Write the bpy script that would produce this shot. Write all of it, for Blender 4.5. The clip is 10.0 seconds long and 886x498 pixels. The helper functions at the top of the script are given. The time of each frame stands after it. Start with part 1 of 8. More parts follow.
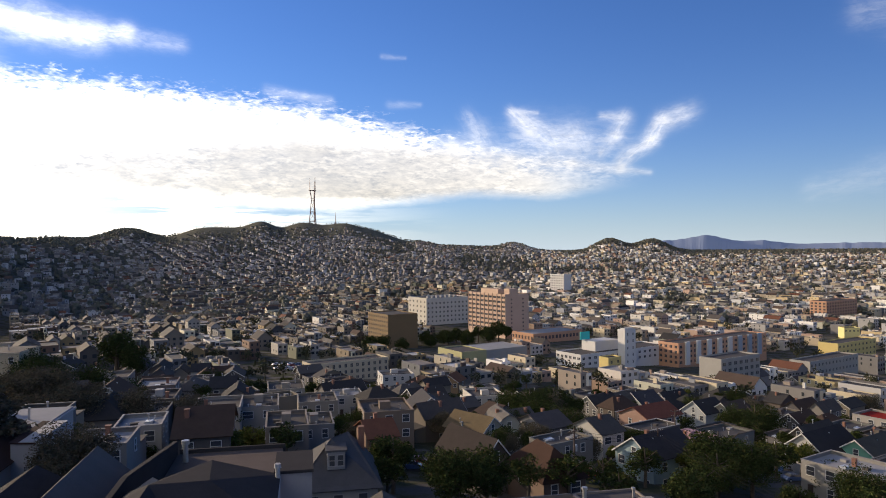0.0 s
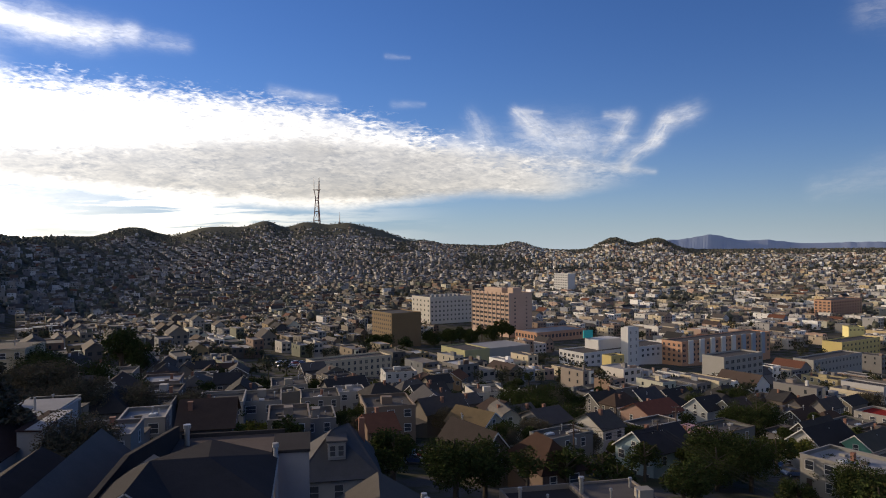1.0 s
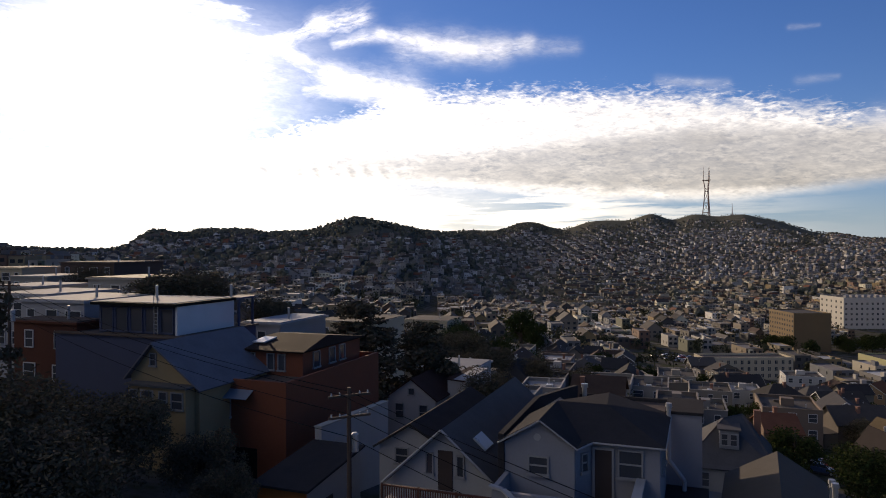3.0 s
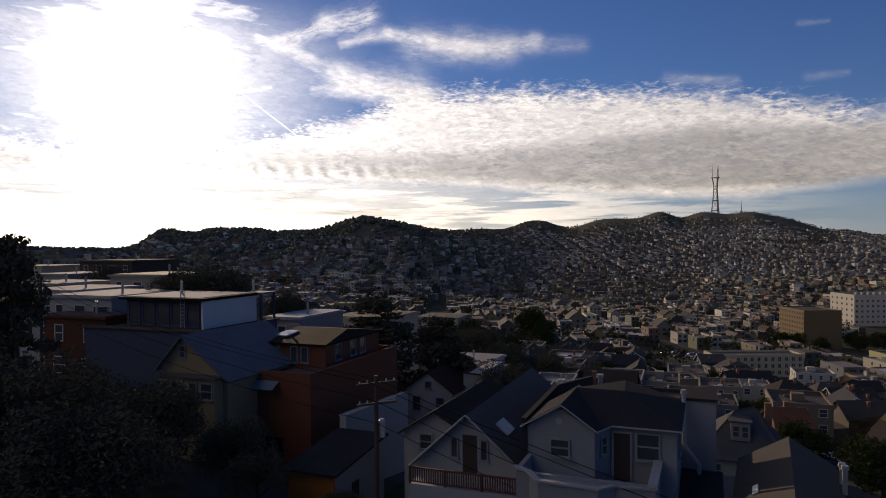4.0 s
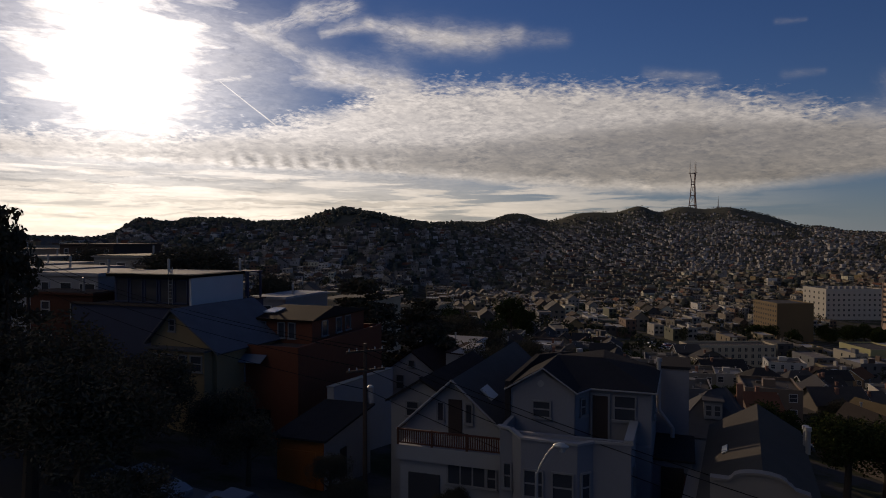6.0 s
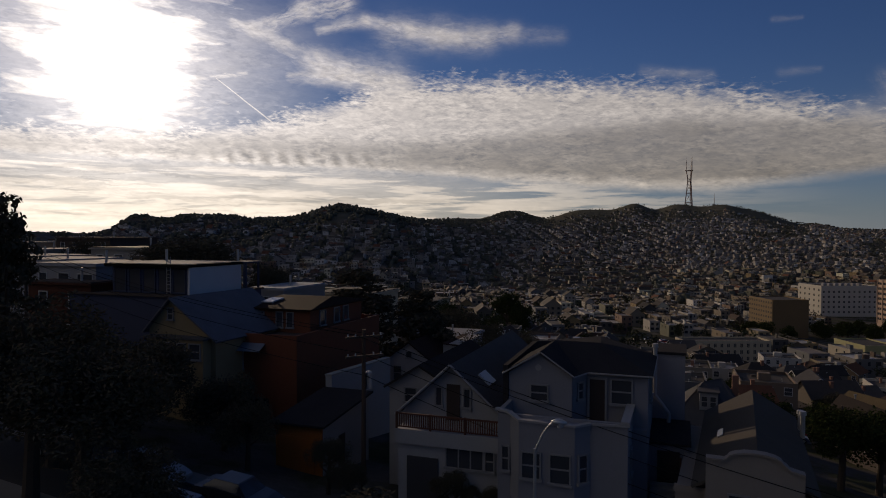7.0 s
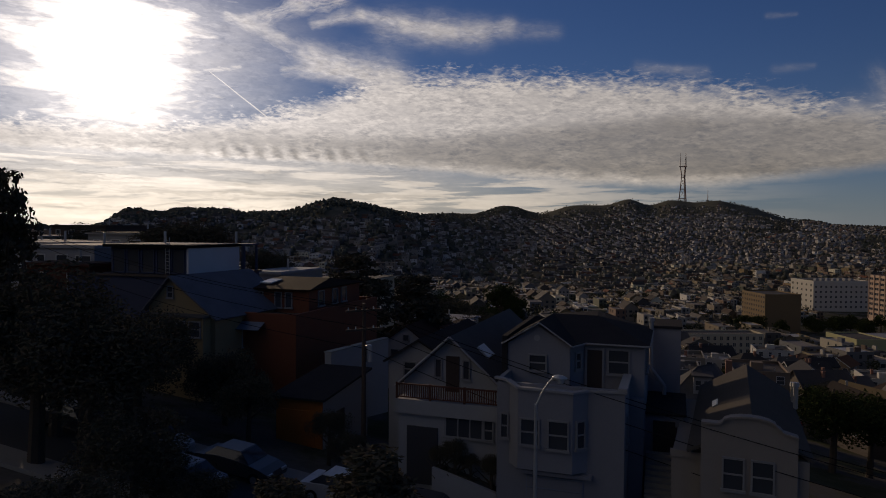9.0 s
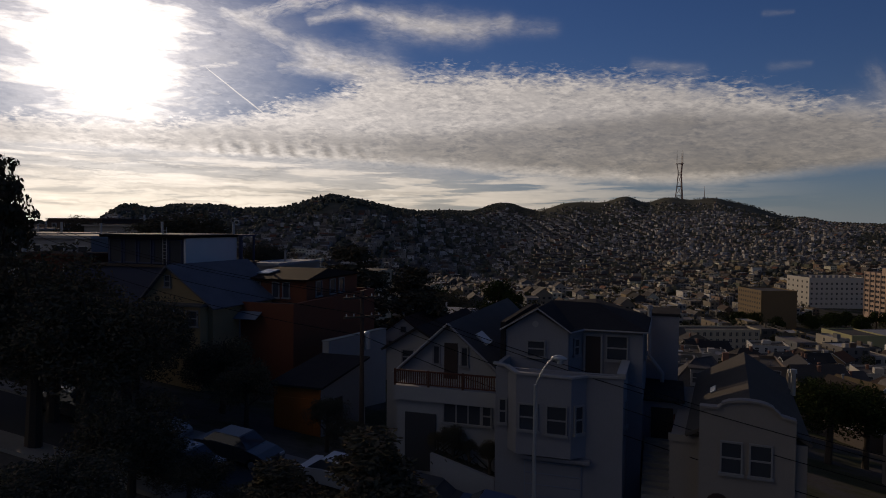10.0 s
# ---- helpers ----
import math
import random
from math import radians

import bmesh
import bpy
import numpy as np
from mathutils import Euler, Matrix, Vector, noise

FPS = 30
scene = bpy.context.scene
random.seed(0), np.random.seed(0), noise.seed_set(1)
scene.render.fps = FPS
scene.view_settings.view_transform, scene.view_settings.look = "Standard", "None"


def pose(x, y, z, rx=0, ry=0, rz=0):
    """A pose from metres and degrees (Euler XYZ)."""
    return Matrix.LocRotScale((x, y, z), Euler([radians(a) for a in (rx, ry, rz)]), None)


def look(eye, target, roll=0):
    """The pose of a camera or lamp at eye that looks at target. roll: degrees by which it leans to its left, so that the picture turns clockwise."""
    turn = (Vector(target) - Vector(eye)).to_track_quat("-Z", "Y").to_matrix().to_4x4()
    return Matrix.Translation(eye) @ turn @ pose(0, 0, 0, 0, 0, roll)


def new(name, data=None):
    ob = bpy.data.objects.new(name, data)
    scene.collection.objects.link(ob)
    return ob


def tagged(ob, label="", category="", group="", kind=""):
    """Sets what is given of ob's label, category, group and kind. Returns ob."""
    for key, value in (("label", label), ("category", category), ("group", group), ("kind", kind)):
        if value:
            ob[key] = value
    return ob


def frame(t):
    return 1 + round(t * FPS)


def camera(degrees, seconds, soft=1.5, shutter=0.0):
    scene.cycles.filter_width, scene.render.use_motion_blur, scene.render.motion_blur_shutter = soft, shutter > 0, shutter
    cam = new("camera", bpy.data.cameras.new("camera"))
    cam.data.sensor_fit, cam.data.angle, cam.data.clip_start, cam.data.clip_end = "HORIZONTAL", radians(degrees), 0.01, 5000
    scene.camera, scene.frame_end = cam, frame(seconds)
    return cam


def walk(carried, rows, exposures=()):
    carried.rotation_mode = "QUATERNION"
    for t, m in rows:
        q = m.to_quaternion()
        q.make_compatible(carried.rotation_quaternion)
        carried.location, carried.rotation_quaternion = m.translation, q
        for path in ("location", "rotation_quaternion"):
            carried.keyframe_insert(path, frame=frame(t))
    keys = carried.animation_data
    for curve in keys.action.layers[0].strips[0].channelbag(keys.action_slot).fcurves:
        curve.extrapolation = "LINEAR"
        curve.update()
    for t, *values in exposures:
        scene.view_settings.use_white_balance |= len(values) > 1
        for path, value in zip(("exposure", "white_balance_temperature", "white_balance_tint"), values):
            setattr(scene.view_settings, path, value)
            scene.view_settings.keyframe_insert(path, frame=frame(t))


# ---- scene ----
cam = camera(65.9, 10.0, soft=1.0)
PATH = [
    (0, (-1.083, 4.354, -2.223), (-1.106, 6.354, -2.22), -0.5),
    (0.5, (-0.747, 3.951, -2.532), (-0.793, 5.95, -2.53), -0.5),
    (1, (-0.537, 3.454, -2.922), (-0.572, 5.453, -2.92), -0.5),
    (1.5, (-0.418, 2.878, -3.346), (-0.437, 4.877, -3.343), -0.4),
    (2, (-0.34, 2.379, -3.748), (-0.344, 4.379, -3.747), -0.4),
    (2.5, (-0.499, 1.805, -4.038), (-0.647, 3.799, -4.037), -0.4),
    (2.6, (-0.609, 1.67, -4.071), (-0.897, 3.649, -4.072), -0.2),
    (2.7, (-0.725, 1.523, -4.111), (-1.305, 3.437, -4.115), -0.4),
    (2.8, (-0.682, 1.394, -4.143), (-1.531, 3.205, -4.148), -0.3),
    (2.9, (-0.531, 1.28, -4.187), (-1.533, 3.011, -4.194), -0.2),
    (3, (-0.358, 1.151, -4.219), (-1.433, 2.838, -4.229), -0.2),
    (3.2, (-0.289, 0.832, -4.273), (-1.411, 2.488, -4.284), -0.1),
    (4.3, (-0.19, -1.003, -4.592), (-1.272, 0.679, -4.609), -0.3),
    (4.5, (-0.165, -1.22, -4.686), (-1.242, 0.465, -4.706), -0.1),
    (5, (-0.029, -1.529, -4.982), (-1.094, 0.163, -5.005), -0.1),
    (5.5, (0.088, -1.735, -5.271), (-0.965, -0.035, -5.3), -0.0),
    (6.8, (0.225, -2.281, -6.05), (-0.811, -0.571, -6.093), 0.2),
    (7, (0.203, -2.264, -6.168), (-0.832, -0.553, -6.212), 0.2),
    (7.5, (0.205, -2.507, -6.468), (-0.826, -0.794, -6.516), 0.2),
    (8, (0.206, -2.666, -6.778), (-0.82, -0.95, -6.829), 0.3),
    (8.5, (0.21, -2.787, -7.072), (-0.813, -1.069, -7.126), 0.3),
    (9, (0.186, -2.822, -7.333), (-0.834, -1.103, -7.391), 0.4),
    (9.5, (0.151, -2.846, -7.605), (-0.866, -1.125, -7.668), 0.4),
    (10, (0.095, -2.835, -7.89), (-0.917, -1.111, -7.957), 0.5),
]
walk(cam, [(t, look(eye, target, roll)) for t, eye, target, roll in PATH],
     exposures=((0.0, 0.36, 6700, 10), (1.0, -0.08, 6700, 10), (2.0, -0.3, 6700, 10), (2.5, -0.38, 6750, 11), (3.0, -0.25, 6900, 13), (4.3, -1.05, 7000, 15), (5.5, -1.5, 7100, 15), (7.0, -1.62, 7100, 15), (10.0, -1.7, 7100, 15)))

# ---- sky and sun ----
SUN_AZ, SUN_EL = -56.6, 12.8
sun_dir = Vector((math.sin(radians(SUN_AZ)) * math.cos(radians(SUN_EL)),
                  math.cos(radians(SUN_AZ)) * math.cos(radians(SUN_EL)), math.sin(radians(SUN_EL))))


class Nodes:
    """Short hand for building a node tree."""

    def __init__(self, tree):
        self.t = tree
        tree.nodes.clear()

    def add(self, kind, **props):
        n = self.t.nodes.new(kind)
        for k, v in props.items():
            setattr(n, k, v)
        return n

    def put(self, socket, value):
        if isinstance(value, bpy.types.NodeSocket):
            self.t.links.new(value, socket)
        else:
            socket.default_value = value

    def m(self, op, a, b=0.0, c=0.0, clamp=False):
        n = self.add("ShaderNodeMath", operation=op, use_clamp=clamp)
        for s, v in zip(n.inputs, (a, b, c)):
            self.put(s, v)
        return n.outputs[0]

    def step(self, x, lo, hi):
        n = self.add("ShaderNodeMapRange", interpolation_type="SMOOTHSTEP")
        for s, v in zip(n.inputs, (x, lo, hi, 0.0, 1.0)):
            self.put(s, v)
        return n.outputs[0]

    def xyz(self, x, y, z):
        n = self.add("ShaderNodeCombineXYZ")
        for s, v in zip(n.inputs, (x, y, z)):
            self.put(s, v)
        return n.outputs[0]

    def noise(self, vec, scale, detail=4.0, rough=0.55, distortion=0.0):
        n = self.add("ShaderNodeTexNoise")
        self.put(n.inputs["Vector"], vec)
        n.inputs["Scale"].default_value = scale
        n.inputs["Detail"].default_value = detail
        n.inputs["Roughness"].default_value = rough
        n.inputs["Distortion"].default_value = distortion
        return n.outputs["Fac"]

    def mix(self, fac, a, b, blend="MIX"):
        n = self.add("ShaderNodeMix", data_type="RGBA", blend_type=blend)
        self.put(n.inputs[0], fac)
        self.put(n.inputs[6], a)
        self.put(n.inputs[7], b)
        return n.outputs[2]

    def ramp(self, fac, stops, constant=False):
        n = self.add("ShaderNodeValToRGB")
        n.color_ramp.interpolation = "CONSTANT" if constant else "LINEAR"
        el = n.color_ramp.elements
        while len(el) < len(stops):
            el.new(0.5)
        for e, (p, c) in zip(el, stops):
            e.position, e.color = p, (*c, 1)
        self.put(n.inputs[0], fac)
        return n.outputs[0]


def make_world():
    world = bpy.data.worlds.new("world")
    scene.world = world
    world.use_nodes = True
    n = Nodes(world.node_tree)
    out = n.add("ShaderNodeOutputWorld")
    bg = n.add("ShaderNodeBackground")
    n.put(out.inputs[0], bg.outputs[0])
    sky = n.add("ShaderNodeTexSky", sky_type="NISHITA")
    sky.sun_disc = False
    sky.sun_elevation, sky.sun_rotation = radians(SUN_EL), radians(SUN_AZ)
    sky.air_density, sky.dust_density, sky.ozone_density = SKY_AIR, SKY_DUST, SKY_OZONE
    base = n.mix(1.0, sky.outputs[0], (SKY_STRENGTH * SKY_TINT[0], SKY_STRENGTH * SKY_TINT[1], SKY_STRENGTH * SKY_TINT[2], 1), "MULTIPLY")
    co = n.add("ShaderNodeTexCoord").outputs["Generated"]
    sep = n.add("ShaderNodeSeparateXYZ")
    n.put(sep.inputs[0], co)
    x, y, z = sep.outputs
    deg = 180 / math.pi
    az = n.m("MULTIPLY", n.m("ARCTAN2", x, y), deg)
    el = n.m("MULTIPLY", n.m("ARCSINE", n.m("MINIMUM", n.m("MAXIMUM", z, -1.0), 1.0)), deg)
    dot = n.m("ADD", n.m("ADD", n.m("MULTIPLY", x, sun_dir.x), n.m("MULTIPLY", y, sun_dir.y)), n.m("MULTIPLY", z, sun_dir.z))
    off = n.m("MULTIPLY", n.m("ARCCOSINE", n.m("MINIMUM", dot, 0.99999)), deg)

    def profile(pts):
        """A height that follows the bearing along straight pieces; pts: bearing, height."""
        total = pts[0][1]
        for (a0, v0), (a1, v1) in zip(pts, pts[1:]):
            seg = n.add("ShaderNodeMapRange", clamp=True)
            for socket, v in zip(seg.inputs, (az, a0, a1, 0.0, v1 - v0)):
                n.put(socket, v)
            total = n.m("ADD", total, seg.outputs[0])
        return total

    flat = n.xyz(az, n.m("MULTIPLY", el, 2.2), 0.0)
    flat3 = n.xyz(az, n.m("MULTIPLY", el, 3.6), 3.0)
    # rows of small puffs, lying along lines that run up to the left
    wave = n.xyz(n.m("ADD", n.m("MULTIPLY", az, 0.75), n.m("MULTIPLY", el, 0.9)), n.m("SUBTRACT", n.m("MULTIPLY", el, 2.1), n.m("MULTIPLY", az, 0.22)), 1.0)
    ragged = n.noise(flat, 0.45, 6.0, 0.62)
    broad = n.noise(flat3, 0.16, 4.0, 0.55)
    coarse = n.noise(wave, 1.35, 2.0, 0.5, 0.5)
    small = n.noise(wave, 3.1, 2.5, 0.55, 0.6)
    patch = n.step(n.noise(flat, 0.3, 3.0, 0.55, 0.8), 0.34, 0.62)
    puffs = n.m("ADD", n.m("MULTIPLY", n.m("SUBTRACT", coarse, 0.5), 0.62), n.m("MULTIPLY", n.m("SUBTRACT", small, 0.5), 0.42))
    puffs = n.m("ADD", 0.5, n.m("MULTIPLY", puffs, n.m("ADD", 0.5, n.m("MULTIPLY", patch, 0.75))))
    streaks = n.noise(n.xyz(n.m("MULTIPLY", az, 0.2), n.m("MULTIPLY", el, 2.4), 7.0), 0.62, 5.0, 0.6, 0.3)
    r1 = n.m("MULTIPLY", n.m("SUBTRACT", ragged, 0.5), 1.3)

    # the large sheet of altocumulus
    # left of bearing -80 unseen cloud is added, to light the shaded fronts
    upper = profile([(-180, 80), (-115, 45), (-80, 10), (-70, 7.9), (-62, 8.1), (-52, 8.6), (-47, 9.0), (-43.5, 9.9), (-40, 10.7), (-36.5, 12.2), (-34, 12.6), (-25.4, 12.5), (-18, 12.1), (-13.5, 11.7), (-9, 11.0), (-4, 10.0), (-0.5, 9.1), (2, 8.2), (9, 7.0), (14, 6.3), (18, 5.6)])
    lower = profile([(-120, 2.0), (-75, 5.4), (-50, 5.2), (-38, 4.9), (-30, 4.5), (-20, 3.7), (-12, 3.4), (-8, 3.5), (-4, 4.0), (2, 4.6), (9, 4.3), (13, 4.9), (18, 5.4)])
    inside = n.m("ADD", n.m("SUBTRACT", upper, el), r1)
    flecks = n.m("MULTIPLY", n.m("SUBTRACT", puffs, 0.47), n.m("ADD", 2.0, n.m("MULTIPLY", n.step(inside, 2.6, 0.0), 2.2)))
    top = n.step(n.m("ADD", inside, flecks), -0.7, 1.5)
    low = n.step(n.m("ADD", n.m("SUBTRACT", el, lower), n.m("MULTIPLY", r1, 0.6)), -0.5, 0.75)
    # thin bars of cream cloud under the sheet, towards the sun
    gap = n.step(n.m("ADD", streaks, n.m("ADD", n.m("MULTIPLY", n.m("SUBTRACT", 3.6, el), 0.06), n.m("MULTIPLY", n.step(az, -28.0, -46.0), 0.1))), 0.42, 0.6)
    gap = n.m("MAXIMUM", gap, n.m("MULTIPLY", n.step(az, -14.0, -40.0), 0.75))
    bars_low = n.m("MULTIPLY", n.m("MULTIPLY", n.step(az, 2.0, -30.0), gap), n.step(n.m("SUBTRACT", el, lower), 1.2, 0.2))
    low = n.m("MAXIMUM", low, n.m("MULTIPLY", bars_low, 0.95))
    right = n.step(n.m("ADD", az, n.m("MULTIPLY", r1, 2.0)), 16.5, 5.0)
    sheet = n.m("MULTIPLY", n.m("MULTIPLY", top, low), right)
    thick = n.m("ADD", 0.95, n.m("MULTIPLY", n.m("SUBTRACT", puffs, 0.5), 0.5))
    sheet = n.m("MULTIPLY", sheet, thick, clamp=True)

    sway = n.m("SUBTRACT", ragged, 0.5)

    def stroke(a0, e0, a1, e1, w0, w1, amount, seed, fibre, after):
        """A soft line of cloud between two directions, as wide as w0 at its start and w1 at its end, drawn out into fibres.
        after: the cover so far, worked out before this one."""
        da, de = a1 - a0, e1 - e0
        size = math.sqrt(da * da + de * de)
        da, de = da / size, de / size
        pa = n.m("SUBTRACT", n.m("MULTIPLY_ADD", after, 1e-7, az), a0)
        pe = n.m("SUBTRACT", n.m("MULTIPLY_ADD", after, 1e-7, el), e0)
        along = n.m("MULTIPLY_ADD", pa, da, n.m("MULTIPLY", pe, de))
        across = n.m("MULTIPLY_ADD", pa, -de, n.m("MULTIPLY", pe, da))
        across = n.m("MULTIPLY_ADD", sway, 0.9 * max(w0, w1), across)
        k = n.m("DIVIDE", along, size, clamp=True)
        past = n.m("MULTIPLY_ADD", k, -size, along)
        wide = n.m("MULTIPLY_ADD", k, w1 - w0, w0)
        q2 = n.m("DIVIDE", n.m("MULTIPLY_ADD", across, across, n.m("MULTIPLY", past, past)), n.m("MULTIPLY", wide, wide))
        soft = n.m("EXPONENT", n.m("MULTIPLY", q2, -1.0))
        hair = n.noise(n.xyz(n.m("MULTIPLY", along, 0.6), n.m("MULTIPLY", across, 2.2), seed), 1.3, 4.0, 0.6, 0.5)
        hair = n.m("MULTIPLY_ADD", n.step(hair, 0.3, 0.68), 0.75 * fibre, 1.0 - 0.75 * fibre)
        return n.m("MULTIPLY", n.m("MULTIPLY", soft, hair), amount)

    clear = n.m("SUBTRACT", 1.0, sheet)
    for spec in (
        # feathers of cirrus beyond the sheet's thin end
        (5.1, 11.3, 6.5, 10.2, 0.41, 0.84, 0.55, 1, 0.75),
        (6.5, 10.2, 8.4, 8.5, 0.84, 1.28, 0.37, 2, 0.75),
        (5.2, 11.4, 7.3, 11.2, 0.22, 0.14, 0.3, 40, 0.75),
        (6.1, 8.9, 9.5, 8.8, 1.62, 1.42, 0.31, 3, 0.9),
        (9.5, 8.8, 13.6, 8.7, 1.42, 1.22, 0.24, 4, 0.9),
        (10.5, 9.3, 11.1, 7.9, 1.08, 1.08, 0.22, 6, 0.75),
        (12.5, 10.7, 14.3, 10.5, 0.3, 0.47, 0.37, 7, 0.75),
        (14.3, 10.4, 13.6, 9.2, 0.57, 0.49, 0.37, 8, 0.75),
        (13.6, 9.2, 12.4, 7.7, 0.49, 0.41, 0.31, 9, 0.75),
        (18.7, 10.4, 17.2, 10, 0.68, 0.62, 0.37, 10, 0.75),
        (17.2, 10, 16.3, 8.6, 0.62, 0.57, 0.53, 11, 0.75),
        (16.3, 8.6, 14, 7, 0.57, 0.51, 0.52, 12, 0.75),
        (19.5, 10.7, 17.6, 10.1, 0.68, 0.68, 0.16, 45, 0.75),
        (1.5, 11, 2.4, 9.5, 0.61, 0.92, 0.21, 13, 0.75),
        (2.4, 9.5, 3.1, 7.9, 0.92, 1.22, 0.27, 14, 0.75),
        (0.2, 8.5, 4.9, 7.4, 0.9, 0.74, 0.63, 50, 0.5),
        (4.9, 7.4, 10, 6.9, 0.74, 0.57, 0.54, 51, 0.5),
        (10, 6.9, 14, 6.4, 0.57, 0.41, 0.5, 52, 0.5),
        (14, 6.4, 16.2, 6.1, 0.41, 0.25, 0.32, 53, 0.5),
        # high streaks over the sheet
        (-35.5, 16.2, -31.5, 16.1, 1.25, 1.05, 0.38, 15, 0.75),
        (-31.5, 16.1, -27.8, 15.9, 1.05, 0.9, 0.44, 16, 0.75),
        (-28.6, 15.8, -25.5, 16.1, 0.9, 0.68, 0.36, 17, 0.75),
        (-25.5, 16.1, -21.5, 15.8, 0.68, 0.50, 0.22, 18, 0.75),
        (-41.5, 16.2, -37.6, 17.1, 0.35, 0.42, 0.55, 19, 0.75),
        (-37.6, 17.1, -33.9, 16.5, 0.45, 0.52, 0.6, 20, 0.75),
        (-33.9, 16.5, -30.1, 15.7, 0.52, 0.6, 0.4, 21, 0.75),
        (-33.9, 16.2, -30.1, 16, 0.50, 0.5, 0.45, 22, 0.75),
        (-30.1, 16, -25.2, 16.5, 0.5, 0.45, 0.34, 23, 0.75),
        (-48.1, 16, -45.3, 16.4, 0.50, 0.63, 0.40, 24, 1.00),
        (-45.3, 16.4, -42.6, 17.6, 0.63, 0.77, 0.62, 25, 1.00),
        (-42.6, 17.6, -39.4, 18.2, 0.77, 0.90, 0.62, 26, 1.00),
        (-5.6, 15.8, -3.7, 15.7, 0.2, 0.14, 0.13, 28, 0.75),
        (-14.4, 12.7, -12, 12.5, 0.34, 0.28, 0.18, 29, 0.90),
        (-12, 12.5, -9.7, 11.7, 0.28, 0.25, 0.18, 30, 0.90),
        (-5, 12, -2.5, 12, 0.30, 0.20, 0.16, 31, 0.75),
        (27.8, 4.2, 32.3, 5.2, 0.70, 1.20, 0.12, 32, 0.75),
        (31.1, 16.3, 33.5, 16.2, 1.00, 1.60, 0.15, 33, 0.75),
        (-15, 12.9, -9.9, 12.3, 0.35, 0.30, 0.18, 34, 0.75),
        # the long band that slants down from the sun into the sheet, and scraps beside it
        (-51.3, 17.1, -46.6, 15.7, 0.35, 0.73, 0.38, 35, 0.60),
        (-46.6, 15.7, -41.3, 13.6, 0.73, 1.12, 0.50, 36, 0.60),
        (-41.3, 13.6, -35.7, 12.5, 1.12, 1.50, 0.62, 37, 0.60),
        (-48.3, 16.5, -44, 15.1, 0.16, 0.40, 0.40, 38, 0.40),
        (-43.7, 12.5, -39.4, 12.8, 0.50, 0.70, 0.62, 60, 0.80),
        (-39.4, 12.8, -34.8, 12.2, 0.70, 0.90, 0.75, 61, 0.80),
        (-49.7, 12.4, -47.3, 12.5, 0.50, 0.35, 0.85, 63, 0.75),
        (-52.5, 12.2, -50.9, 12.1, 0.45, 0.40, 0.40, 64, 0.75),
        (-52.9, 16, -50.7, 14.9, 0.50, 0.30, 0.50, 65, 0.75),
        (-52.5, 14.1, -50.4, 14.2, 0.30, 0.25, 0.45, 66, 0.75),
    ):
        # strands that overlap thicken one another
        clear = n.m("MULTIPLY", clear, n.m("SUBTRACT", 1.0, stroke(*spec, clear)))
    cloud = n.m("SUBTRACT", 1.0, clear)
    # cloud thickens round the sun, torn into level streaks
    torn = n.noise(n.xyz(n.m("MULTIPLY", az, 0.22), n.m("MULTIPLY", el, 1.1), 17.0), 0.9, 5.0, 0.6, 0.4)
    veil = n.m("MULTIPLY", n.step(n.m("ADD", off, n.m("MULTIPLY", n.m("SUBTRACT", torn, 0.5), 13.0)), 9.5, 4.0), 0.92)
    cloud = n.m("MAXIMUM", cloud, veil)
    thin = n.m("MULTIPLY", n.m("MULTIPLY", n.step(off, 19.0, 6.0), n.m("ADD", 0.14, n.m("MULTIPLY", torn, 0.55))), n.step(el, 20.0, 15.0))
    cloud = n.m("MAXIMUM", cloud, thin)
    contrail = stroke(-49.5, 12.1, -45, 8.8, 0.05, 0.075, 0.95, 20.0, 0.1, clear)
    cloud = n.m("MAXIMUM", cloud, contrail)

    off = n.m("MAXIMUM", n.m("ADD", off, n.m("ADD", n.m("MULTIPLY", n.m("SUBTRACT", torn, 0.5), 4.2), n.m("MULTIPLY", n.m("SUBTRACT", ragged, 0.5), 3.0))), 0.0)
    # brightness of the cloud: the relief of the puffs, a grey band along the lower middle, brighter towards the sun
    lowdown = n.step(n.m("SUBTRACT", el, lower), 0.5, -0.3)
    grain = n.m("ADD", n.m("MULTIPLY", n.m("SUBTRACT", puffs, 0.5), n.m("SUBTRACT", 1.0, lowdown)), n.m("MULTIPLY", n.m("SUBTRACT", streaks, 0.45), n.m("MULTIPLY", lowdown, 1.1)))
    relief = n.m("ADD", 0.94, n.m("MULTIPLY", grain, 1.08))
    b_lo = profile([(-75, 5.6), (-56, 5.9), (-46, 5.8), (-38, 5.5), (-30, 5.2), (-20, 4.6), (-12, 4.2), (0, 4.0), (20, 3.5)])
    b_hi = profile([(-75, 7.2), (-56, 7.9), (-46, 8.2), (-38, 7.9), (-30, 8.1), (-20, 8.9), (-12, 9.4), (0, 8.6), (20, 8.0)])
    b_amount = profile([(-75, 0.3), (-56, 0.32), (-44, 0.36), (-34, 0.4), (-20, 0.46), (-10, 0.48), (0, 0.42), (10, 0.22), (20, 0.1)])
    bent = n.m("ADD", el, n.m("MULTIPLY", r1, 0.9))
    inner = n.m("MULTIPLY", n.step(n.m("SUBTRACT", bent, b_lo), -0.35, 0.5), n.step(n.m("SUBTRACT", b_hi, bent), -0.5, 1.2))
    band = n.m("SUBTRACT", 1.0, n.m("MULTIPLY", inner, n.m("MULTIPLY", b_amount, n.m("ADD", 0.65, n.m("MULTIPLY", broad, 0.6)))))
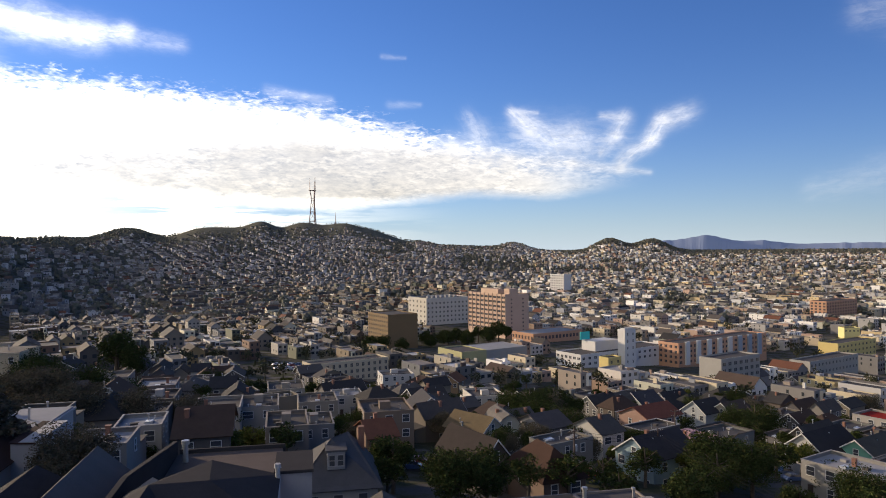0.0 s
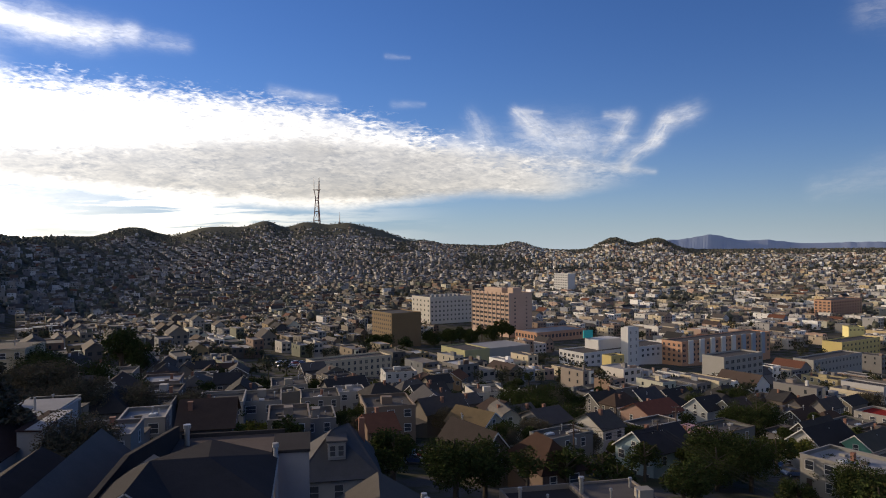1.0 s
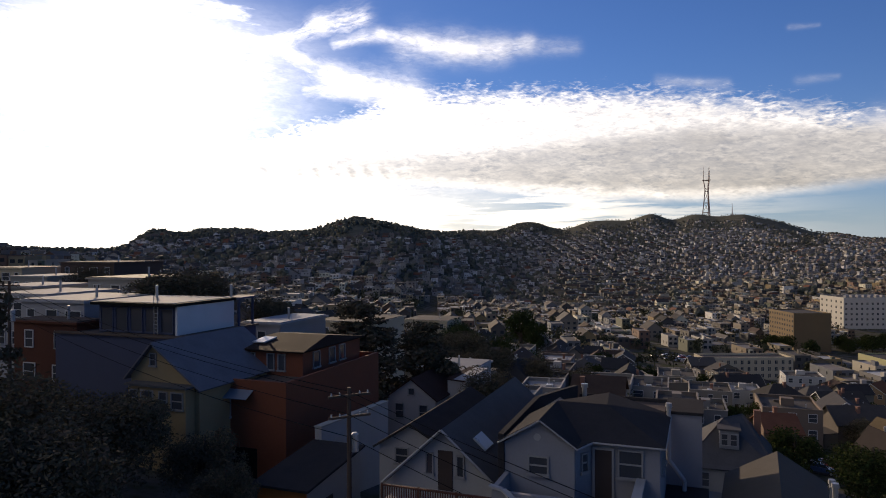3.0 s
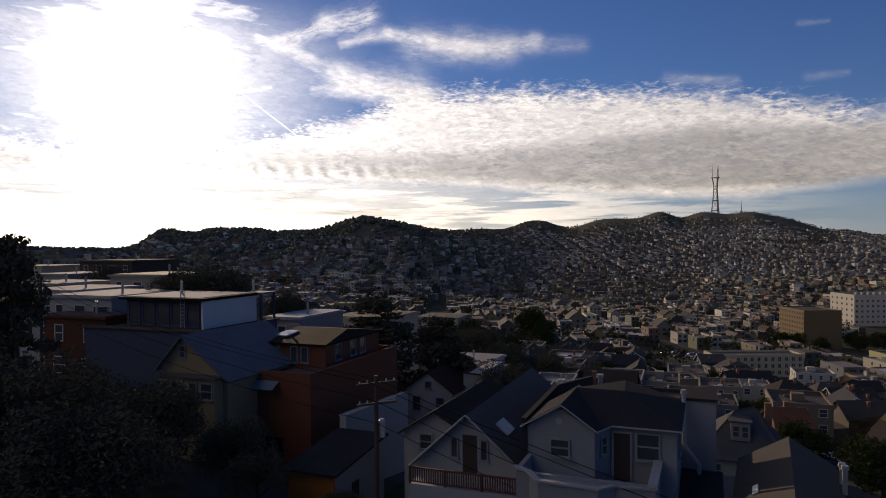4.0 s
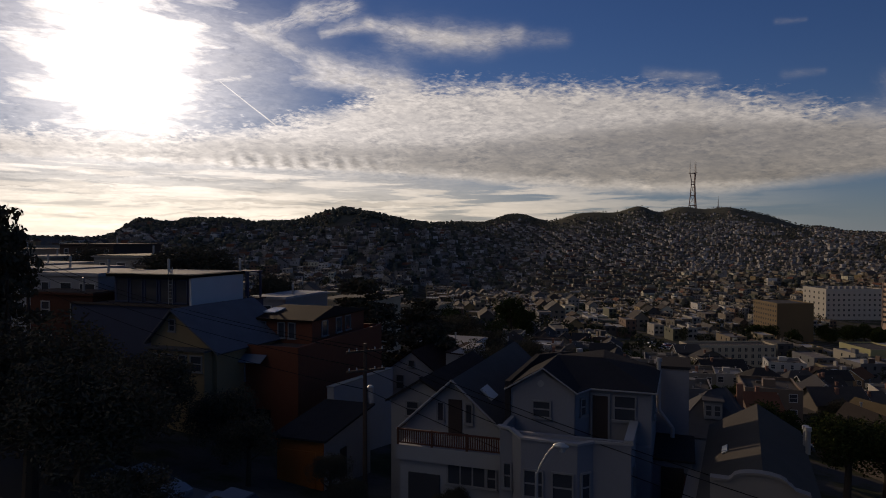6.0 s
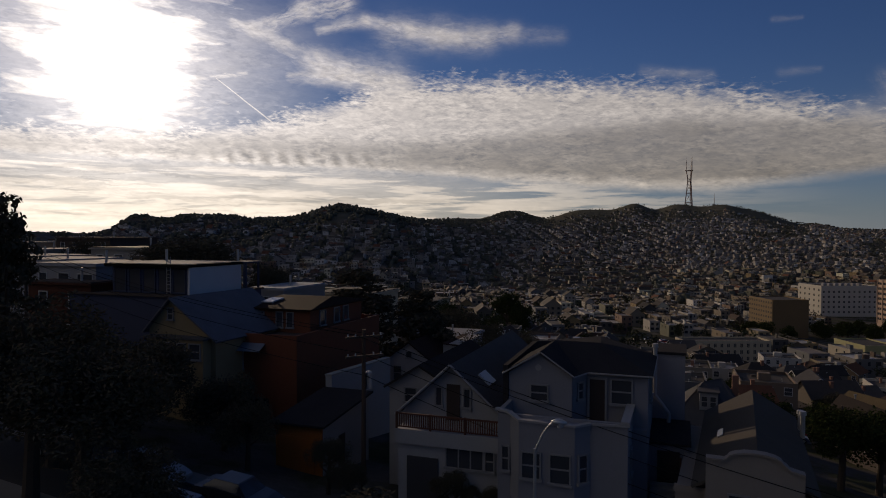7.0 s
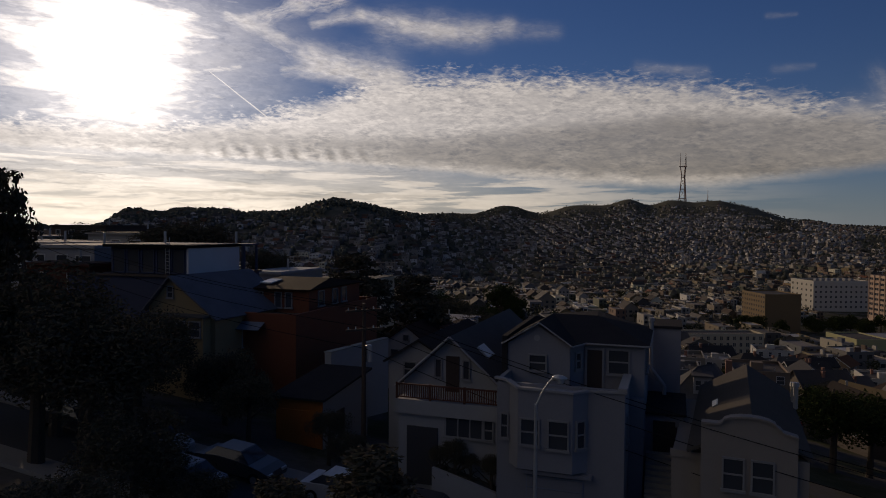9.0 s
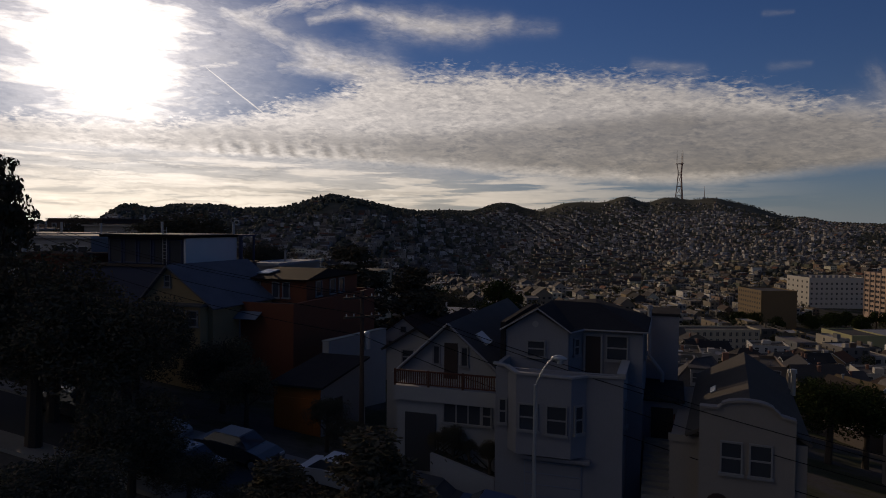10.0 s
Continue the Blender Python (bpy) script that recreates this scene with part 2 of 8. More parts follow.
    near_sun = n.m("ADD", 1.0, n.m("ADD", n.m("MULTIPLY", n.m("EXPONENT", n.m("DIVIDE", off, -18.0)), 2.5),
                                  n.m("MULTIPLY", n.m("EXPONENT", n.m("DIVIDE", off, -2.6)), 4.6)))
    cream = n.m("ADD", 1.0, n.m("MULTIPLY", n.m("MULTIPLY", n.step(el, 5.5, 0.5), n.step(off, 75.0, 15.0)), 0.4))
    shade = n.m("MULTIPLY", n.m("MULTIPLY", n.m("MULTIPLY", relief, band), near_sun), cream)
    # ripples along the lower edge of the band, and thin dark bars below it
    west = n.step(az, -26.0, -38.0)
    comb = n.m("SINE", n.m("MULTIPLY", n.m("ADD", n.m("ADD", n.m("MULTIPLY", az, 0.72), n.m("MULTIPLY", el, 0.4)), n.m("MULTIPLY", ragged, 1.4)), 6.283))
    edge = n.m("MULTIPLY", n.m("MULTIPLY", n.step(bent, 5.2, 5.9), n.step(bent, 7.0, 6.2)), n.m("MULTIPLY", n.step(az, -53.0, -47.0), n.step(az, -34.0, -40.0)))
    ripple = n.m("MULTIPLY", n.m("MULTIPLY", edge, comb), n.m("MULTIPLY", n.step(ragged, 0.32, 0.55), 0.3))
    bars = n.noise(n.xyz(n.m("MULTIPLY", az, 0.06), n.m("MULTIPLY", bent, 1.6), 11.0), 1.0, 5.0, 0.6, 0.4)
    bars = n.m("MULTIPLY", n.m("MULTIPLY", n.step(bars, 0.46, 0.6), n.step(bent, 5.6, 4.9)), n.m("MULTIPLY", n.step(el, 0.6, 2.2), 0.26))
    dim = n.m("SUBTRACT", 1.0, n.m("MULTIPLY", west, n.m("ADD", ripple, bars)))
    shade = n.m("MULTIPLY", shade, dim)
    warm = n.mix(n.step(el, 8.0, 0.5), (1.0, 0.985, 0.98, 1), (1.0, 0.93, 0.8, 1))
    tone = n.m("MULTIPLY", shade, CLOUD)
    colour = n.mix(1.0, warm, n.xyz(tone, tone, tone), "MULTIPLY")
    haze = n.m("MULTIPLY", n.m("EXPONENT", n.m("DIVIDE", n.m("MAXIMUM", el, 0.0), -3.8)), 0.78)
    side = n.m("ADD", 0.35, n.m("MULTIPLY", n.step(off, 140.0, 70.0), 0.65))
    base = n.mix(haze, base, n.xyz(n.m("MULTIPLY", side, HAZE[0]), n.m("MULTIPLY", side, HAZE[1]), n.m("MULTIPLY", side, HAZE[2])))
    final = n.mix(cloud, base, colour)
    # aureole of the sun in clear air
    glow = n.m("ADD", n.m("MULTIPLY", n.m("EXPONENT", n.m("DIVIDE", off, -2.2)), 3.4), n.m("MULTIPLY", n.m("EXPONENT", n.m("DIVIDE", off, -8.0)), 0.4))
    final = n.mix(1.0, final, n.xyz(glow, n.m("MULTIPLY", glow, 0.96), n.m("MULTIPLY", glow, 0.9)), "ADD")
    n.put(bg.inputs[0], final)
    bg.inputs[1].default_value = 1.0


SKY_STRENGTH, SKY_TINT = 0.09, (0.7, 0.9, 1.38)
HAZE = (0.5, 0.6, 0.7)
SKY_AIR, SKY_DUST, SKY_OZONE = 1.0, 0.0, 4.0
CLOUD = 1.08
make_world()
sun = new("sun", bpy.data.lights.new("sun", "SUN"))
sun.data.energy, sun.data.angle, sun.data.color = 5.0, radians(0.6), (1.0, 0.79, 0.56)
sun.matrix_world = look((0, 0, 200), Vector((0, 0, 200)) - sun_dir)


# ---- materials ----
def surface(name, stops, rough=0.85, metal=0.0, pick="object", scale=1.2, grain=0.18, fine=9.0, bump=0.25, spec=0.3, stretch=(1, 1, 1)):
    """A rough painted, mineral or wooden surface. stops: the colours among which pick (object, island or none) chooses;
    stains at one scale and grain at a finer one."""
    mat = bpy.data.materials.new(name)
    mat.use_nodes = True
    n = Nodes(mat.node_tree)
    out = n.add("ShaderNodeOutputMaterial")
    b = n.add("ShaderNodeBsdfPrincipled")
    n.put(out.inputs[0], b.outputs[0])
    if len(stops) == 1:
        col = (*stops[0], 1)
    else:
        src = n.add("ShaderNodeObjectInfo").outputs["Random"] if pick == "object" else n.add("ShaderNodeNewGeometry").outputs["Random Per Island"]
        col = n.ramp(src, [(i / len(stops), c) for i, c in enumerate(stops)], constant=True)
    pos = n.add("ShaderNodeNewGeometry").outputs["Position"]
    mp = n.add("ShaderNodeMapping")
    n.put(mp.inputs[0], pos)
    mp.inputs["Scale"].default_value = stretch
    stain = n.noise(mp.outputs[0], scale, 5.0, 0.6)
    fin = n.noise(mp.outputs[0], fine, 3.0, 0.6)
    var = n.m("ADD", 1.0 - grain * 1.1, n.m("MULTIPLY", n.m("ADD", n.m("MULTIPLY", stain, 1.4), n.m("MULTIPLY", fin, 0.8)), grain))
    col = n.mix(1.0, col, n.xyz(var, var, var), "MULTIPLY")
    n.put(b.inputs["Base Color"], col)
    n.put(b.inputs["Roughness"], n.m("ADD", rough - 0.08, n.m("MULTIPLY", stain, 0.16), clamp=True))
    b.inputs["Metallic"].default_value = metal
    b.inputs["Specular IOR Level"].default_value = spec
    if bump:
        bp = n.add("ShaderNodeBump")
        bp.inputs["Strength"].default_value = bump
        bp.inputs["Distance"].default_value = 0.02
        n.put(bp.inputs["Height"], fin)
        n.put(b.inputs["Normal"], bp.outputs[0])
    return mat


def glass_dark(name, tint=(0.02, 0.025, 0.03), rough=0.06):
    """Window glass before an unlit room."""
    mat = bpy.data.materials.new(name)
    mat.use_nodes = True
    b = mat.node_tree.nodes["Principled BSDF"]
    b.inputs["Base Color"].default_value = (*tint, 1)
    b.inputs["Roughness"].default_value = rough
    b.inputs["Specular IOR Level"].default_value = 0.5
    return mat


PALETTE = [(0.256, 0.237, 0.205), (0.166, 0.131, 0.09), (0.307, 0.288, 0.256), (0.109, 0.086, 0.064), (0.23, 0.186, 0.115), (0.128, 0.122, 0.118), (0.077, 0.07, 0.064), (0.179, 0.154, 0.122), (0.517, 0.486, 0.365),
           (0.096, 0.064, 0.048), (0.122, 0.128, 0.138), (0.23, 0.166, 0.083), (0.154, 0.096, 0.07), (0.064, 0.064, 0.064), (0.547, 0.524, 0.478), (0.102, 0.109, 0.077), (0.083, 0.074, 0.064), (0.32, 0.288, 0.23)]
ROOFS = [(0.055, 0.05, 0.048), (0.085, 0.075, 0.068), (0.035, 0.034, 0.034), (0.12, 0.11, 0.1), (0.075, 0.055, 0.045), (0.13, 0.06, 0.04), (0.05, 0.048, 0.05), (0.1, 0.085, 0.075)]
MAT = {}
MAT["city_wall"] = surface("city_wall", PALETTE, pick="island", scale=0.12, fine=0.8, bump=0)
# far house walls in closer, greyer tones: haze put into the palette
MAT["hazy_hill_wall"] = surface("hazy_hill_wall", [(0.34, 0.32, 0.3), (0.22, 0.19, 0.165), (0.42, 0.4, 0.38), (0.17, 0.155, 0.15), (0.3, 0.265, 0.225), (0.2, 0.195, 0.2), (0.5, 0.48, 0.455), (0.15, 0.14, 0.14), (0.27, 0.24, 0.21), (0.19, 0.16, 0.14)],
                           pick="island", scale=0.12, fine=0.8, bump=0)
FLATS = [(0.09, 0.085, 0.08), (0.15, 0.14, 0.135), (0.26, 0.255, 0.25), (0.06, 0.057, 0.055), (0.12, 0.11, 0.105), (0.42, 0.415, 0.41), (0.18, 0.16, 0.145), (0.1, 0.096, 0.095), (0.3, 0.295, 0.29)]
# the same stucco in lighter, warmer tones: low sunlight put into the colour
MAT["city_wall_sunlit"] = surface("city_wall_sunlit", [(0.5, 0.46, 0.41), (0.36, 0.3, 0.22), (0.56, 0.54, 0.5), (0.24, 0.2, 0.165), (0.48, 0.41, 0.29), (0.3, 0.29, 0.28), (0.18, 0.17, 0.16), (0.42, 0.37, 0.3), (0.14, 0.13, 0.13),
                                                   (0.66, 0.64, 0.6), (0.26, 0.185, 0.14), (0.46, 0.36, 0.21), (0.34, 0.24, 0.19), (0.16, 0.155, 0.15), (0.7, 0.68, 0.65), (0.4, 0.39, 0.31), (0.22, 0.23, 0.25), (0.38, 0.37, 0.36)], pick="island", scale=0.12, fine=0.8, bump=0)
MAT["city_flat"] = surface("city_flat", FLATS, pick="island", scale=0.15, fine=1.0, grain=0.3, bump=0, spec=0.15)
MAT["city_roof"] = surface("city_roof", ROOFS, pick="island", scale=0.15, fine=1.0, grain=0.3, bump=0, spec=0.06)
MAT["city_glass"] = glass_dark("city_glass", (0.03, 0.035, 0.04), 0.2)
# distant foliage, paler than city_leaf: haze put into the base colour
MAT["hazy_leaf"] = surface("hazy_leaf", [(0.095, 0.096, 0.072), (0.115, 0.114, 0.086), (0.08, 0.082, 0.062), (0.105, 0.096, 0.074)], pick="island", scale=0.3, fine=2.0, grain=0.35, bump=0, spec=0.1)
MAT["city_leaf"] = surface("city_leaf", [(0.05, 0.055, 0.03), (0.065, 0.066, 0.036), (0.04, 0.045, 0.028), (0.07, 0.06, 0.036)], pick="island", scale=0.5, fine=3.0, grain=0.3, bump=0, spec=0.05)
MAT["glass"] = glass_dark("glass", (0.05, 0.055, 0.065))


def make_ground_material():
    mat = bpy.data.materials.new("ground")
    mat.use_nodes = True
    n = Nodes(mat.node_tree)
    out = n.add("ShaderNodeOutputMaterial")
    b = n.add("ShaderNodeBsdfPrincipled")
    n.put(out.inputs[0], b.outputs[0])
    pos = n.add("ShaderNodeNewGeometry").outputs["Position"]
    big = n.noise(pos, 0.012, 5.0, 0.6)
    mid = n.noise(pos, 0.12, 5.0, 0.6)
    fin = n.noise(pos, 2.2, 4.0, 0.65)
    earth = n.ramp(mid, [(0.3, (0.06, 0.052, 0.04)), (0.48, (0.075, 0.072, 0.048)), (0.62, (0.05, 0.056, 0.034)), (0.75, (0.1, 0.088, 0.07))])
    grey = n.ramp(big, [(0.4, (0.075, 0.072, 0.07)), (0.65, (0.13, 0.122, 0.115))])
    col = n.mix(n.step(mid, 0.42, 0.55), grey, earth)
    # grass and scrub cover the open hilltops, their tones lifted for haze
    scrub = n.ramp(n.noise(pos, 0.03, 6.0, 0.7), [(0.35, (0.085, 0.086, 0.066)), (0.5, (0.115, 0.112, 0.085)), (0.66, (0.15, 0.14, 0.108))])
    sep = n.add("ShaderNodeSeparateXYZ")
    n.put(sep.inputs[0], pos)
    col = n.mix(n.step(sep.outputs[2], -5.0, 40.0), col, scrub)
    var = n.m("ADD", 0.7, n.m("MULTIPLY", fin, 0.6))
    n.put(b.inputs["Base Color"], n.mix(1.0, col, n.xyz(var, var, var), "MULTIPLY"))
    b.inputs["Roughness"].default_value = 0.95
    b.inputs["Specular IOR Level"].default_value = 0.0
    bp = n.add("ShaderNodeBump")
    bp.inputs["Strength"].default_value, bp.inputs["Distance"].default_value = 0.4, 0.05
    n.put(bp.inputs["Height"], fin)
    n.put(b.inputs["Normal"], bp.outputs[0])
    return mat


MAT["ground"] = make_ground_material()


# ---- meshes ----
class Mesh:
    """Collects vertices, faces and material slots for one mesh."""

    def __init__(self, o=(0, 0, 0)):
        self.v, self.f, self.s, self.o = [], [], [], o

    def face(self, pts, slot=0):
        i = len(self.v)
        a, b, c = self.o
        self.v.extend((p[0] - a, p[1] - b, p[2] - c) for p in pts)
        self.f.append(tuple(range(i, i + len(pts))))
        self.s.append(slot)

    def solid(self, pts, faces, slot=0):
        i = len(self.v)
        a, b, c = self.o
        self.v.extend((p[0] - a, p[1] - b, p[2] - c) for p in pts)
        for k, f in enumerate(faces):
            self.f.append(tuple(i + j for j in f))
            self.s.append(slot[k] if isinstance(slot, (list, tuple)) else slot)

    def box(self, x0, x1, y0, y1, z0, z1, slot=0):
        self.solid([(x0, y0, z0), (x1, y0, z0), (x1, y1, z0), (x0, y1, z0), (x0, y0, z1), (x1, y0, z1), (x1, y1, z1), (x0, y1, z1)],
                   [(0, 3, 2, 1), (4, 5, 6, 7), (0, 1, 5, 4), (1, 2, 6, 5), (2, 3, 7, 6), (3, 0, 4, 7)], slot)

    def slab(self, pts, thick, slot=0):
        """A flat polygon with thickness downwards along its normal."""
        p = [Vector(q) for q in pts]
        nrm = (p[1] - p[0]).cross(p[-1] - p[0]).normalized()
        if nrm.z < 0:
            p.reverse()
            nrm = -nrm
        k = len(p)
        low = [q - nrm * thick for q in p]
        self.solid(p + low, [tuple(range(k)), tuple(range(2 * k - 1, k - 1, -1))] + [(i, i + k, (i + 1) % k + k, (i + 1) % k) for i in range(k)], slot)

    def tube(self, a, b, r0, r1=None, sides=8, slot=0):
        a, b = Vector(a), Vector(b)
        r1 = r0 if r1 is None else r1
        q = (b - a).to_track_quat("Z", "Y")
        ring = [q @ Vector((math.cos(2 * math.pi * i / sides), math.sin(2 * math.pi * i / sides), 0)) for i in range(sides)]
        self.solid([a + p * r0 for p in ring] + [b + p * r1 for p in ring],
                   [(i, (i + 1) % sides, (i + 1) % sides + sides, i + sides) for i in range(sides)]
                   + [tuple(range(sides - 1, -1, -1)), tuple(range(sides, 2 * sides))], slot)

    def pipe(self, pts, radii, sides=6, slot=0):
        """One bent tube through the points, with a radius at each (or one for all)."""
        pts = [Vector(p) for p in pts]
        radii = radii if isinstance(radii, (list, tuple)) else [radii] * len(pts)
        verts, faces = [], []
        for i, p in enumerate(pts):
            d = (pts[min(i + 1, len(pts) - 1)] - pts[max(i - 1, 0)]).normalized()
            q = d.to_track_quat("Z", "Y")
            verts += [p + (q @ Vector((math.cos(2 * math.pi * k / sides), math.sin(2 * math.pi * k / sides), 0))) * radii[i] for k in range(sides)]
        for i in range(len(pts) - 1):
            faces += [(i * sides + k, i * sides + (k + 1) % sides, (i + 1) * sides + (k + 1) % sides, (i + 1) * sides + k) for k in range(sides)]
        faces += [tuple(range(sides - 1, -1, -1)), tuple(range((len(pts) - 1) * sides, len(pts) * sides))]
        self.solid(verts, faces, slot)

    def data(self, name, mats, smooth=False):
        me = bpy.data.meshes.new(name)
        me.from_pydata(self.v, [], self.f)
        for m in mats:
            me.materials.append(m)
        if len(mats) > 1:
            me.polygons.foreach_set("material_index", self.s)
        if smooth:
            me.polygons.foreach_set("use_smooth", [True] * len(self.f))
        me.update()
        return me


def part(name, mesh, mats, parent=None, label="", at=None, smooth=False):
    """Links a Mesh (or mesh data) as one object under a thing or part."""
    if isinstance(mesh, Mesh):
        mats = mats if isinstance(mats, (list, tuple)) else [mats]
        mesh = mesh.data(name, mats, smooth)
    ob = new(name, mesh)
    if parent is not None:
        ob.parent = parent
    if at is not None:
        ob.matrix_basis = at
    return tagged(ob, label)


def thing(name, m, label, category, group="", kind=""):
    ob = new(name)
    ob.matrix_basis = m
    return tagged(ob, label, category, group, kind)


# ---- the lie of the land ----
# crest of the far hills, in degrees above the eye, as bumps every 1.3 degrees of bearing
SWELL = [0.0, 1.05, 0.62, 0.5, 0.89, 0.77, 0.77, 0.82, 0.49, 0.83, 0.56, 0.87, 1.01, 1.43, 1.17, 1.16, 0.93, 0.84, 0.66, 0.67, 0.68, 0.76,
         0.59, 0.79, 1.14, 1.04, 0.63, 0.8, 1.15, 1.15, 1.15, 1.0, 1.81, 0.7, 1.5, 1.28, 1.1, 1.44, 1.02, 0.96, 0.6, 0.29, 0.3, -0.0]
RIDGE = [(-57.0 + 1.3 * k, 1.4, a) for k, a in enumerate(SWELL)] + [(0, 6, 0.54), (5.3, 1.3, 0.49), (13, 1.5, 0.97), (16.3, 1.5, 0.9)]
FALL_W = (-400, -150, -60, 14, 31, 71, 119, 142, 250, 400, 533, 666, 900)
FALL_Z = (40, 24, -8, -20.6, -23.4, -31, -39, -43, -57, -69.5, -80, -85, -88)


def smooth01(t):
    t = np.clip(t, 0, 1)
    return t * t * (3 - 2 * t)


def land(x, y):
    """Height of the ground."""
    x, y = np.asarray(x, float), np.asarray(y, float)
    r = np.hypot(x, y) + 1e-6
    az = np.degrees(np.arctan2(x, y))
    w = y + 0.5 * x
    near = (np.interp(w - 14, FALL_W, FALL_Z) + np.interp(w, FALL_W, FALL_Z) + np.interp(w + 14, FALL_W, FALL_Z)) / 3
    crest = sum(a * np.exp(-((az - c) / s) ** 2) for c, s, a in RIDGE) - 0.12
    dist = 3600 + 650 * np.exp(-((az + 12) / 9) ** 2) - 1900 * smooth01((-22 - az) / 16)
    broad = sum(a * s / math.hypot(s, 9.0) * np.exp(-(az - c) ** 2 / (s * s + 81.0)) for c, s, a in RIDGE) - 0.12
    floor = np.where(near > -86, near, -86)
    start = 0.3 * dist
    k = smooth01((r - start) / (dist - start)) ** 0.9
    lift = dist * np.tan(np.radians(broad + (crest - broad) * smooth01((k - 0.45) / 0.55))) - 12
    hill = floor * (1 - k) + lift * k
    hill = hill - np.maximum(r - dist, 0) * 0.05
    front = (np.abs(az) < 100)
    return np.where((r > start) & front, hill, near)


def land1(x, y):
    return float(land(x, y))


def make_ground():
    radii = np.concatenate([[0.0], np.geomspace(6, 4950, 150)])
    turns = np.concatenate([np.linspace(-75, 50, 400), np.linspace(55, 280, 46)])
    m = len(turns)
    rr, aa = np.meshgrid(radii, np.radians(turns), indexing="ij")
    xs, ys = rr * np.sin(aa), rr * np.cos(aa)
    zs = land(xs, ys)
    verts = np.stack([xs.ravel(), ys.ravel(), zs.ravel()], 1)
    faces = [(i * m + j, (i + 1) * m + j, (i + 1) * m + (j + 1) % m, i * m + (j + 1) % m) for i in range(len(radii) - 1) for j in range(m)]
    me = bpy.data.meshes.new("ground")
    me.from_pydata(verts.tolist(), [], [f[::-1] for f in faces])
    me.materials.append(MAT["ground"])
    me.polygons.foreach_set("use_smooth", [True] * len(me.polygons))
    ob = new("ground", me)
    tagged(ob, "dark earth, asphalt and grass of the city's hills", "ground", kind="structure")


make_ground()


# ---- the city in the distance ----
def axes(angle):
    c, s = math.cos(radians(angle)), math.sin(radians(angle))
    return (c, s), (-s, c)


KEEP_OUT = []  # circles in which no house of the mass stands: x, y, radius


def keep_out(x, y, r):
    KEEP_OUT.append((x, y, r))


def is_free(x, y, margin=0.0):
    return all((x - a) ** 2 + (y - b) ** 2 > (r + margin) ** 2 for a, b, r in KEEP_OUT)


def blocks(angle, reach, rng, row=128.0, deep=56.0, street=15.0, shift=0.0, sector=(-72, 46), heights=(6.5, 7.5, 8.5, 9.5, 9.5, 10.5, 12.0)):
    """Lots of a street grid: the middle of each front, its turn, width, depth and height."""
    (ux, uy), (vx, vy) = axes(angle)
    nu, nv = int(reach / (row + street)) + 1, int(reach / (deep + street)) + 1
    for i in range(-nu, nu + 1):
        for j in range(-nv, nv + 1):
            p0, q0 = i * (row + street), j * (deep + street) + shift
            cx, cy = (p0 + row / 2) * ux + (q0 + deep / 2) * vx, (p0 + row / 2) * uy + (q0 + deep / 2) * vy
            r, az = math.hypot(cx, cy), math.degrees(math.atan2(cx, cy))
            if not (sector[0] < az < sector[1]) or r > reach:
                continue
            for side in (0, 1):
                p = p0 + rng.uniform(0, 3)
                while p < p0 + row - 5:
                    w = rng.choice((5.6, 6.2, 6.6, 7.2, 7.6, 7.6, 9.0, 11.0))
                    dep = rng.uniform(13, 19)
                    q = q0 + (rng.uniform(0, 2.0) if side == 0 else deep - rng.uniform(0, 2.0))
                    x, y = (p + w / 2) * ux + q * vx, (p + w / 2) * uy + q * vy
                    yield x, y, angle + 180 * side, w, dep, rng.choice(heights)
                    p += w + rng.choice((0.0, 0.0, 0.0, 0.3, 1.5))


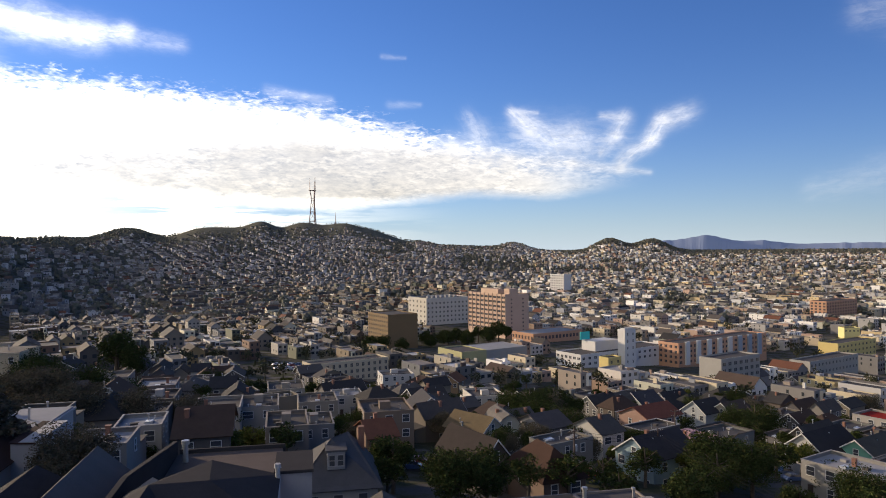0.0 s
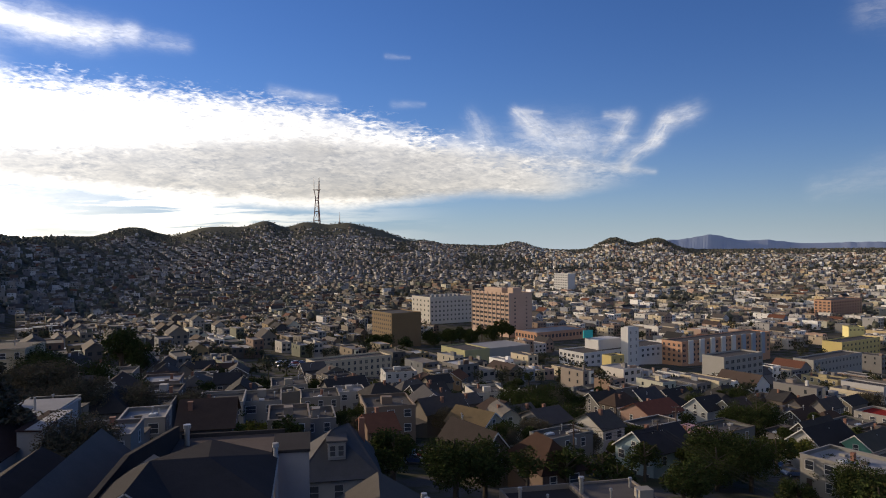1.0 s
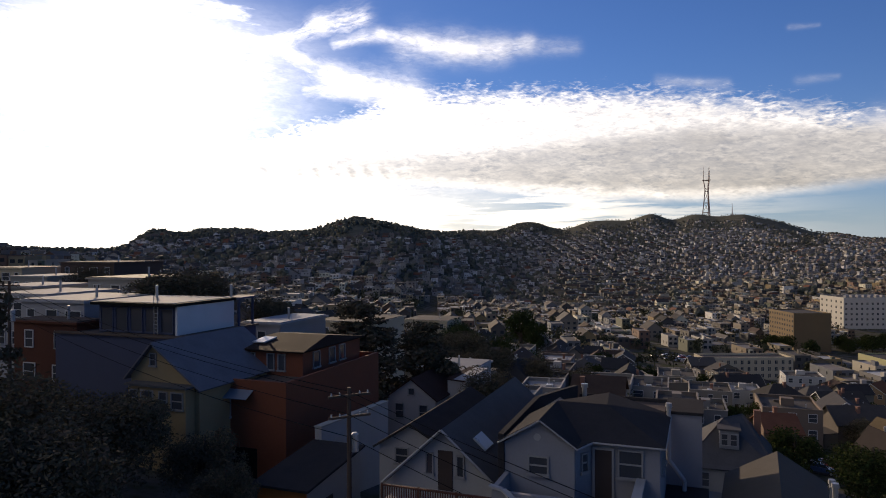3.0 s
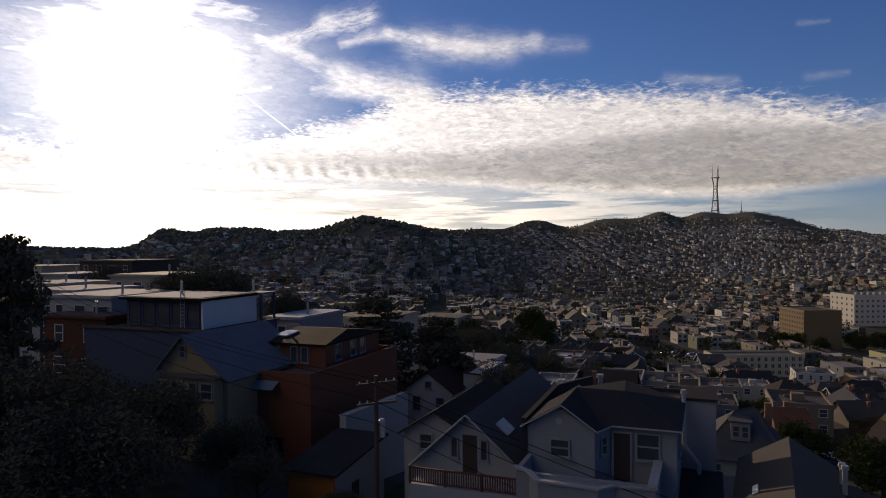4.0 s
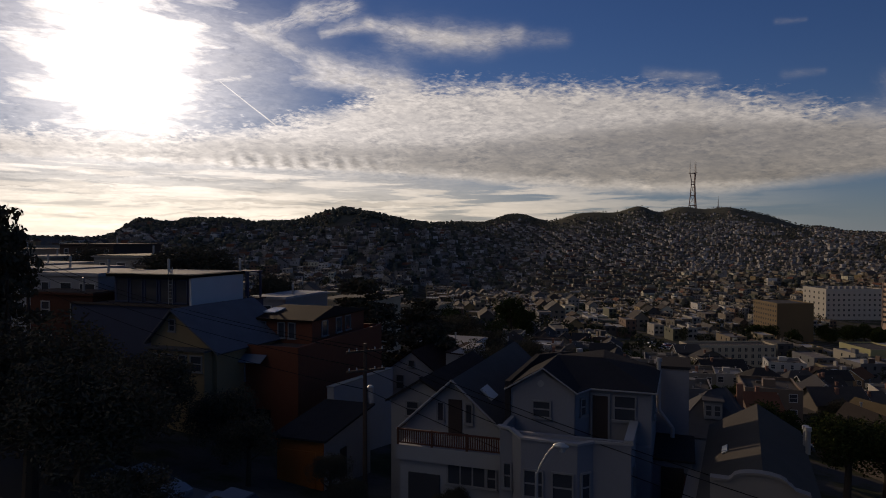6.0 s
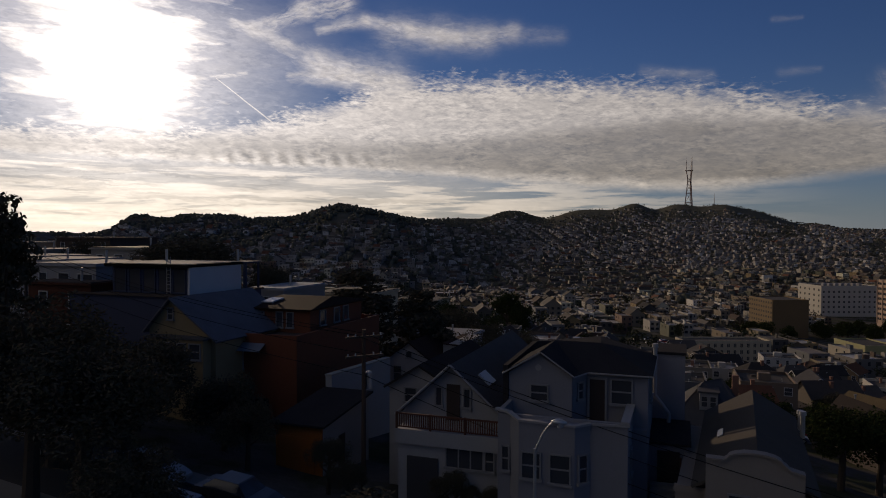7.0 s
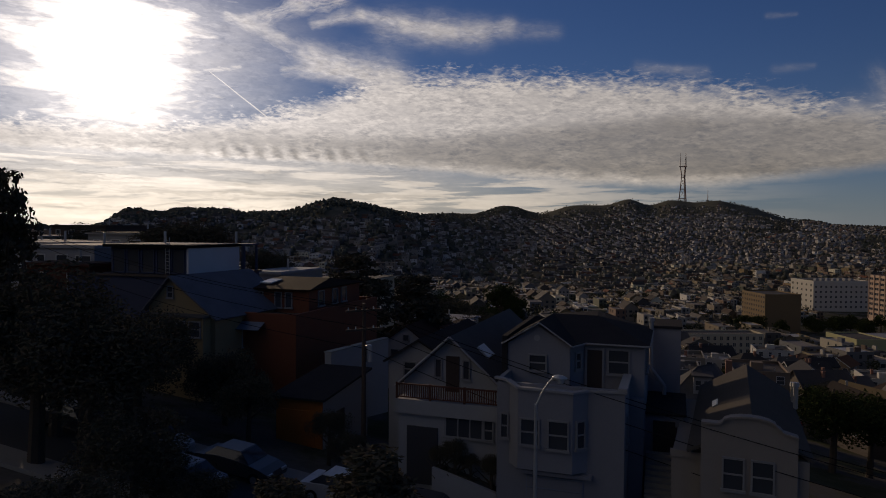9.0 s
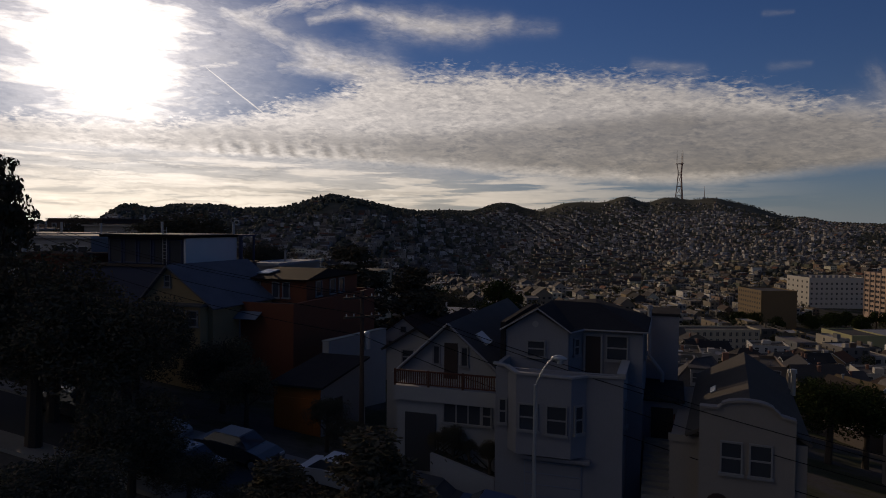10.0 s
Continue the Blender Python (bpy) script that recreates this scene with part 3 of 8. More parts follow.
def quick_house(mesh, x, y, turn, w, d, h, rng, windows, gables=0.2):
    """A house of the far mass: walls, parapet or gable roof, roof boxes and dark window panes."""
    c, s = math.cos(radians(turn)), math.sin(radians(turn))
    z0 = min(land1(x, y), land1(x - s * d, y + c * d)) - 1.0
    zt = land1(x, y) + h

    def g(a, b, z):
        return (x + a * c - b * s, y + a * s + b * c, z)

    a0, a1 = -w / 2, w / 2
    gable = rng.random() < gables
    if gable:
        rise = w * rng.uniform(0.28, 0.42)
        ov = 0.4
        base = [g(a0, 0, z0), g(a1, 0, z0), g(a1, d, z0), g(a0, d, z0), g(a0, 0, zt), g(a1, 0, zt), g(a1, d, zt), g(a0, d, zt), g(0, 0, zt + rise), g(0, d, zt + rise)]
        mesh.solid(base, [(0, 1, 5, 8, 4), (1, 2, 6, 5), (2, 3, 7, 9, 6), (3, 0, 4, 7)], 0)
        e = zt - ov * rise / (w / 2)
        mesh.solid([g(a0 - ov, -ov, e + 0.15), g(0, -ov, zt + rise + 0.15), g(0, d + ov, zt + rise + 0.15), g(a0 - ov, d + ov, e + 0.15), g(a1 + ov, -ov, e + 0.15), g(a1 + ov, d + ov, e + 0.15)],
                   [(0, 1, 2, 3), (1, 4, 5, 2)], 1)
    else:
        k = 0.45
        base = [g(a0, 0, z0), g(a1, 0, z0), g(a1, d, z0), g(a0, d, z0), g(a0, 0, zt), g(a1, 0, zt), g(a1, d, zt), g(a0, d, zt)]
        inner = [g(a0 + 0.2, 0.2, zt), g(a1 - 0.2, 0.2, zt), g(a1 - 0.2, d - 0.2, zt), g(a0 + 0.2, d - 0.2, zt)]
        roof = [g(a0 + 0.2, 0.2, zt - k), g(a1 - 0.2, 0.2, zt - k), g(a1 - 0.2, d - 0.2, zt - k), g(a0 + 0.2, d - 0.2, zt - k)]
        mesh.solid(base + inner, [(0, 1, 5, 4), (1, 2, 6, 5), (2, 3, 7, 6), (3, 0, 4, 7), (4, 5, 9, 8), (5, 6, 10, 9), (6, 7, 11, 10), (7, 4, 8, 11)], 0)
        mesh.solid(roof, [(0, 1, 2, 3)], 3)
        for q in range(rng.choice((0, 1, 1, 2, 3)) if windows else rng.choice((0, 1))):
            bx, by = rng.uniform(-w * 0.32, w * 0.32), rng.uniform(d * 0.15, d * 0.85)
            bw, bd, bh = rng.choice((0.25, 0.4, 0.8, 1.3)), rng.uniform(0.3, 1.5), rng.uniform(0.5, 2.2)
            p = [g(bx + i * bw, by + j * bd, zt - k + q) for q in (0, bh) for i, j in ((-1, -1), (1, -1), (1, 1), (-1, 1))]
            mesh.solid(p, [(0, 1, 5, 4), (1, 2, 6, 5), (2, 3, 7, 6), (3, 0, 4, 7), (4, 5, 6, 7)], 0)
    if windows and rng.random() < 0.45 and not gable:
        # a bay the height of the front, with its own glass
        b0, bw = rng.choice((-0.22, 0.2)) * w, rng.uniform(1.1, 1.5)
        zb = zt - h + 3.0
        mesh.solid([g(b0 + i * bw, j, z) for z in (zb, zt - 0.3) for i, j in ((-1, 0.0), (-0.6, -0.9), (0.6, -0.9), (1, 0.0))],
                   [(3, 2, 1, 0), (4, 5, 6, 7), (0, 1, 5, 4), (1, 2, 6, 5), (2, 3, 7, 6)], 0)
        for f in range(max(1, int((h - 3.0) // 3.0))):
            zc = zt - 2.0 - 3.0 * f
            mesh.face([g(b0 - 0.5 * bw, -0.95, zc - 0.8), g(b0 + 0.5 * bw, -0.95, zc - 0.8), g(b0 + 0.5 * bw, -0.95, zc + 0.8), g(b0 - 0.5 * bw, -0.95, zc + 0.8)], 2)
    if windows:
        floors = max(1, int((h - 1.0) // 3.0))
        cols = 2 if w < 9 else 3
        for f in range(floors):
            zc = zt - 1.9 - 3.0 * f
            for i in range(cols):
                ac = a0 + w * (i + 0.5) / cols
                for b in ((-0.05, 1), (d + 0.05, -1)):
                    if zc - 0.8 < land1(*g(ac, b[0], 0)[:2]):
                        continue
                    ww = rng.choice((0.5, 0.8, 1.0))
                    q = [g(ac - ww, b[0], zc - 0.75), g(ac + ww, b[0], zc - 0.75), g(ac + ww, b[0], zc + 0.75), g(ac - ww, b[0], zc + 0.75)]
                    mesh.face(q if b[1] > 0 else q[::-1], 2)
            if rng.random() < 0.7:
                for side in (a0 - 0.05, a1 + 0.05):
                    for bc in (d * 0.25, d * 0.6):
                        q = [g(side, bc - 0.5, zc - 0.7), g(side, bc - 0.5, zc + 0.7), g(side, bc + 0.5, zc + 0.7), g(side, bc + 0.5, zc - 0.7)]
                        mesh.face(q if side < 0 else q[::-1], 2)


def ico():
    t = (1 + 5 ** 0.5) / 2
    v = [(-1, t, 0), (1, t, 0), (-1, -t, 0), (1, -t, 0), (0, -1, t), (0, 1, t), (0, -1, -t), (0, 1, -t), (t, 0, -1), (t, 0, 1), (-t, 0, -1), (-t, 0, 1)]
    f = [(0, 11, 5), (0, 5, 1), (0, 1, 7), (0, 7, 10), (0, 10, 11), (1, 5, 9), (5, 11, 4), (11, 10, 2), (10, 7, 6), (7, 1, 8),
         (3, 9, 4), (3, 4, 2), (3, 2, 6), (3, 6, 8), (3, 8, 9), (4, 9, 5), (2, 4, 11), (6, 2, 10), (8, 6, 7), (9, 8, 1)]
    return [Vector(p).normalized() for p in v], f


ICO = ico()


def clump(mesh, x, y, z, rx, rz, rng, slot=0):
    """A ragged lump of far foliage."""
    vs = []
    for p in ICO[0]:
        k = rng.uniform(0.6, 1.25)
        vs.append((x + p.x * rx * k, y + p.y * rx * k, z + p.z * rz * k))
    mesh.solid(vs, ICO[1], slot)


def leafy_tree(mesh, x, y, size, rng, lumps):
    """A tree of the flats: loose sprays of leaves in a few uneven clumps over a short trunk."""
    z = land1(x, y)
    mesh.tube((x, y, z - 0.3), (x, y, z + size * 0.7), size * 0.05, size * 0.03, 4)
    for k in range(lumps + 1):
        a, q = rng.uniform(0, 6.28), rng.uniform(0, 0.55) * size
        cx, cy, cz, rr = x + q * math.cos(a), y + q * math.sin(a), z + size * rng.uniform(0.6, 1.2), size * rng.uniform(0.32, 0.6)
        for i in range(34):
            d = Vector((rng.gauss(0, 1), rng.gauss(0, 1), rng.gauss(0, 0.8))).normalized() * rr * rng.uniform(0.5, 1.05)
            c = Vector((cx, cy, cz)) + d
            e = Vector((rng.gauss(0, 1), rng.gauss(0, 1), rng.gauss(0, 0.7))).normalized() * size * rng.uniform(0.07, 0.15)
            f = e.cross(Vector((rng.gauss(0, 1), rng.gauss(0, 1), rng.gauss(0, 1)))).normalized() * size * 0.08
            mesh.solid([c - e, c + f, c + e, c - f], [(0, 1, 2, 3)])


def far_tree(mesh, x, y, size, rng, lumps=3):
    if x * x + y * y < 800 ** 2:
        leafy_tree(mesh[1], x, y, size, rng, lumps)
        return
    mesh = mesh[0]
    z = land1(x, y)
    if x * x + y * y > 1500 ** 2:
        lumps = max(1, lumps - 1)
    for k in range(lumps):
        a, q = rng.uniform(0, 6.28), rng.uniform(0, 0.55) * size
        clump(mesh, x + q * math.cos(a), y + q * math.sin(a), z + size * rng.uniform(0.55, 1.25), size * rng.uniform(0.4, 0.75), size * rng.uniform(0.4, 0.7), rng)


NEAR_LIMIT = 290.0   # nearer than this every house is a thing of its own
CITY_TURN = 33.0

# landmarks and single houses keep their ground free of the mass
for spot in ((-47, 555, 30), (10, 640, 30), (-15, 775, 42), (20, 790, 30), (40, 672, 38), (60, 660, 30), (105, 445, 46), (140, 462, 30), (85, 425, 22), (135, 335, 20),
             (-45, 312, 24), (170, 462, 40), (205, 480, 35), (205, 1275, 28), (470, 840, 42), (5, 420, 24), (225, 405, 32), (295, 510, 34),
             (85, 376, 12), (95, 398, 26), (122, 402, 22), (70, 392, 18), (40, 470, 34), (-10, 600, 26), (-46, 495, 32), (-16, 535, 34), (14, 560, 34), (-62, 520, 22), (-75, 340, 24), (360, 640, 24), (335, 603, 18), (100, 590, 60), (40, 590, 30), (95, 530, 22), (-92, 372, 30)):
    keep_out(*spot)


def make_city():
    rng = random.Random(7)
    near_mass, warm_mass, far_mass = Mesh(), Mesh(), Mesh()
    trees = (Mesh(), Mesh())
    lots = [l for l in blocks(CITY_TURN + 90, 4150, rng, 150.0, 46.0, 11.0, -39.0, (-72, -13), (6.5, 7.5, 8.5, 9.0, 10.5)) if math.hypot(l[0], l[1]) > 850]
    lots += [l for l in blocks(CITY_TURN, 4150, rng, heights=(6.5, 7.5, 8.0, 8.5, 9.0, 9.5, 11.5)) if math.hypot(l[0], l[1]) <= 850 or math.atan2(l[0], l[1]) > radians(-13)]
    for x, y, turn, w, d, h in lots:
        r, az = math.hypot(x, y), math.degrees(math.atan2(x, y))
        if r < NEAR_LIMIT or not is_free(x, y, 9):
            continue
        # beyond the flats the streets wind and the rows break up
        loose = min(1.0, max(0.0, (r - 650) / 900))
        x, y = x + rng.uniform(-6, 6) * loose, y + rng.uniform(-6, 6) * loose
        turn += rng.choice((0, 0, 0, 90, -8, 9, 180)) * (loose > 0.3)
        h = (h + rng.uniform(-1.2, 1.2) * loose) * (0.78 if r < 460 and az > -5 else 1.0)
        keep = 0.93 if r < 1000 else 0.85 if r < 1600 else 0.8
        keep -= 0.45 * max(0.0, noise.noise(Vector((x * 0.011, y * 0.011, 9.0)))) - (0.12 if az < -20 else 0.04)
        # woods on the crests and steep banks
        wood = noise.noise(Vector((x * 0.0035, y * 0.0035, 3.0)))
        dist = 3600 + 650 * math.exp(-((az + 12) / 9) ** 2) - 1900 * float(smooth01((-22 - az) / 16))
        crest = float(sum(a * math.exp(-((az - c) / s) ** 2) for c, s, a in RIDGE)) - 0.12
        below = crest - math.degrees(math.atan2(land1(x, y) + 3, r))
        bare = -23 < az < -3 and r > 0.6 * dist
        if bare and below < 0.5 + 0.45 * noise.noise(Vector((x * 0.004, y * 0.004, 6.0))):
            if rng.random() < 0.05:
                far_tree(trees, x, y, rng.uniform(2, 4), rng, 2)
            continue
        if az <= -23 and below < (1.0 if -46 < az < -33 else 0.65) + 0.3 * wood and r > 0.55 * dist:
            far_tree(trees, x, y, rng.uniform(3.5, 7), rng, 3)
            if rng.random() > 0.06 or below < 0.4:
                continue
        if az > 9 and below < 0.5 and r > 0.6 * dist:
            far_tree(trees, x, y, rng.uniform(4, 7), rng, 3)
            if rng.random() > 0.1:
                continue
        if r > 0.9 * dist or (wood > (0.12 if az < -18 else 0.2) and r > 0.5 * dist) or (bare and below < 1.1):
            if rng.random() < 0.55:
                far_tree(trees, x + rng.uniform(-8, 8), y + rng.uniform(-8, 8), rng.uniform(4, 8), rng, 2)
            if rng.random() > 0.2:
                continue
        grove = noise.noise(Vector((x * 0.009, y * 0.009, 21.0))) > 0.3
        if rng.random() > keep - 0.06 or (grove and rng.random() < 0.5):
            far_tree(trees, x, y, rng.uniform(3.5, 8) if r < 1500 else rng.uniform(3, 6), rng, 3)
            continue
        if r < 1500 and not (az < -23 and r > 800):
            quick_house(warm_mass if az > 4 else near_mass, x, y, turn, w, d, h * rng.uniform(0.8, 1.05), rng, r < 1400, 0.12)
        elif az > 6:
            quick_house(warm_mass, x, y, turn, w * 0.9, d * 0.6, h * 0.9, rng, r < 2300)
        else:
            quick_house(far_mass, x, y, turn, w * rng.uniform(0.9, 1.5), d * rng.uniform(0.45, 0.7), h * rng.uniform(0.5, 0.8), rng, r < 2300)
        if rng.random() < (0.85 if r < 1500 else 0.5):
            c, s = math.cos(radians(turn)), math.sin(radians(turn))
            q = d + rng.uniform(2, 9) if rng.random() < 0.75 else -rng.uniform(2, 4)
            far_tree(trees, x - s * q, y + c * q, rng.uniform(2.4, 6.0) * (1.0 if r < 1500 else 0.75), rng, 3)
    # houses set singly among the rows of the western hills
    for k in range(1700):
        az = rng.uniform(-56, -14)
        dist = 3600 + 650 * math.exp(-((az + 12) / 9) ** 2) - 1900 * float(smooth01((-22 - az) / 16))
        r = dist * rng.uniform(0.38, 0.8)
        x, y = r * math.sin(radians(az)), r * math.cos(radians(az))
        crest = float(sum(p * math.exp(-((az - c) / q) ** 2) for c, q, p in RIDGE)) - 0.12
        if crest - math.degrees(math.atan2(land1(x, y) + 3, r)) < 1.2 or noise.noise(Vector((x * 0.005, y * 0.005, 3.0))) > 0.1:
            continue
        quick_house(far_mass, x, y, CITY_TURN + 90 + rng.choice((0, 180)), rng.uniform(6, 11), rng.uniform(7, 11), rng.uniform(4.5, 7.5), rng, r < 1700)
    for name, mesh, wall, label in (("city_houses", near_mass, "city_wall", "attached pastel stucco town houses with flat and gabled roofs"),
                                    ("sunlit_city_houses", warm_mass, "city_wall_sunlit", "cream and tan stucco town houses, low sun put into the wall colour"),
                                    ("hillside_houses", far_mass, "hazy_hill_wall", "dense houses climbing the far hills, wall tones levelled for haze")):
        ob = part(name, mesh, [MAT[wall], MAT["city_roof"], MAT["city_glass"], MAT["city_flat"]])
        tagged(ob, label, "houses", kind="stuff")
    # the wooded crests
    for k in range(2600):
        az = rng.uniform(-62, 22)
        dist = 3600 + 650 * math.exp(-((az + 12) / 9) ** 2) - 1900 * float(smooth01((-22 - az) / 16))
        if -23 < az < -8 and rng.random() < 0.9:
            continue
        r = dist * rng.uniform(0.86, 1.01) if az < -30 or rng.random() < 0.3 else dist * rng.uniform(0.95, 1.01)
        far_tree(trees, r * math.sin(radians(az)), r * math.cos(radians(az)), rng.uniform(3, 7) * (0.85 if az < -30 else 1.0), rng, 2)
    # the woods on the western hills
    for k in range(4200):
        az = rng.uniform(-57.5, -22.0) if k < 3600 else rng.uniform(9.5, 19.0)
        dist = 3600 + 650 * math.exp(-((az + 12) / 9) ** 2) - 1900 * float(smooth01((-22 - az) / 16))
        r = dist * rng.uniform(0.55, 1.0)
        x, y = r * math.sin(radians(az)), r * math.cos(radians(az))
        crest = float(sum(a * math.exp(-((az - c) / s) ** 2) for c, s, a in RIDGE)) - 0.12
        below = crest - math.degrees(math.atan2(land1(x, y) + 3, r))
        if below < (1.0 if -46 < az < -33 else 0.7 if az < 0 else 0.35) + 0.5 * noise.noise(Vector((x * 0.004, y * 0.004, 3.0))):
            far_tree(trees, x, y, rng.uniform(4, 8), rng, 2)
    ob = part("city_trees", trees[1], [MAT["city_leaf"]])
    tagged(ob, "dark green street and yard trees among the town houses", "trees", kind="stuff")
    ob = part("far_trees", trees[0], [MAT["hazy_leaf"]])
    tagged(ob, "grey-green trees among the far houses and on the hills, paled for haze", "trees", kind="stuff")


make_city()


def make_backdrop():
    """Mountains beyond the city, their distance haze put into the blue base colour."""
    mat = surface("hazy_mountain", [(0.24, 0.29, 0.4)], scale=0.002, fine=0.01, bump=0, grain=0.1, spec=0.0, rough=1.0)
    m = Mesh()
    steps = 160
    pts = []
    for i in range(steps + 1):
        az = 14 + 32 * i / steps
        e = 0.2 + 0.78 * math.exp(-((az - 20.4) / 2.0) ** 2) + 0.35 * math.exp(-((az - 17.2) / 1.6) ** 2) + 0.32 * math.exp(-((az - 24.3) / 1.6) ** 2) + 0.1 * math.exp(-((az - 31) / 4) ** 2)
        e += 0.05 * noise.noise(Vector((az * 1.7, 0, 0))) + 0.03 * noise.noise(Vector((az * 5.0, 4, 0)))
        pts.append((az, e))
    R = 4700
    for (a0, e0), (a1, e1) in zip(pts, pts[1:]):
        q = []
        for a, z, rad in ((a0, -120, R - 250), (a1, -120, R - 250), (a1, R * math.tan(radians(e1)) - 3, R), (a0, R * math.tan(radians(e0)) - 3, R)):
            q.append((rad * math.sin(radians(a)), rad * math.cos(radians(a)), z))
        m.face(q)
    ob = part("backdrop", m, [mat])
    tagged(ob, "mountain range beyond the city, coloured blue for haze", "mountains", kind="structure")


make_backdrop()


# ---- landmarks ----
MAT["steel_red"] = surface("steel_red", [(0.2, 0.13, 0.12)], rough=0.6, scale=0.2, bump=0)
MAT["white_trim"] = surface("white_trim", [(0.48, 0.475, 0.46)], rough=0.6, bump=0)


def make_tower():
    """Three-legged lattice mast on the far peak: legs pinched at the waist, cross decks and three antenna poles."""
    D, az = 4240.0, -11.38
    x, y = D * math.sin(radians(az)), D * math.cos(radians(az))
    z0 = D * math.tan(radians(2.24)) - 3
    t = thing("broadcast_tower", pose(x, y, z0), "tall three-legged steel lattice broadcast tower on the far peak", "tower")
    levels = [(-25, 29), (20, 23.5), (74, 17.5), (140, 12.0), (165, 12.5), (207, 20)]
    turns = [radians(200), radians(320), radians(80)]

    def at(k, h, q):
        return (q * math.cos(turns[k]), q * math.sin(turns[k]), h)

    for k in range(3):
        m = Mesh()
        for (h0, q0), (h1, q1) in zip(levels, levels[1:]):
            m.tube(at(k, h0, q0), at(k, h1, q1), 3.0, 2.8, 6)
        part("leg", m, MAT["steel_red"], t)
        m = Mesh()
        m.tube(at(k, 207, 20), at(k, 258, 20), 2.0, 1.5, 6)
        m.tube(at(k, 258, 20), at(k, 284, 20), 1.0, 0.4, 6)
        part("antenna", m, MAT["steel_red"], t)
    for h, q in ((18, 23.8), (74, 17.5), (140, 12.0), (205, 20)):
        m = Mesh()
        ext = 7 if h == 205 else 2
        for k in range(3):
            a, b = Vector(at(k, h, q)), Vector(at((k + 1) % 3, h, q))
            d = (b - a).normalized() * ext
            m.tube(a - d, b + d, 2.5, None, 6)
        part("cross_deck", m, MAT["steel_red"], t)
    for (h0, q0), (h1, q1) in zip(levels[:4], levels[1:5]):
        for k in range(3):
            m = Mesh()
            m.tube(at(k, h0, q0), at((k + 1) % 3, h1, q1), 0.6, None, 4)
            m.tube(at((k + 1) % 3, h0, q0), at(k, h1, q1), 0.6, None, 4)
            part("brace", m, MAT["steel_red"], t)
    D2, az2 = 4170.0, -9.57
    x, y = D2 * math.sin(radians(az2)), D2 * math.cos(radians(az2))
    mast = thing("radio_mast", pose(x, y, D2 * math.tan(radians(2.3)) - 5), "slim lattice radio mast on the crest", "mast")
    m = Mesh()
    m.tube((0, 0, -8), (0, 0, 42), 2.6, 1.8, 5)
    m.tube((0, 0, 42), (0, 0, 68), 1.3, 0.6, 5)
    part("pole", m, MAT["steel_red"], mast)
    m = Mesh()
    m.box(-9, 9, -6, 6, -8, 6)
    part("hut", m, MAT["white_trim"], mast)


make_tower()


def window_mesh(w, h, wall, frame="white_trim", bars=True):
    """Data of a window: a frame standing proud, a pane set back in it."""
    m = Mesh()
    t, e = 0.09, 0.07
    m.box(-w / 2 - t, -w / 2, -e, 0.02, -h / 2 - t, h / 2 + t, 0)
    m.box(w / 2, w / 2 + t, -e, 0.02, -h / 2 - t, h / 2 + t, 0)
    m.box(-w / 2, w / 2, -e, 0.02, h / 2, h / 2 + t, 0)
    m.box(-w / 2 - 0.04, w / 2 + 0.04, -e - 0.06, 0.02, -h / 2 - t, -h / 2, 0)
    if bars:
        m.box(-w / 2, w / 2, -e + 0.02, 0.0, -0.03, 0.03, 0)
    m.face([(-w / 2, -0.015, -h / 2), (w / 2, -0.015, -h / 2), (w / 2, -0.015, h / 2), (-w / 2, -0.015, h / 2)], 1)
    return m.data("window", [MAT[frame], MAT["glass"]])


def plain_pane(w, h, frame_mat):
    """Data of a window of a large building: recessed dark glass with a thin sill and head."""
    m = Mesh()
    m.face([(-w / 2, -0.02, -h / 2), (w / 2, -0.02, -h / 2), (w / 2, -0.02, h / 2), (-w / 2, -0.02, h / 2)], 1)
    m.box(-w / 2 - 0.1, w / 2 + 0.1, -0.2, 0.0, -h / 2 - 0.15, -h / 2, 0)
    m.box(-w / 2 - 0.1, w / 2 + 0.1, -0.2, 0.0, h / 2, h / 2 + 0.12, 0)
    m.box(-0.05, 0.05, -0.08, 0.0, -h / 2, h / 2, 0)
    return m.data("window", [frame_mat, MAT["glass"]])


def block_building(name, x, y, turn, w, d, top, base, label, wall, front=None, left=None, roof=None, parapet=0.8, category="building"):
    """A large flat-roofed building. x, y: its near corner; w along its front, d along its left side.
    front, left: rows, columns, window width and height."""
    t = thing(name, pose(x, y, base, 0, 0, turn), label, category)
    h = top - base
    m = Mesh()
    low = -4
    m.box(0, w, 0, d, low, h - parapet, 0)
    part("wall", m, wall, t)
    m = Mesh()
    for b in ((0, w, 0, 0.3), (0, w, d - 0.3, d), (0, 0.3, 0.3, d - 0.3), (w - 0.3, w, 0.3, d - 0.3)):
        m.box(*b, h - parapet, h)
    part("parapet", m, wall, t)
    m = Mesh()
    m.box(0.3, w - 0.3, 0.3, d - 0.3, h - parapet, h - parapet + 0.1)
    part("roof", m, roof or MAT["flat_roof"], t)
    for spec, side in ((front, 0), (left, 1)):
        if not spec:
            continue
        rows, cols, ww, wh, z_hi, z_lo = spec
        data = plain_pane(ww, wh, wall)
        length = w if side == 0 else d
        for i in range(cols):
            for k in range(rows):
                a = length * (i + 0.5) / cols
                zc = z_hi + (z_lo - z_hi) * (k / max(1, rows - 1))
                mt = pose(a, -0.01, h + zc) if side == 0 else pose(-0.01, length - a, h + zc, 0, 0, -90)
                part("window", data, None, t, at=mt)
    return t, h


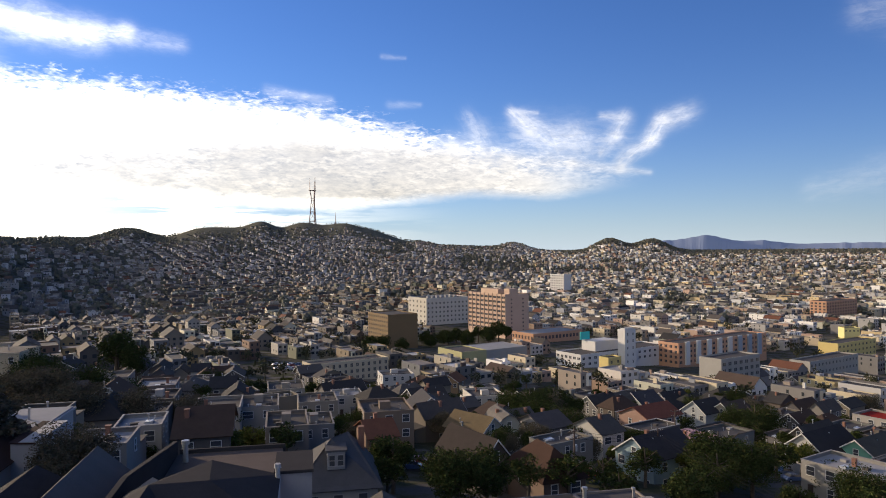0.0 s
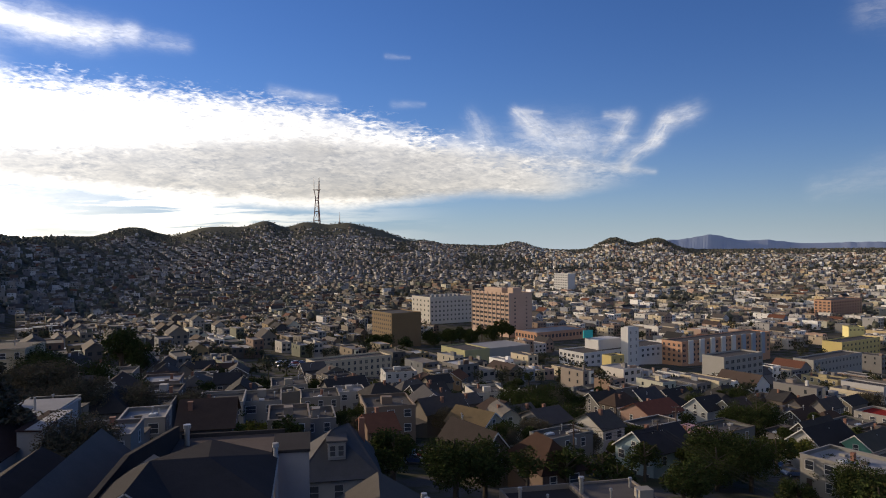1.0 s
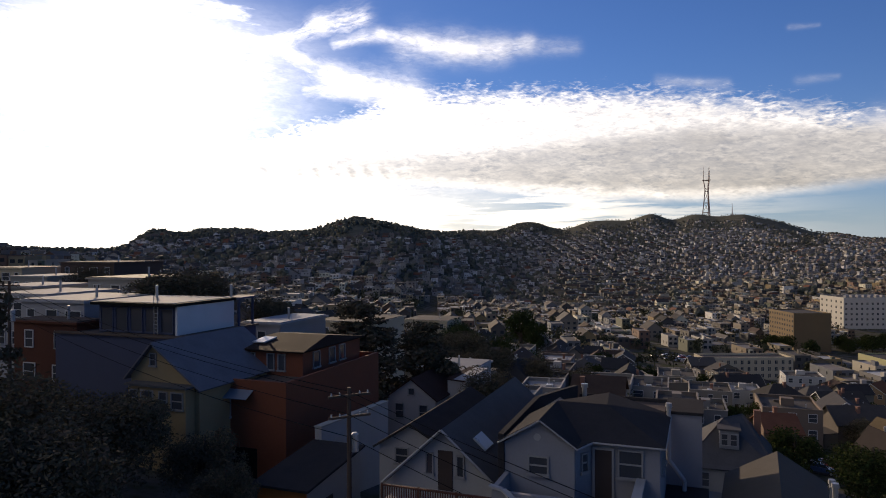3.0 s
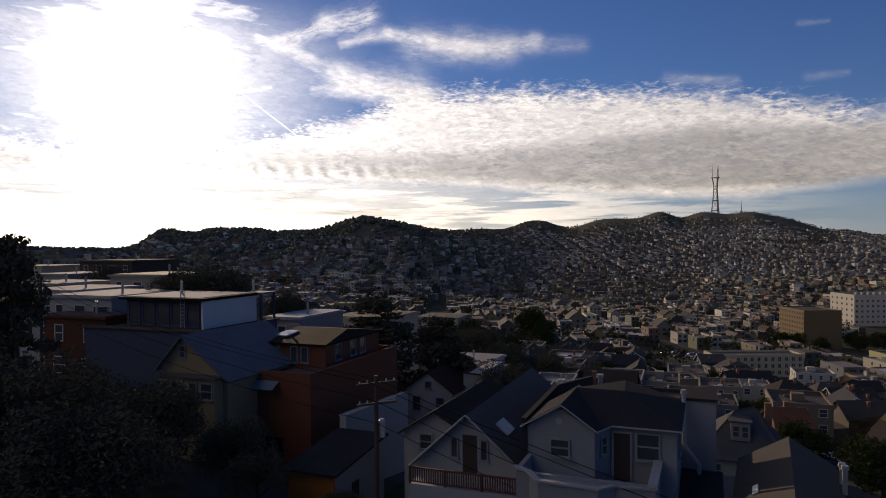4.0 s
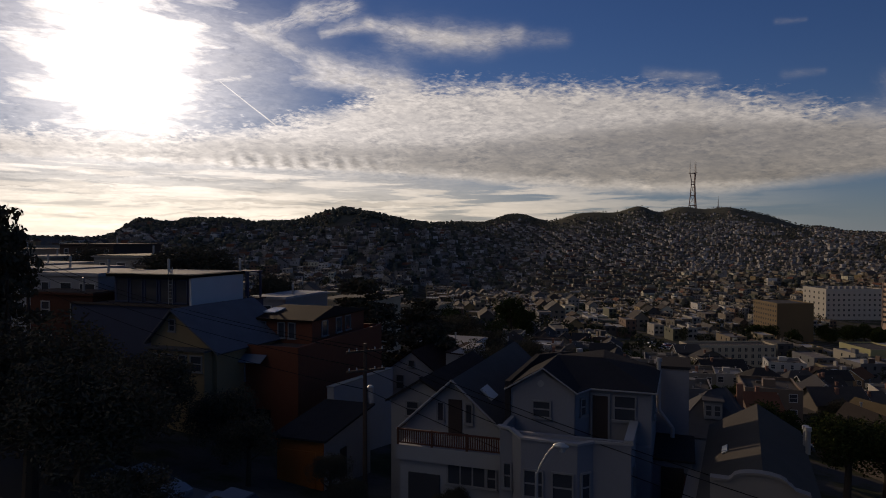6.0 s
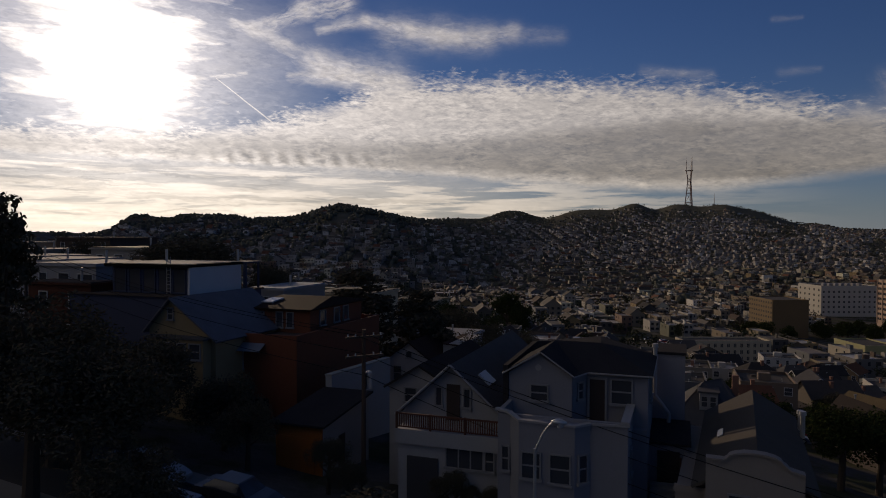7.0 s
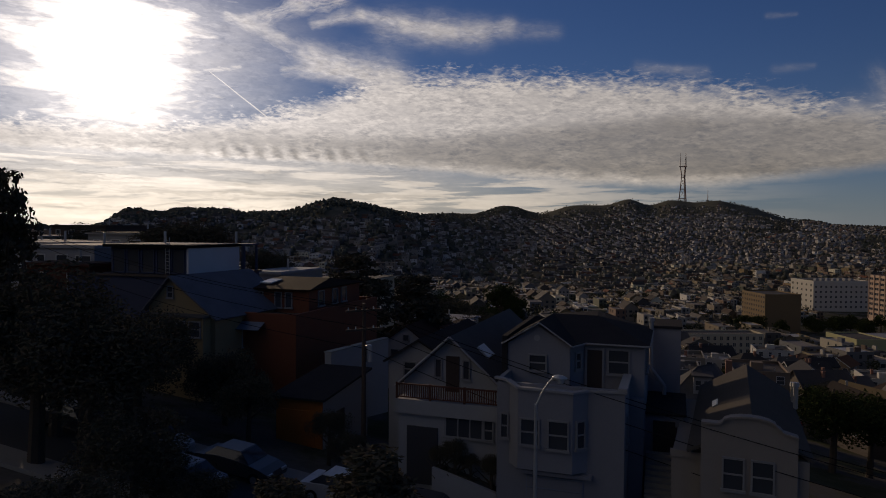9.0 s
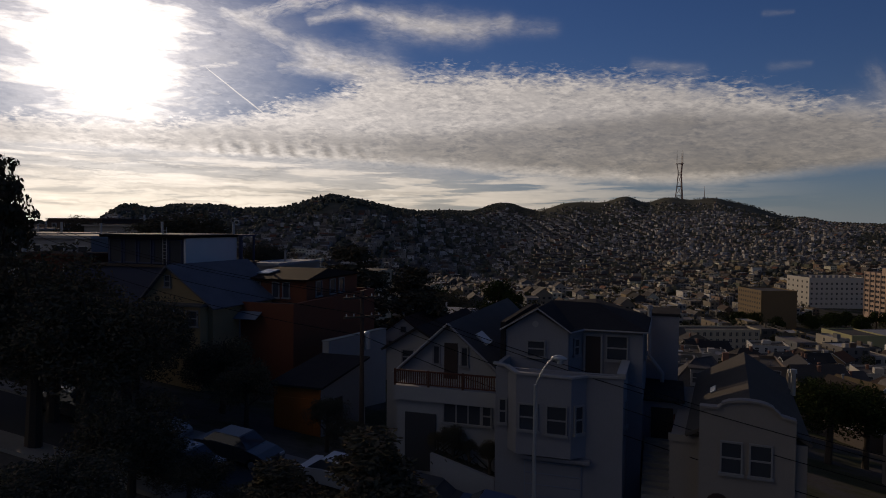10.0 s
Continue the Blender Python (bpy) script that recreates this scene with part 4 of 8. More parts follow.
MAT["flat_roof"] = surface("flat_roof", [(0.085, 0.078, 0.072)], scale=0.25, fine=2.5, grain=0.4, bump=0.2, spec=0.08)
MAT["roof_white"] = surface("roof_white", [(0.26, 0.26, 0.265)], scale=0.2, fine=2.0, grain=0.3, bump=0.1, spec=0.03)
MAT["brown_panel"] = surface("brown_panel", [(0.17, 0.115, 0.058)], scale=0.12, fine=1.2, grain=0.2, bump=0.1)
MAT["pale_concrete"] = surface("pale_concrete", [(0.46, 0.43, 0.37)], scale=0.1, fine=1.2, grain=0.14, bump=0.1)
MAT["pink_concrete"] = surface("pink_concrete", [(0.46, 0.325, 0.24)], scale=0.1, fine=1.2, grain=0.15, bump=0.1)
MAT["cream_stucco"] = surface("cream_stucco", [(0.42, 0.36, 0.26)], scale=0.2, fine=2, grain=0.16, bump=0.15)
MAT["white_stucco"] = surface("white_stucco", [(0.5, 0.49, 0.47)], scale=0.25, fine=2.5, grain=0.15, bump=0.2)
MAT["grey_concrete"] = surface("grey_concrete", [(0.27, 0.26, 0.24)], scale=0.2, fine=2, grain=0.2, bump=0.2)
MAT["orange_brick"] = surface("orange_brick", [(0.42, 0.24, 0.15)], scale=0.2, fine=2, grain=0.18, bump=0.15)
MAT["olive_stucco"] = surface("olive_stucco", [(0.33, 0.31, 0.16)], scale=0.2, fine=2, grain=0.16, bump=0.15)
MAT["mustard"] = surface("mustard", [(0.5, 0.4, 0.16)], scale=0.2, fine=2, grain=0.14, bump=0.15)
MAT["blue_grey"] = surface("blue_grey", [(0.25, 0.29, 0.34)], scale=0.2, fine=2, grain=0.14, bump=0.15)

block_building("brown_office_block", -50.4, 535.0, CITY_TURN, 26.5, 34.75, -52.3, -78.2, "brown concrete office block with rows of small square windows", MAT["brown_panel"],
               left=(7, 10, 1.5, 1.5, -2.4, -23.0))
t, h = block_building("white_hospital_wing", -28.8, 766.1, CITY_TURN, 56.5, 41.0, -55.9, -86.2, "white concrete hospital wing with deep-set windows", MAT["pale_concrete"],
                      front=(5, 11, 1.8, 2.0, -6.0, -26.0), left=(5, 5, 2.4, 2.2, -4.5, -26.0))
m = Mesh()
for k in range(7):
    m.box(8 + 6 * k, 11 + 6 * k, 10, 14, h - 0.8, h + 1.6)
part("roof_plant", m, MAT["roof_white"], t)
t, h = block_building("pink_hospital_tower", 49.0, 635.2, CITY_TURN, 27.25, 60.75, -43.6, -84.7, "pink concrete hospital tower with bands of windows", MAT["pink_concrete"],
                      front=(10, 2, 1.6, 1.4, -5.0, -38.0), left=(8, 9, 5.0, 2.0, -3.2, -33.0))
m = Mesh()
m.box(6, 16, 2, 10, h - 0.8, h + 4.6)
m.box(5, 13, 18, 46, h - 0.8, h + 3.8)
part("penthouse", m, MAT["pink_concrete"], t)
for k in range(10):
    m = Mesh()
    q = 60.75 * k / 9
    m.box(-0.5, 0.0, max(0, q - 0.4), min(60.75, q + 0.4), 4, h)
    part("pier", m, MAT["pink_concrete"], t)
t, h = block_building("office_hall", 76.5, 416.5, CITY_TURN, 78.0, 22.0, -66.0, -75.0, "long cream two-storey office hall with a flat roof", MAT["white_stucco"],
                      front=(2, 16, 2.0, 1.6, -2.6, -6.0), left=(2, 6, 2.2, 1.6, -2.6, -6.0))
m = Mesh()
m.box(20, 40, 8, 20, h - 0.8, h + 5.5)
part("roof_house", m, MAT["white_stucco"], t)
m = Mesh()
m.box(18, 26, 19, 19.6, h + 5.6, h + 10.5)
part("sign_board", m, surface("teal_sign", [(0.03, 0.42, 0.4)], rough=0.5, bump=0), t, "blank teal sign board")
t, h = block_building("white_corner_tower", 106.0, 428.0, CITY_TURN, 9.5, 6.0, -52.5, -76.0, "tall square white corner tower with narrow windows", MAT["white_stucco"],
                      front=(5, 2, 0.9, 1.8, -3.0, -20.0))
m = Mesh()
m.box(1.2, 8.3, 1.2, 4.8, h - 0.8, h + 0.6)
part("cap", m, MAT["white_stucco"], t)
block_building("concrete_apartments", 123.3, 321.4, CITY_TURN, 29.75, 12.0, -53.8, -69.0, "grey concrete apartment block with balconies", MAT["grey_concrete"],
               front=(4, 7, 2.2, 1.6, -2.6, -12.0))
block_building("beige_apartments", -61.7, 300.6, CITY_TURN, 37.25, 12.0, -51.5, -60.0, "long beige apartment row with many small windows", MAT["cream_stucco"],
               front=(3, 13, 1.1, 1.6, -2.0, -7.6), left=(3, 4, 1.1, 1.6, -2.0, -7.6))
t, h = block_building("orange_apartments", 143.3, 441.3, CITY_TURN, 94.5, 16.0, -63.0, -78.4, "long orange and white apartment block", MAT["orange_brick"],
                      front=(4, 20, 2.4, 1.7, -2.5, -12.4), left=(4, 4, 2.0, 1.7, -2.5, -12.4))
for k in range(8):
    m = Mesh()
    m.box(6 + 11 * k, 10 + 11 * k, -1.2, 0.0, 1, h + 0.5)
    part("bay", m, MAT["white_stucco"] if k < 5 else MAT["blue_grey"], t)
block_building("white_slab_block", 204.2, 1250.2, CITY_TURN, 17.75, 38.0, -48.5, -86.0, "white slab apartment block far off", MAT["white_stucco"],
               left=(7, 8, 2.5, 1.8, -3.0, -30.0))
block_building("orange_brick_block", 441.8, 816.7, CITY_TURN, 69.5, 20.0, -66.8, -88.5, "orange-red brick apartment block far off", MAT["orange_brick"],
               front=(5, 12, 2.6, 2.0, -3.0, -17.0), left=(5, 4, 2.6, 2.0, -3.0, -17.0))
block_building("olive_warehouse", 4.8, 407.7, CITY_TURN, 18.0, 26.5, -62.6, -71.5, "low olive-green warehouse with a flat roof", MAT["olive_stucco"])
block_building("grey_terrace", 198.8, 388.1, CITY_TURN, 51.5, 12.0, -66.4, -77.0, "long grey terrace with small windows", MAT["grey_concrete"],
               front=(2, 14, 1.2, 1.5, -2.4, -6.6))
block_building("yellow_apartments", 272.0, 490.9, CITY_TURN, 53.0, 14.0, -70.9, -84.5, "mustard yellow apartment block", MAT["mustard"],
               front=(3, 10, 1.8, 1.6, -2.6, -10.0))
block_building("mustard_house_block", 82.5, 370.3, CITY_TURN, 9.75, 7.0, -60.5, -71.0, "narrow mustard yellow stepped town house", MAT["mustard"],
               front=(2, 2, 1.2, 1.5, -2.6, -6.0))
block_building("bright_yellow_hall", 358.4, 634.4, 0.0, 14.4, 10.0, -76.5, -86.9, "bright yellow painted hall among the houses", surface("lemon", [(0.55, 0.49, 0.22)], scale=0.3, fine=2, grain=0.12, bump=0.1),
               front=(1, 4, 1.6, 1.4, -3.0, -3.0))
t, h = block_building("market_hall", 14.0, 425.0, CITY_TURN, 40.0, 26.0, -64.6, -73.0, "low hall with a white ribbed roof", MAT["grey_concrete"], roof=MAT["roof_white"], parapet=0.3)
block_building("brick_depot", 70.0, 600.0, CITY_TURN, 58.0, 30.0, -76.0, -86.0, "low red-brick depot with a white flat roof", MAT["orange_brick"], front=(1, 14, 2.4, 3.0, -4.0, -4.0), left=(1, 7, 2.4, 3.0, -4.0, -4.0), roof=MAT["roof_white"])


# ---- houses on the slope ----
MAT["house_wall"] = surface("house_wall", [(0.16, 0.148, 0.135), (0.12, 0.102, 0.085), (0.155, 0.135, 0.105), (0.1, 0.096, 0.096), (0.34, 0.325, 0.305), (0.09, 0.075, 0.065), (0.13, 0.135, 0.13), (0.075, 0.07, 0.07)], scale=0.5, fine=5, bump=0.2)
MAT["house_roof"] = surface("house_roof", [(0.045, 0.042, 0.04), (0.065, 0.058, 0.054), (0.06, 0.042, 0.033), (0.08, 0.074, 0.07), (0.035, 0.034, 0.035)], scale=0.6, fine=6, grain=0.4, bump=0.4, spec=0.06)
MAT["flue"] = surface("flue", [(0.4, 0.4, 0.4)], rough=0.45, metal=0.7, scale=2, bump=0)
MAT["door_dark"] = surface("door_dark", [(0.05, 0.035, 0.03)], rough=0.6, scale=2, bump=0.1)
MAT["skylight"] = surface("skylight", [(0.36, 0.38, 0.4)], rough=0.3, scale=1, bump=0, spec=0.6)
WINDOWS = [window_mesh(0.9, 1.4, None), window_mesh(1.3, 1.4, None), window_mesh(1.8, 1.3, None)]
PAINT = {}


def paint(r, g, b, rough=0.85):
    """Painted stucco or boards in one colour, made once."""
    key = (r, g, b)
    if key not in PAINT:
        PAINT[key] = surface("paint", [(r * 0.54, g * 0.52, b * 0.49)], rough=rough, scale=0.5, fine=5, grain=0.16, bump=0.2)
    return PAINT[key]


def shingles(r, g, b):
    key = (r, g, b, "roof")
    if key not in PAINT:
        PAINT[key] = surface("shingles", [(r * 0.6, g * 0.58, b * 0.56)], rough=0.9, scale=0.7, fine=7, grain=0.4, bump=0.5, spec=0.06)
    return PAINT[key]


def small_meshes():
    """Data of roof vents, hatches and skylights, shared by all houses."""
    v = Mesh()
    v.tube((0, 0, -0.1), (0, 0, 0.55), 0.07, None, 8)
    v.tube((0, 0, 0.55), (0, 0, 0.7), 0.13, 0.13, 8)
    t = Mesh()
    t.box(-0.45, 0.45, -0.45, 0.45, -0.1, 0.35)
    t.slab([(-0.52, -0.52, 0.44), (0.52, -0.52, 0.44), (0.52, 0.52, 0.36), (-0.52, 0.52, 0.36)], 0.08)
    k = Mesh()
    k.box(-0.55, 0.55, -0.8, 0.8, -0.1, 0.22)
    k.slab([(-0.5, -0.75, 0.32), (0.5, -0.75, 0.32), (0.5, 0.75, 0.26), (-0.5, 0.75, 0.26)], 0.08)
    return [("vent", v.data("vent", [MAT["flue"]])), ("vent", v.data("vent", [MAT["flue"]])), ("roof_hatch", t.data("roof_hatch", [MAT["grey_concrete"]])),
            ("skylight", k.data("skylight", [MAT["skylight"]])), ("roof_hatch", t.data("roof_hatch", [MAT["flat_roof"]]))]


ROOF_BITS = small_meshes()


def roof_panels(kind, w, d, h, rise, over=0.45):
    """Top edges of the walls and the sloping panels of a roof over a w by d plan, eaves at h."""
    a, b = w / 2, d
    if kind == "gable":
        e = h - over * rise / a
        return [[(-a - over, -over, e), (0, -over, h + rise), (0, b + over, h + rise), (-a - over, b + over, e)],
                [(0, -over, h + rise), (a + over, -over, e), (a + over, b + over, e), (0, b + over, h + rise)]]
    if kind == "side":
        e = h - over * rise / (b / 2)
        return [[(-a - over, -over, e), (a + over, -over, e), (a + over, b / 2, h + rise), (-a - over, b / 2, h + rise)],
                [(-a - over, b / 2, h + rise), (a + over, b / 2, h + rise), (a + over, b + over, e), (-a - over, b + over, e)]]
    if kind == "hip":
        k = min(a, b / 2) * 0.9
        e = h - over * rise / k
        if b >= w:
            r0, r1 = (0, k, h + rise), (0, b - k, h + rise)
        else:
            r0, r1 = (-a + k, b / 2, h + rise), (a - k, b / 2, h + rise)
        c = [(-a - over, -over, e), (a + over, -over, e), (a + over, b + over, e), (-a - over, b + over, e)]
        if b >= w:
            return [[c[0], c[1], r0], [c[1], c[2], r1, r0], [c[2], c[3], r1], [c[3], c[0], r0, r1]]
        return [[c[0], c[1], r1, r0], [c[1], c[2], r1], [c[2], c[3], r0, r1], [c[3], c[0], r0]]
    if kind == "gambrel":
        q, hk = a * 0.55, h + rise * 0.68
        y0, y1 = -over, b + over
        return [[(-a - 0.2, y0, h - 0.2), (-q, y0, hk), (-q, y1, hk), (-a - 0.2, y1, h - 0.2)], [(-q, y0, hk), (0, y0, h + rise), (0, y1, h + rise), (-q, y1, hk)],
                [(0, y0, h + rise), (q, y0, hk), (q, y1, hk), (0, y1, h + rise)], [(q, y0, hk), (a + 0.2, y0, h - 0.2), (a + 0.2, y1, h - 0.2), (q, y1, hk)]]
    return []


def house(x, y, turn, w, d, h, roof, rise, wall, top, label, seed=0, name="house", skylights=0, storeys=None, group="houses on the slope", flues=1):
    """A detached or attached wooden house: x, y the middle of its front."""
    rng = random.Random(seed * 977 + int(x * 7 + y * 13))
    c, s = math.cos(radians(turn)), math.sin(radians(turn))
    zs = [land1(x + a * c - b * s, y + a * s + b * c) for a in (-w / 2, w / 2) for b in (0, d)]
    z0 = (zs[0] + zs[1]) / 2
    low = min(zs) - z0 - 0.6
    t = thing(name, pose(x, y, z0, 0, 0, turn), label, "house", group)
    m = Mesh()
    a = w / 2
    lim = [(-a, 0), (a, 0), (a, d), (-a, d)]
    bot = [(p, q, low) for p, q in lim]
    hi = [(p, q, h) for p, q in lim]
    if roof == "gable":
        m.solid(bot + hi + [(0, 0, h + rise), (0, d, h + rise)], [(0, 1, 5, 8, 4), (1, 2, 6, 5), (2, 3, 7, 9, 6), (3, 0, 4, 7)])
    elif roof == "side":
        m.solid(bot + hi + [(a, d / 2, h + rise), (-a, d / 2, h + rise)], [(0, 1, 5, 4), (1, 2, 6, 8, 5), (2, 3, 7, 6), (3, 0, 4, 9, 7)])
    elif roof == "gambrel":
        q, hk = a * 0.55, h + rise * 0.68
        m.solid(bot + hi + [(q, 0, hk), (0, 0, h + rise), (-q, 0, hk), (q, d, hk), (0, d, h + rise), (-q, d, hk)],
                [(0, 1, 5, 8, 9, 10, 4), (1, 2, 6, 5), (2, 3, 7, 13, 12, 11, 6), (3, 0, 4, 7)])
    else:
        m.solid(bot + hi, [(0, 1, 5, 4), (1, 2, 6, 5), (2, 3, 7, 6), (3, 0, 4, 7)])
    part("wall", m, wall, t)
    m = Mesh()
    panels = roof_panels(roof, w, d, h, rise)
    for p in panels:
        m.slab([(u, v, z + 0.14) for u, v, z in p], 0.13)
    if not panels:
        m.box(-a + 0.22, a - 0.22, 0.22, d - 0.22, h - 0.7, h - 0.5)
    part("roof", m, top, t)
    if not panels:
        m = Mesh()
        for b in ((-a - 0.06, a + 0.06, -0.06, 0.22), (-a - 0.06, a + 0.06, d - 0.22, d + 0.06), (-a - 0.06, -a + 0.22, 0.22, d - 0.22), (a - 0.22, a + 0.06, 0.22, d - 0.22)):
            m.box(*b, h - 0.02, h + 0.12)
        part("coping", m, wall, t)
    else:
        m = Mesh()
        if roof == "gable":
            for sgn in (-1, 1):
                e = h - 0.45 * rise / a
                m.solid([(sgn * (a + 0.45), -0.47, e - 0.12), (0, -0.47, h + rise - 0.12), (0, -0.47, h + rise + 0.14), (sgn * (a + 0.45), -0.47, e + 0.14),
                         (sgn * (a + 0.45), -0.4, e - 0.12), (0, -0.4, h + rise - 0.12), (0, -0.4, h + rise + 0.14), (sgn * (a + 0.45), -0.4, e + 0.14)],
                        [(0, 1, 2, 3), (7, 6, 5, 4), (0, 4, 5, 1), (3, 2, 6, 7), (0, 3, 7, 4)])
            part("barge_board", m, MAT["white_trim"], t)
    n = storeys or max(1, int((h - low * 0.3) // 2.9))
    for k in range(n):
        zc = h - 1.45 - 2.9 * k
        cols = max(1, int(w // 2.7))
        for i in range(cols):
            u = -a + w * (i + 0.5) / cols
            if k == n - 1 and i == 0 and n > 1:
                m = Mesh()
                m.box(-0.45, 0.45, -0.06, 0.02, -1.05, 1.05)
                part("door", m, MAT["door_dark"], t, at=pose(u, 0, zc - 0.3))
                continue
            part("window", rng.choice(WINDOWS[:2] if cols > 2 else WINDOWS), None, t, at=pose(u, 0, zc))
        for v in (d * 0.25, d * 0.62):
            if rng.random() < 0.75:
                part("window", WINDOWS[0], None, t, at=pose(-a, v, zc, 0, 0, -90))
            if rng.random() < 0.6:
                part("window", WINDOWS[0], None, t, at=pose(a, v, zc, 0, 0, 90))
    if roof in ("gable", "gambrel") and rise > 1.8:
        part("window", WINDOWS[0], None, t, at=pose(0, 0, h + 0.55))
    for k in range(flues):
        u, v = rng.uniform(-a * 0.7, a * 0.7), rng.uniform(d * 0.3, d * 0.9)
        m = Mesh()
        zr = h - 0.6 if not panels else h + rise * (1 - abs(u) / a) - 0.2 if roof != "side" else h + rise * (1 - abs(v - d / 2) / (d / 2)) - 0.2
        if rng.random() < 0.45:
            m.box(u - 0.3, u + 0.3, v - 0.3, v + 0.3, zr - 0.5, zr + 1.3)
            m.box(u - 0.36, u + 0.36, v - 0.36, v + 0.36, zr + 1.3, zr + 1.42)
            part("chimney", m, MAT["brick_dark"], t)
        else:
            m.tube((u, v, zr - 0.4), (u, v, zr + 1.1), 0.11)
            m.tube((u, v, zr + 1.1), (u, v, zr + 1.3), 0.18, 0.18)
            part("flue", m, MAT["flue"], t)
    more = random.Random(seed * 31 + int(x * 3 + y * 5))
    if not panels:
        for k in range(more.randint(2, 5)):
            kind, data = more.choice(ROOF_BITS)
            part(kind, data, None, t, at=pose(more.uniform(-a + 1.4, a - 1.4), d * (k + 0.7) / 6 + 0.6, h - 0.5))
    elif more.random() < 0.5:
        part("vent", ROOF_BITS[0][1], None, t, at=pose(0.25 * a, more.uniform(0.3, 0.8) * d, h + 0.62 * rise))
    if more.random() < 0.55:
        q, hw = more.uniform(2.0, 4.0), h * more.uniform(0.5, 0.75)
        u0 = more.choice((-a, -a * 0.2))
        m = Mesh()
        m.box(u0, u0 + a * 1.2, d, d + q, low - 1.5, hw)
        wing = part("rear_wing", m, wall, t)
        m = Mesh()
        m.slab([(u0 - 0.15, d, hw + 0.35), (u0 + a * 1.2 + 0.15, d, hw + 0.35), (u0 + a * 1.2 + 0.15, d + q + 0.2, hw + 0.12), (u0 - 0.15, d + q + 0.2, hw + 0.12)], 0.12)
        part("wing_roof", m, MAT["flat_roof"], wing)
    for k in range(skylights):
        m = Mesh()
        f0 = 0.25 + 0.3 * k
        if roof == "gable":
            pts = [(a * 0.35, d * f0), (a * 0.7, d * f0), (a * 0.7, d * f0 + 1.0), (a * 0.35, d * f0 + 1.0)]
            m.slab([(u, v, h + rise * (1 - u / a) + 0.24) for u, v in pts], 0.1)
        else:
            m.box(-0.5, 0.5, d * f0, d * f0 + 1.2, h - 0.5, h - 0.2)
        part("skylight", m, MAT["skylight"], t)
    if not panels and rng.random() < 0.5:
        m = Mesh()
        v = rng.uniform(d * 0.3, d * 0.6)
        m.box(-a * 0.25, a * 0.2, v, v + 1.8, h - 0.6, h + 0.9)
        part("roof_hut", m, wall, t)
    keep_out(x - s * d / 2, y + c * d / 2, max(w, d) * 0.62)
    return t


MAT["brick_dark"] = surface("brick_dark", [(0.2, 0.1, 0.07)], scale=1.5, fine=12, grain=0.3, bump=0.3)

# single houses, from the near slope downwards
house(6.9, 139.5, 46, 6.8, 10, 4.6, "gable", 2.6, paint(0.6, 0.58, 0.5), shingles(0.22, 0.17, 0.1), "white wooden house with a tan shingle gable roof", 0, skylights=0)
house(10.7, 146.1, 14, 5.8, 9, 5.2, "gambrel", 2.8, paint(0.55, 0.56, 0.5), shingles(0.2, 0.19, 0.18), "pale house with a barn-shaped gambrel gable", 1, skylights=0)
house(13.2, 91.6, 22, 6.2, 10, 4.4, "hip", 3.0, paint(0.2, 0.14, 0.11), shingles(0.075, 0.045, 0.035), "brown house with a red-brown hipped roof", 2, skylights=0)
house(5.0, 99.5, 34, 5.2, 11, 4.6, "gable", 3.0, paint(0.16, 0.135, 0.125), shingles(0.06, 0.05, 0.048), "dark brown house with skylights in its gable roof", 3, skylights=2)
house(9.8, 203.2, 14, 9.8, 12, 7.0, "flat", 0, paint(0.7, 0.69, 0.66), MAT["flat_roof"], "white stucco house with a flat roof", 4, skylights=0)
house(47.8, 222.6, -57, 8.6, 9, 5.5, "gambrel", 3.0, paint(0.36, 0.42, 0.2), shingles(0.12, 0.11, 0.1), "olive green house with a gambrel gable", 5, skylights=0)
house(40.1, 212.8, -57, 8.3, 10, 5.6, "gable", 3.0, paint(0.3, 0.3, 0.3), shingles(0.07, 0.07, 0.07), "grey house with a dark steep gable", 6, skylights=0)
house(58.4, 231.8, -57, 8.6, 10, 5.4, "gable", 3.0, paint(0.42, 0.46, 0.5), shingles(0.09, 0.09, 0.1), "blue-grey house with a dark gable", 7, skylights=0)
house(30.2, 122.7, -57, 8.6, 11, 5.5, "gable", 3.0, paint(0.36, 0.5, 0.58), shingles(0.06, 0.06, 0.07), "light blue wooden house with a dark gable roof", 8, skylights=0)
house(31.6, 143.7, 33, 6.1, 9, 5.6, "side", 2.4, paint(0.62, 0.62, 0.6), shingles(0.1, 0.1, 0.1), "white house with a dark side-gabled roof", 9, skylights=0)
house(39.5, 130.2, -57, 6.8, 8, 7.5, "flat", 0, paint(0.56, 0.36, 0.42), MAT["flat_roof"], "pink house with a white railed flat roof", 10, skylights=0)
house(72.3, 213.3, -57, 8.6, 10, 5.4, "gable", 3.2, paint(0.5, 0.55, 0.6), shingles(0.06, 0.06, 0.065), "pale blue house with a steep dark gable", 11, skylights=0)
house(80.5, 212.5, -57, 8.6, 10, 5.4, "gable", 3.0, paint(0.5, 0.45, 0.38), shingles(0.1, 0.08, 0.07), "tan house with a brown gable roof", 12, skylights=0)
house(54.0, 181.8, 33, 12.6, 10, 5.4, "side", 2.4, paint(0.45, 0.3, 0.25), shingles(0.25, 0.1, 0.07), "house with a long red-brown roof", 13, skylights=0)
house(67.2, 138.4, -57, 8.6, 13, 6.0, "gable", 3.4, paint(0.6, 0.6, 0.6), shingles(0.05, 0.05, 0.055), "light grey house with a wide dark gable roof", 14, skylights=0)
house(58.7, 110.5, -57, 12.5, 9, 7.0, "flat", 0, paint(0.42, 0.42, 0.42), MAT["roof_white"], "wide white stucco house with a pale flat roof", 15, skylights=0)
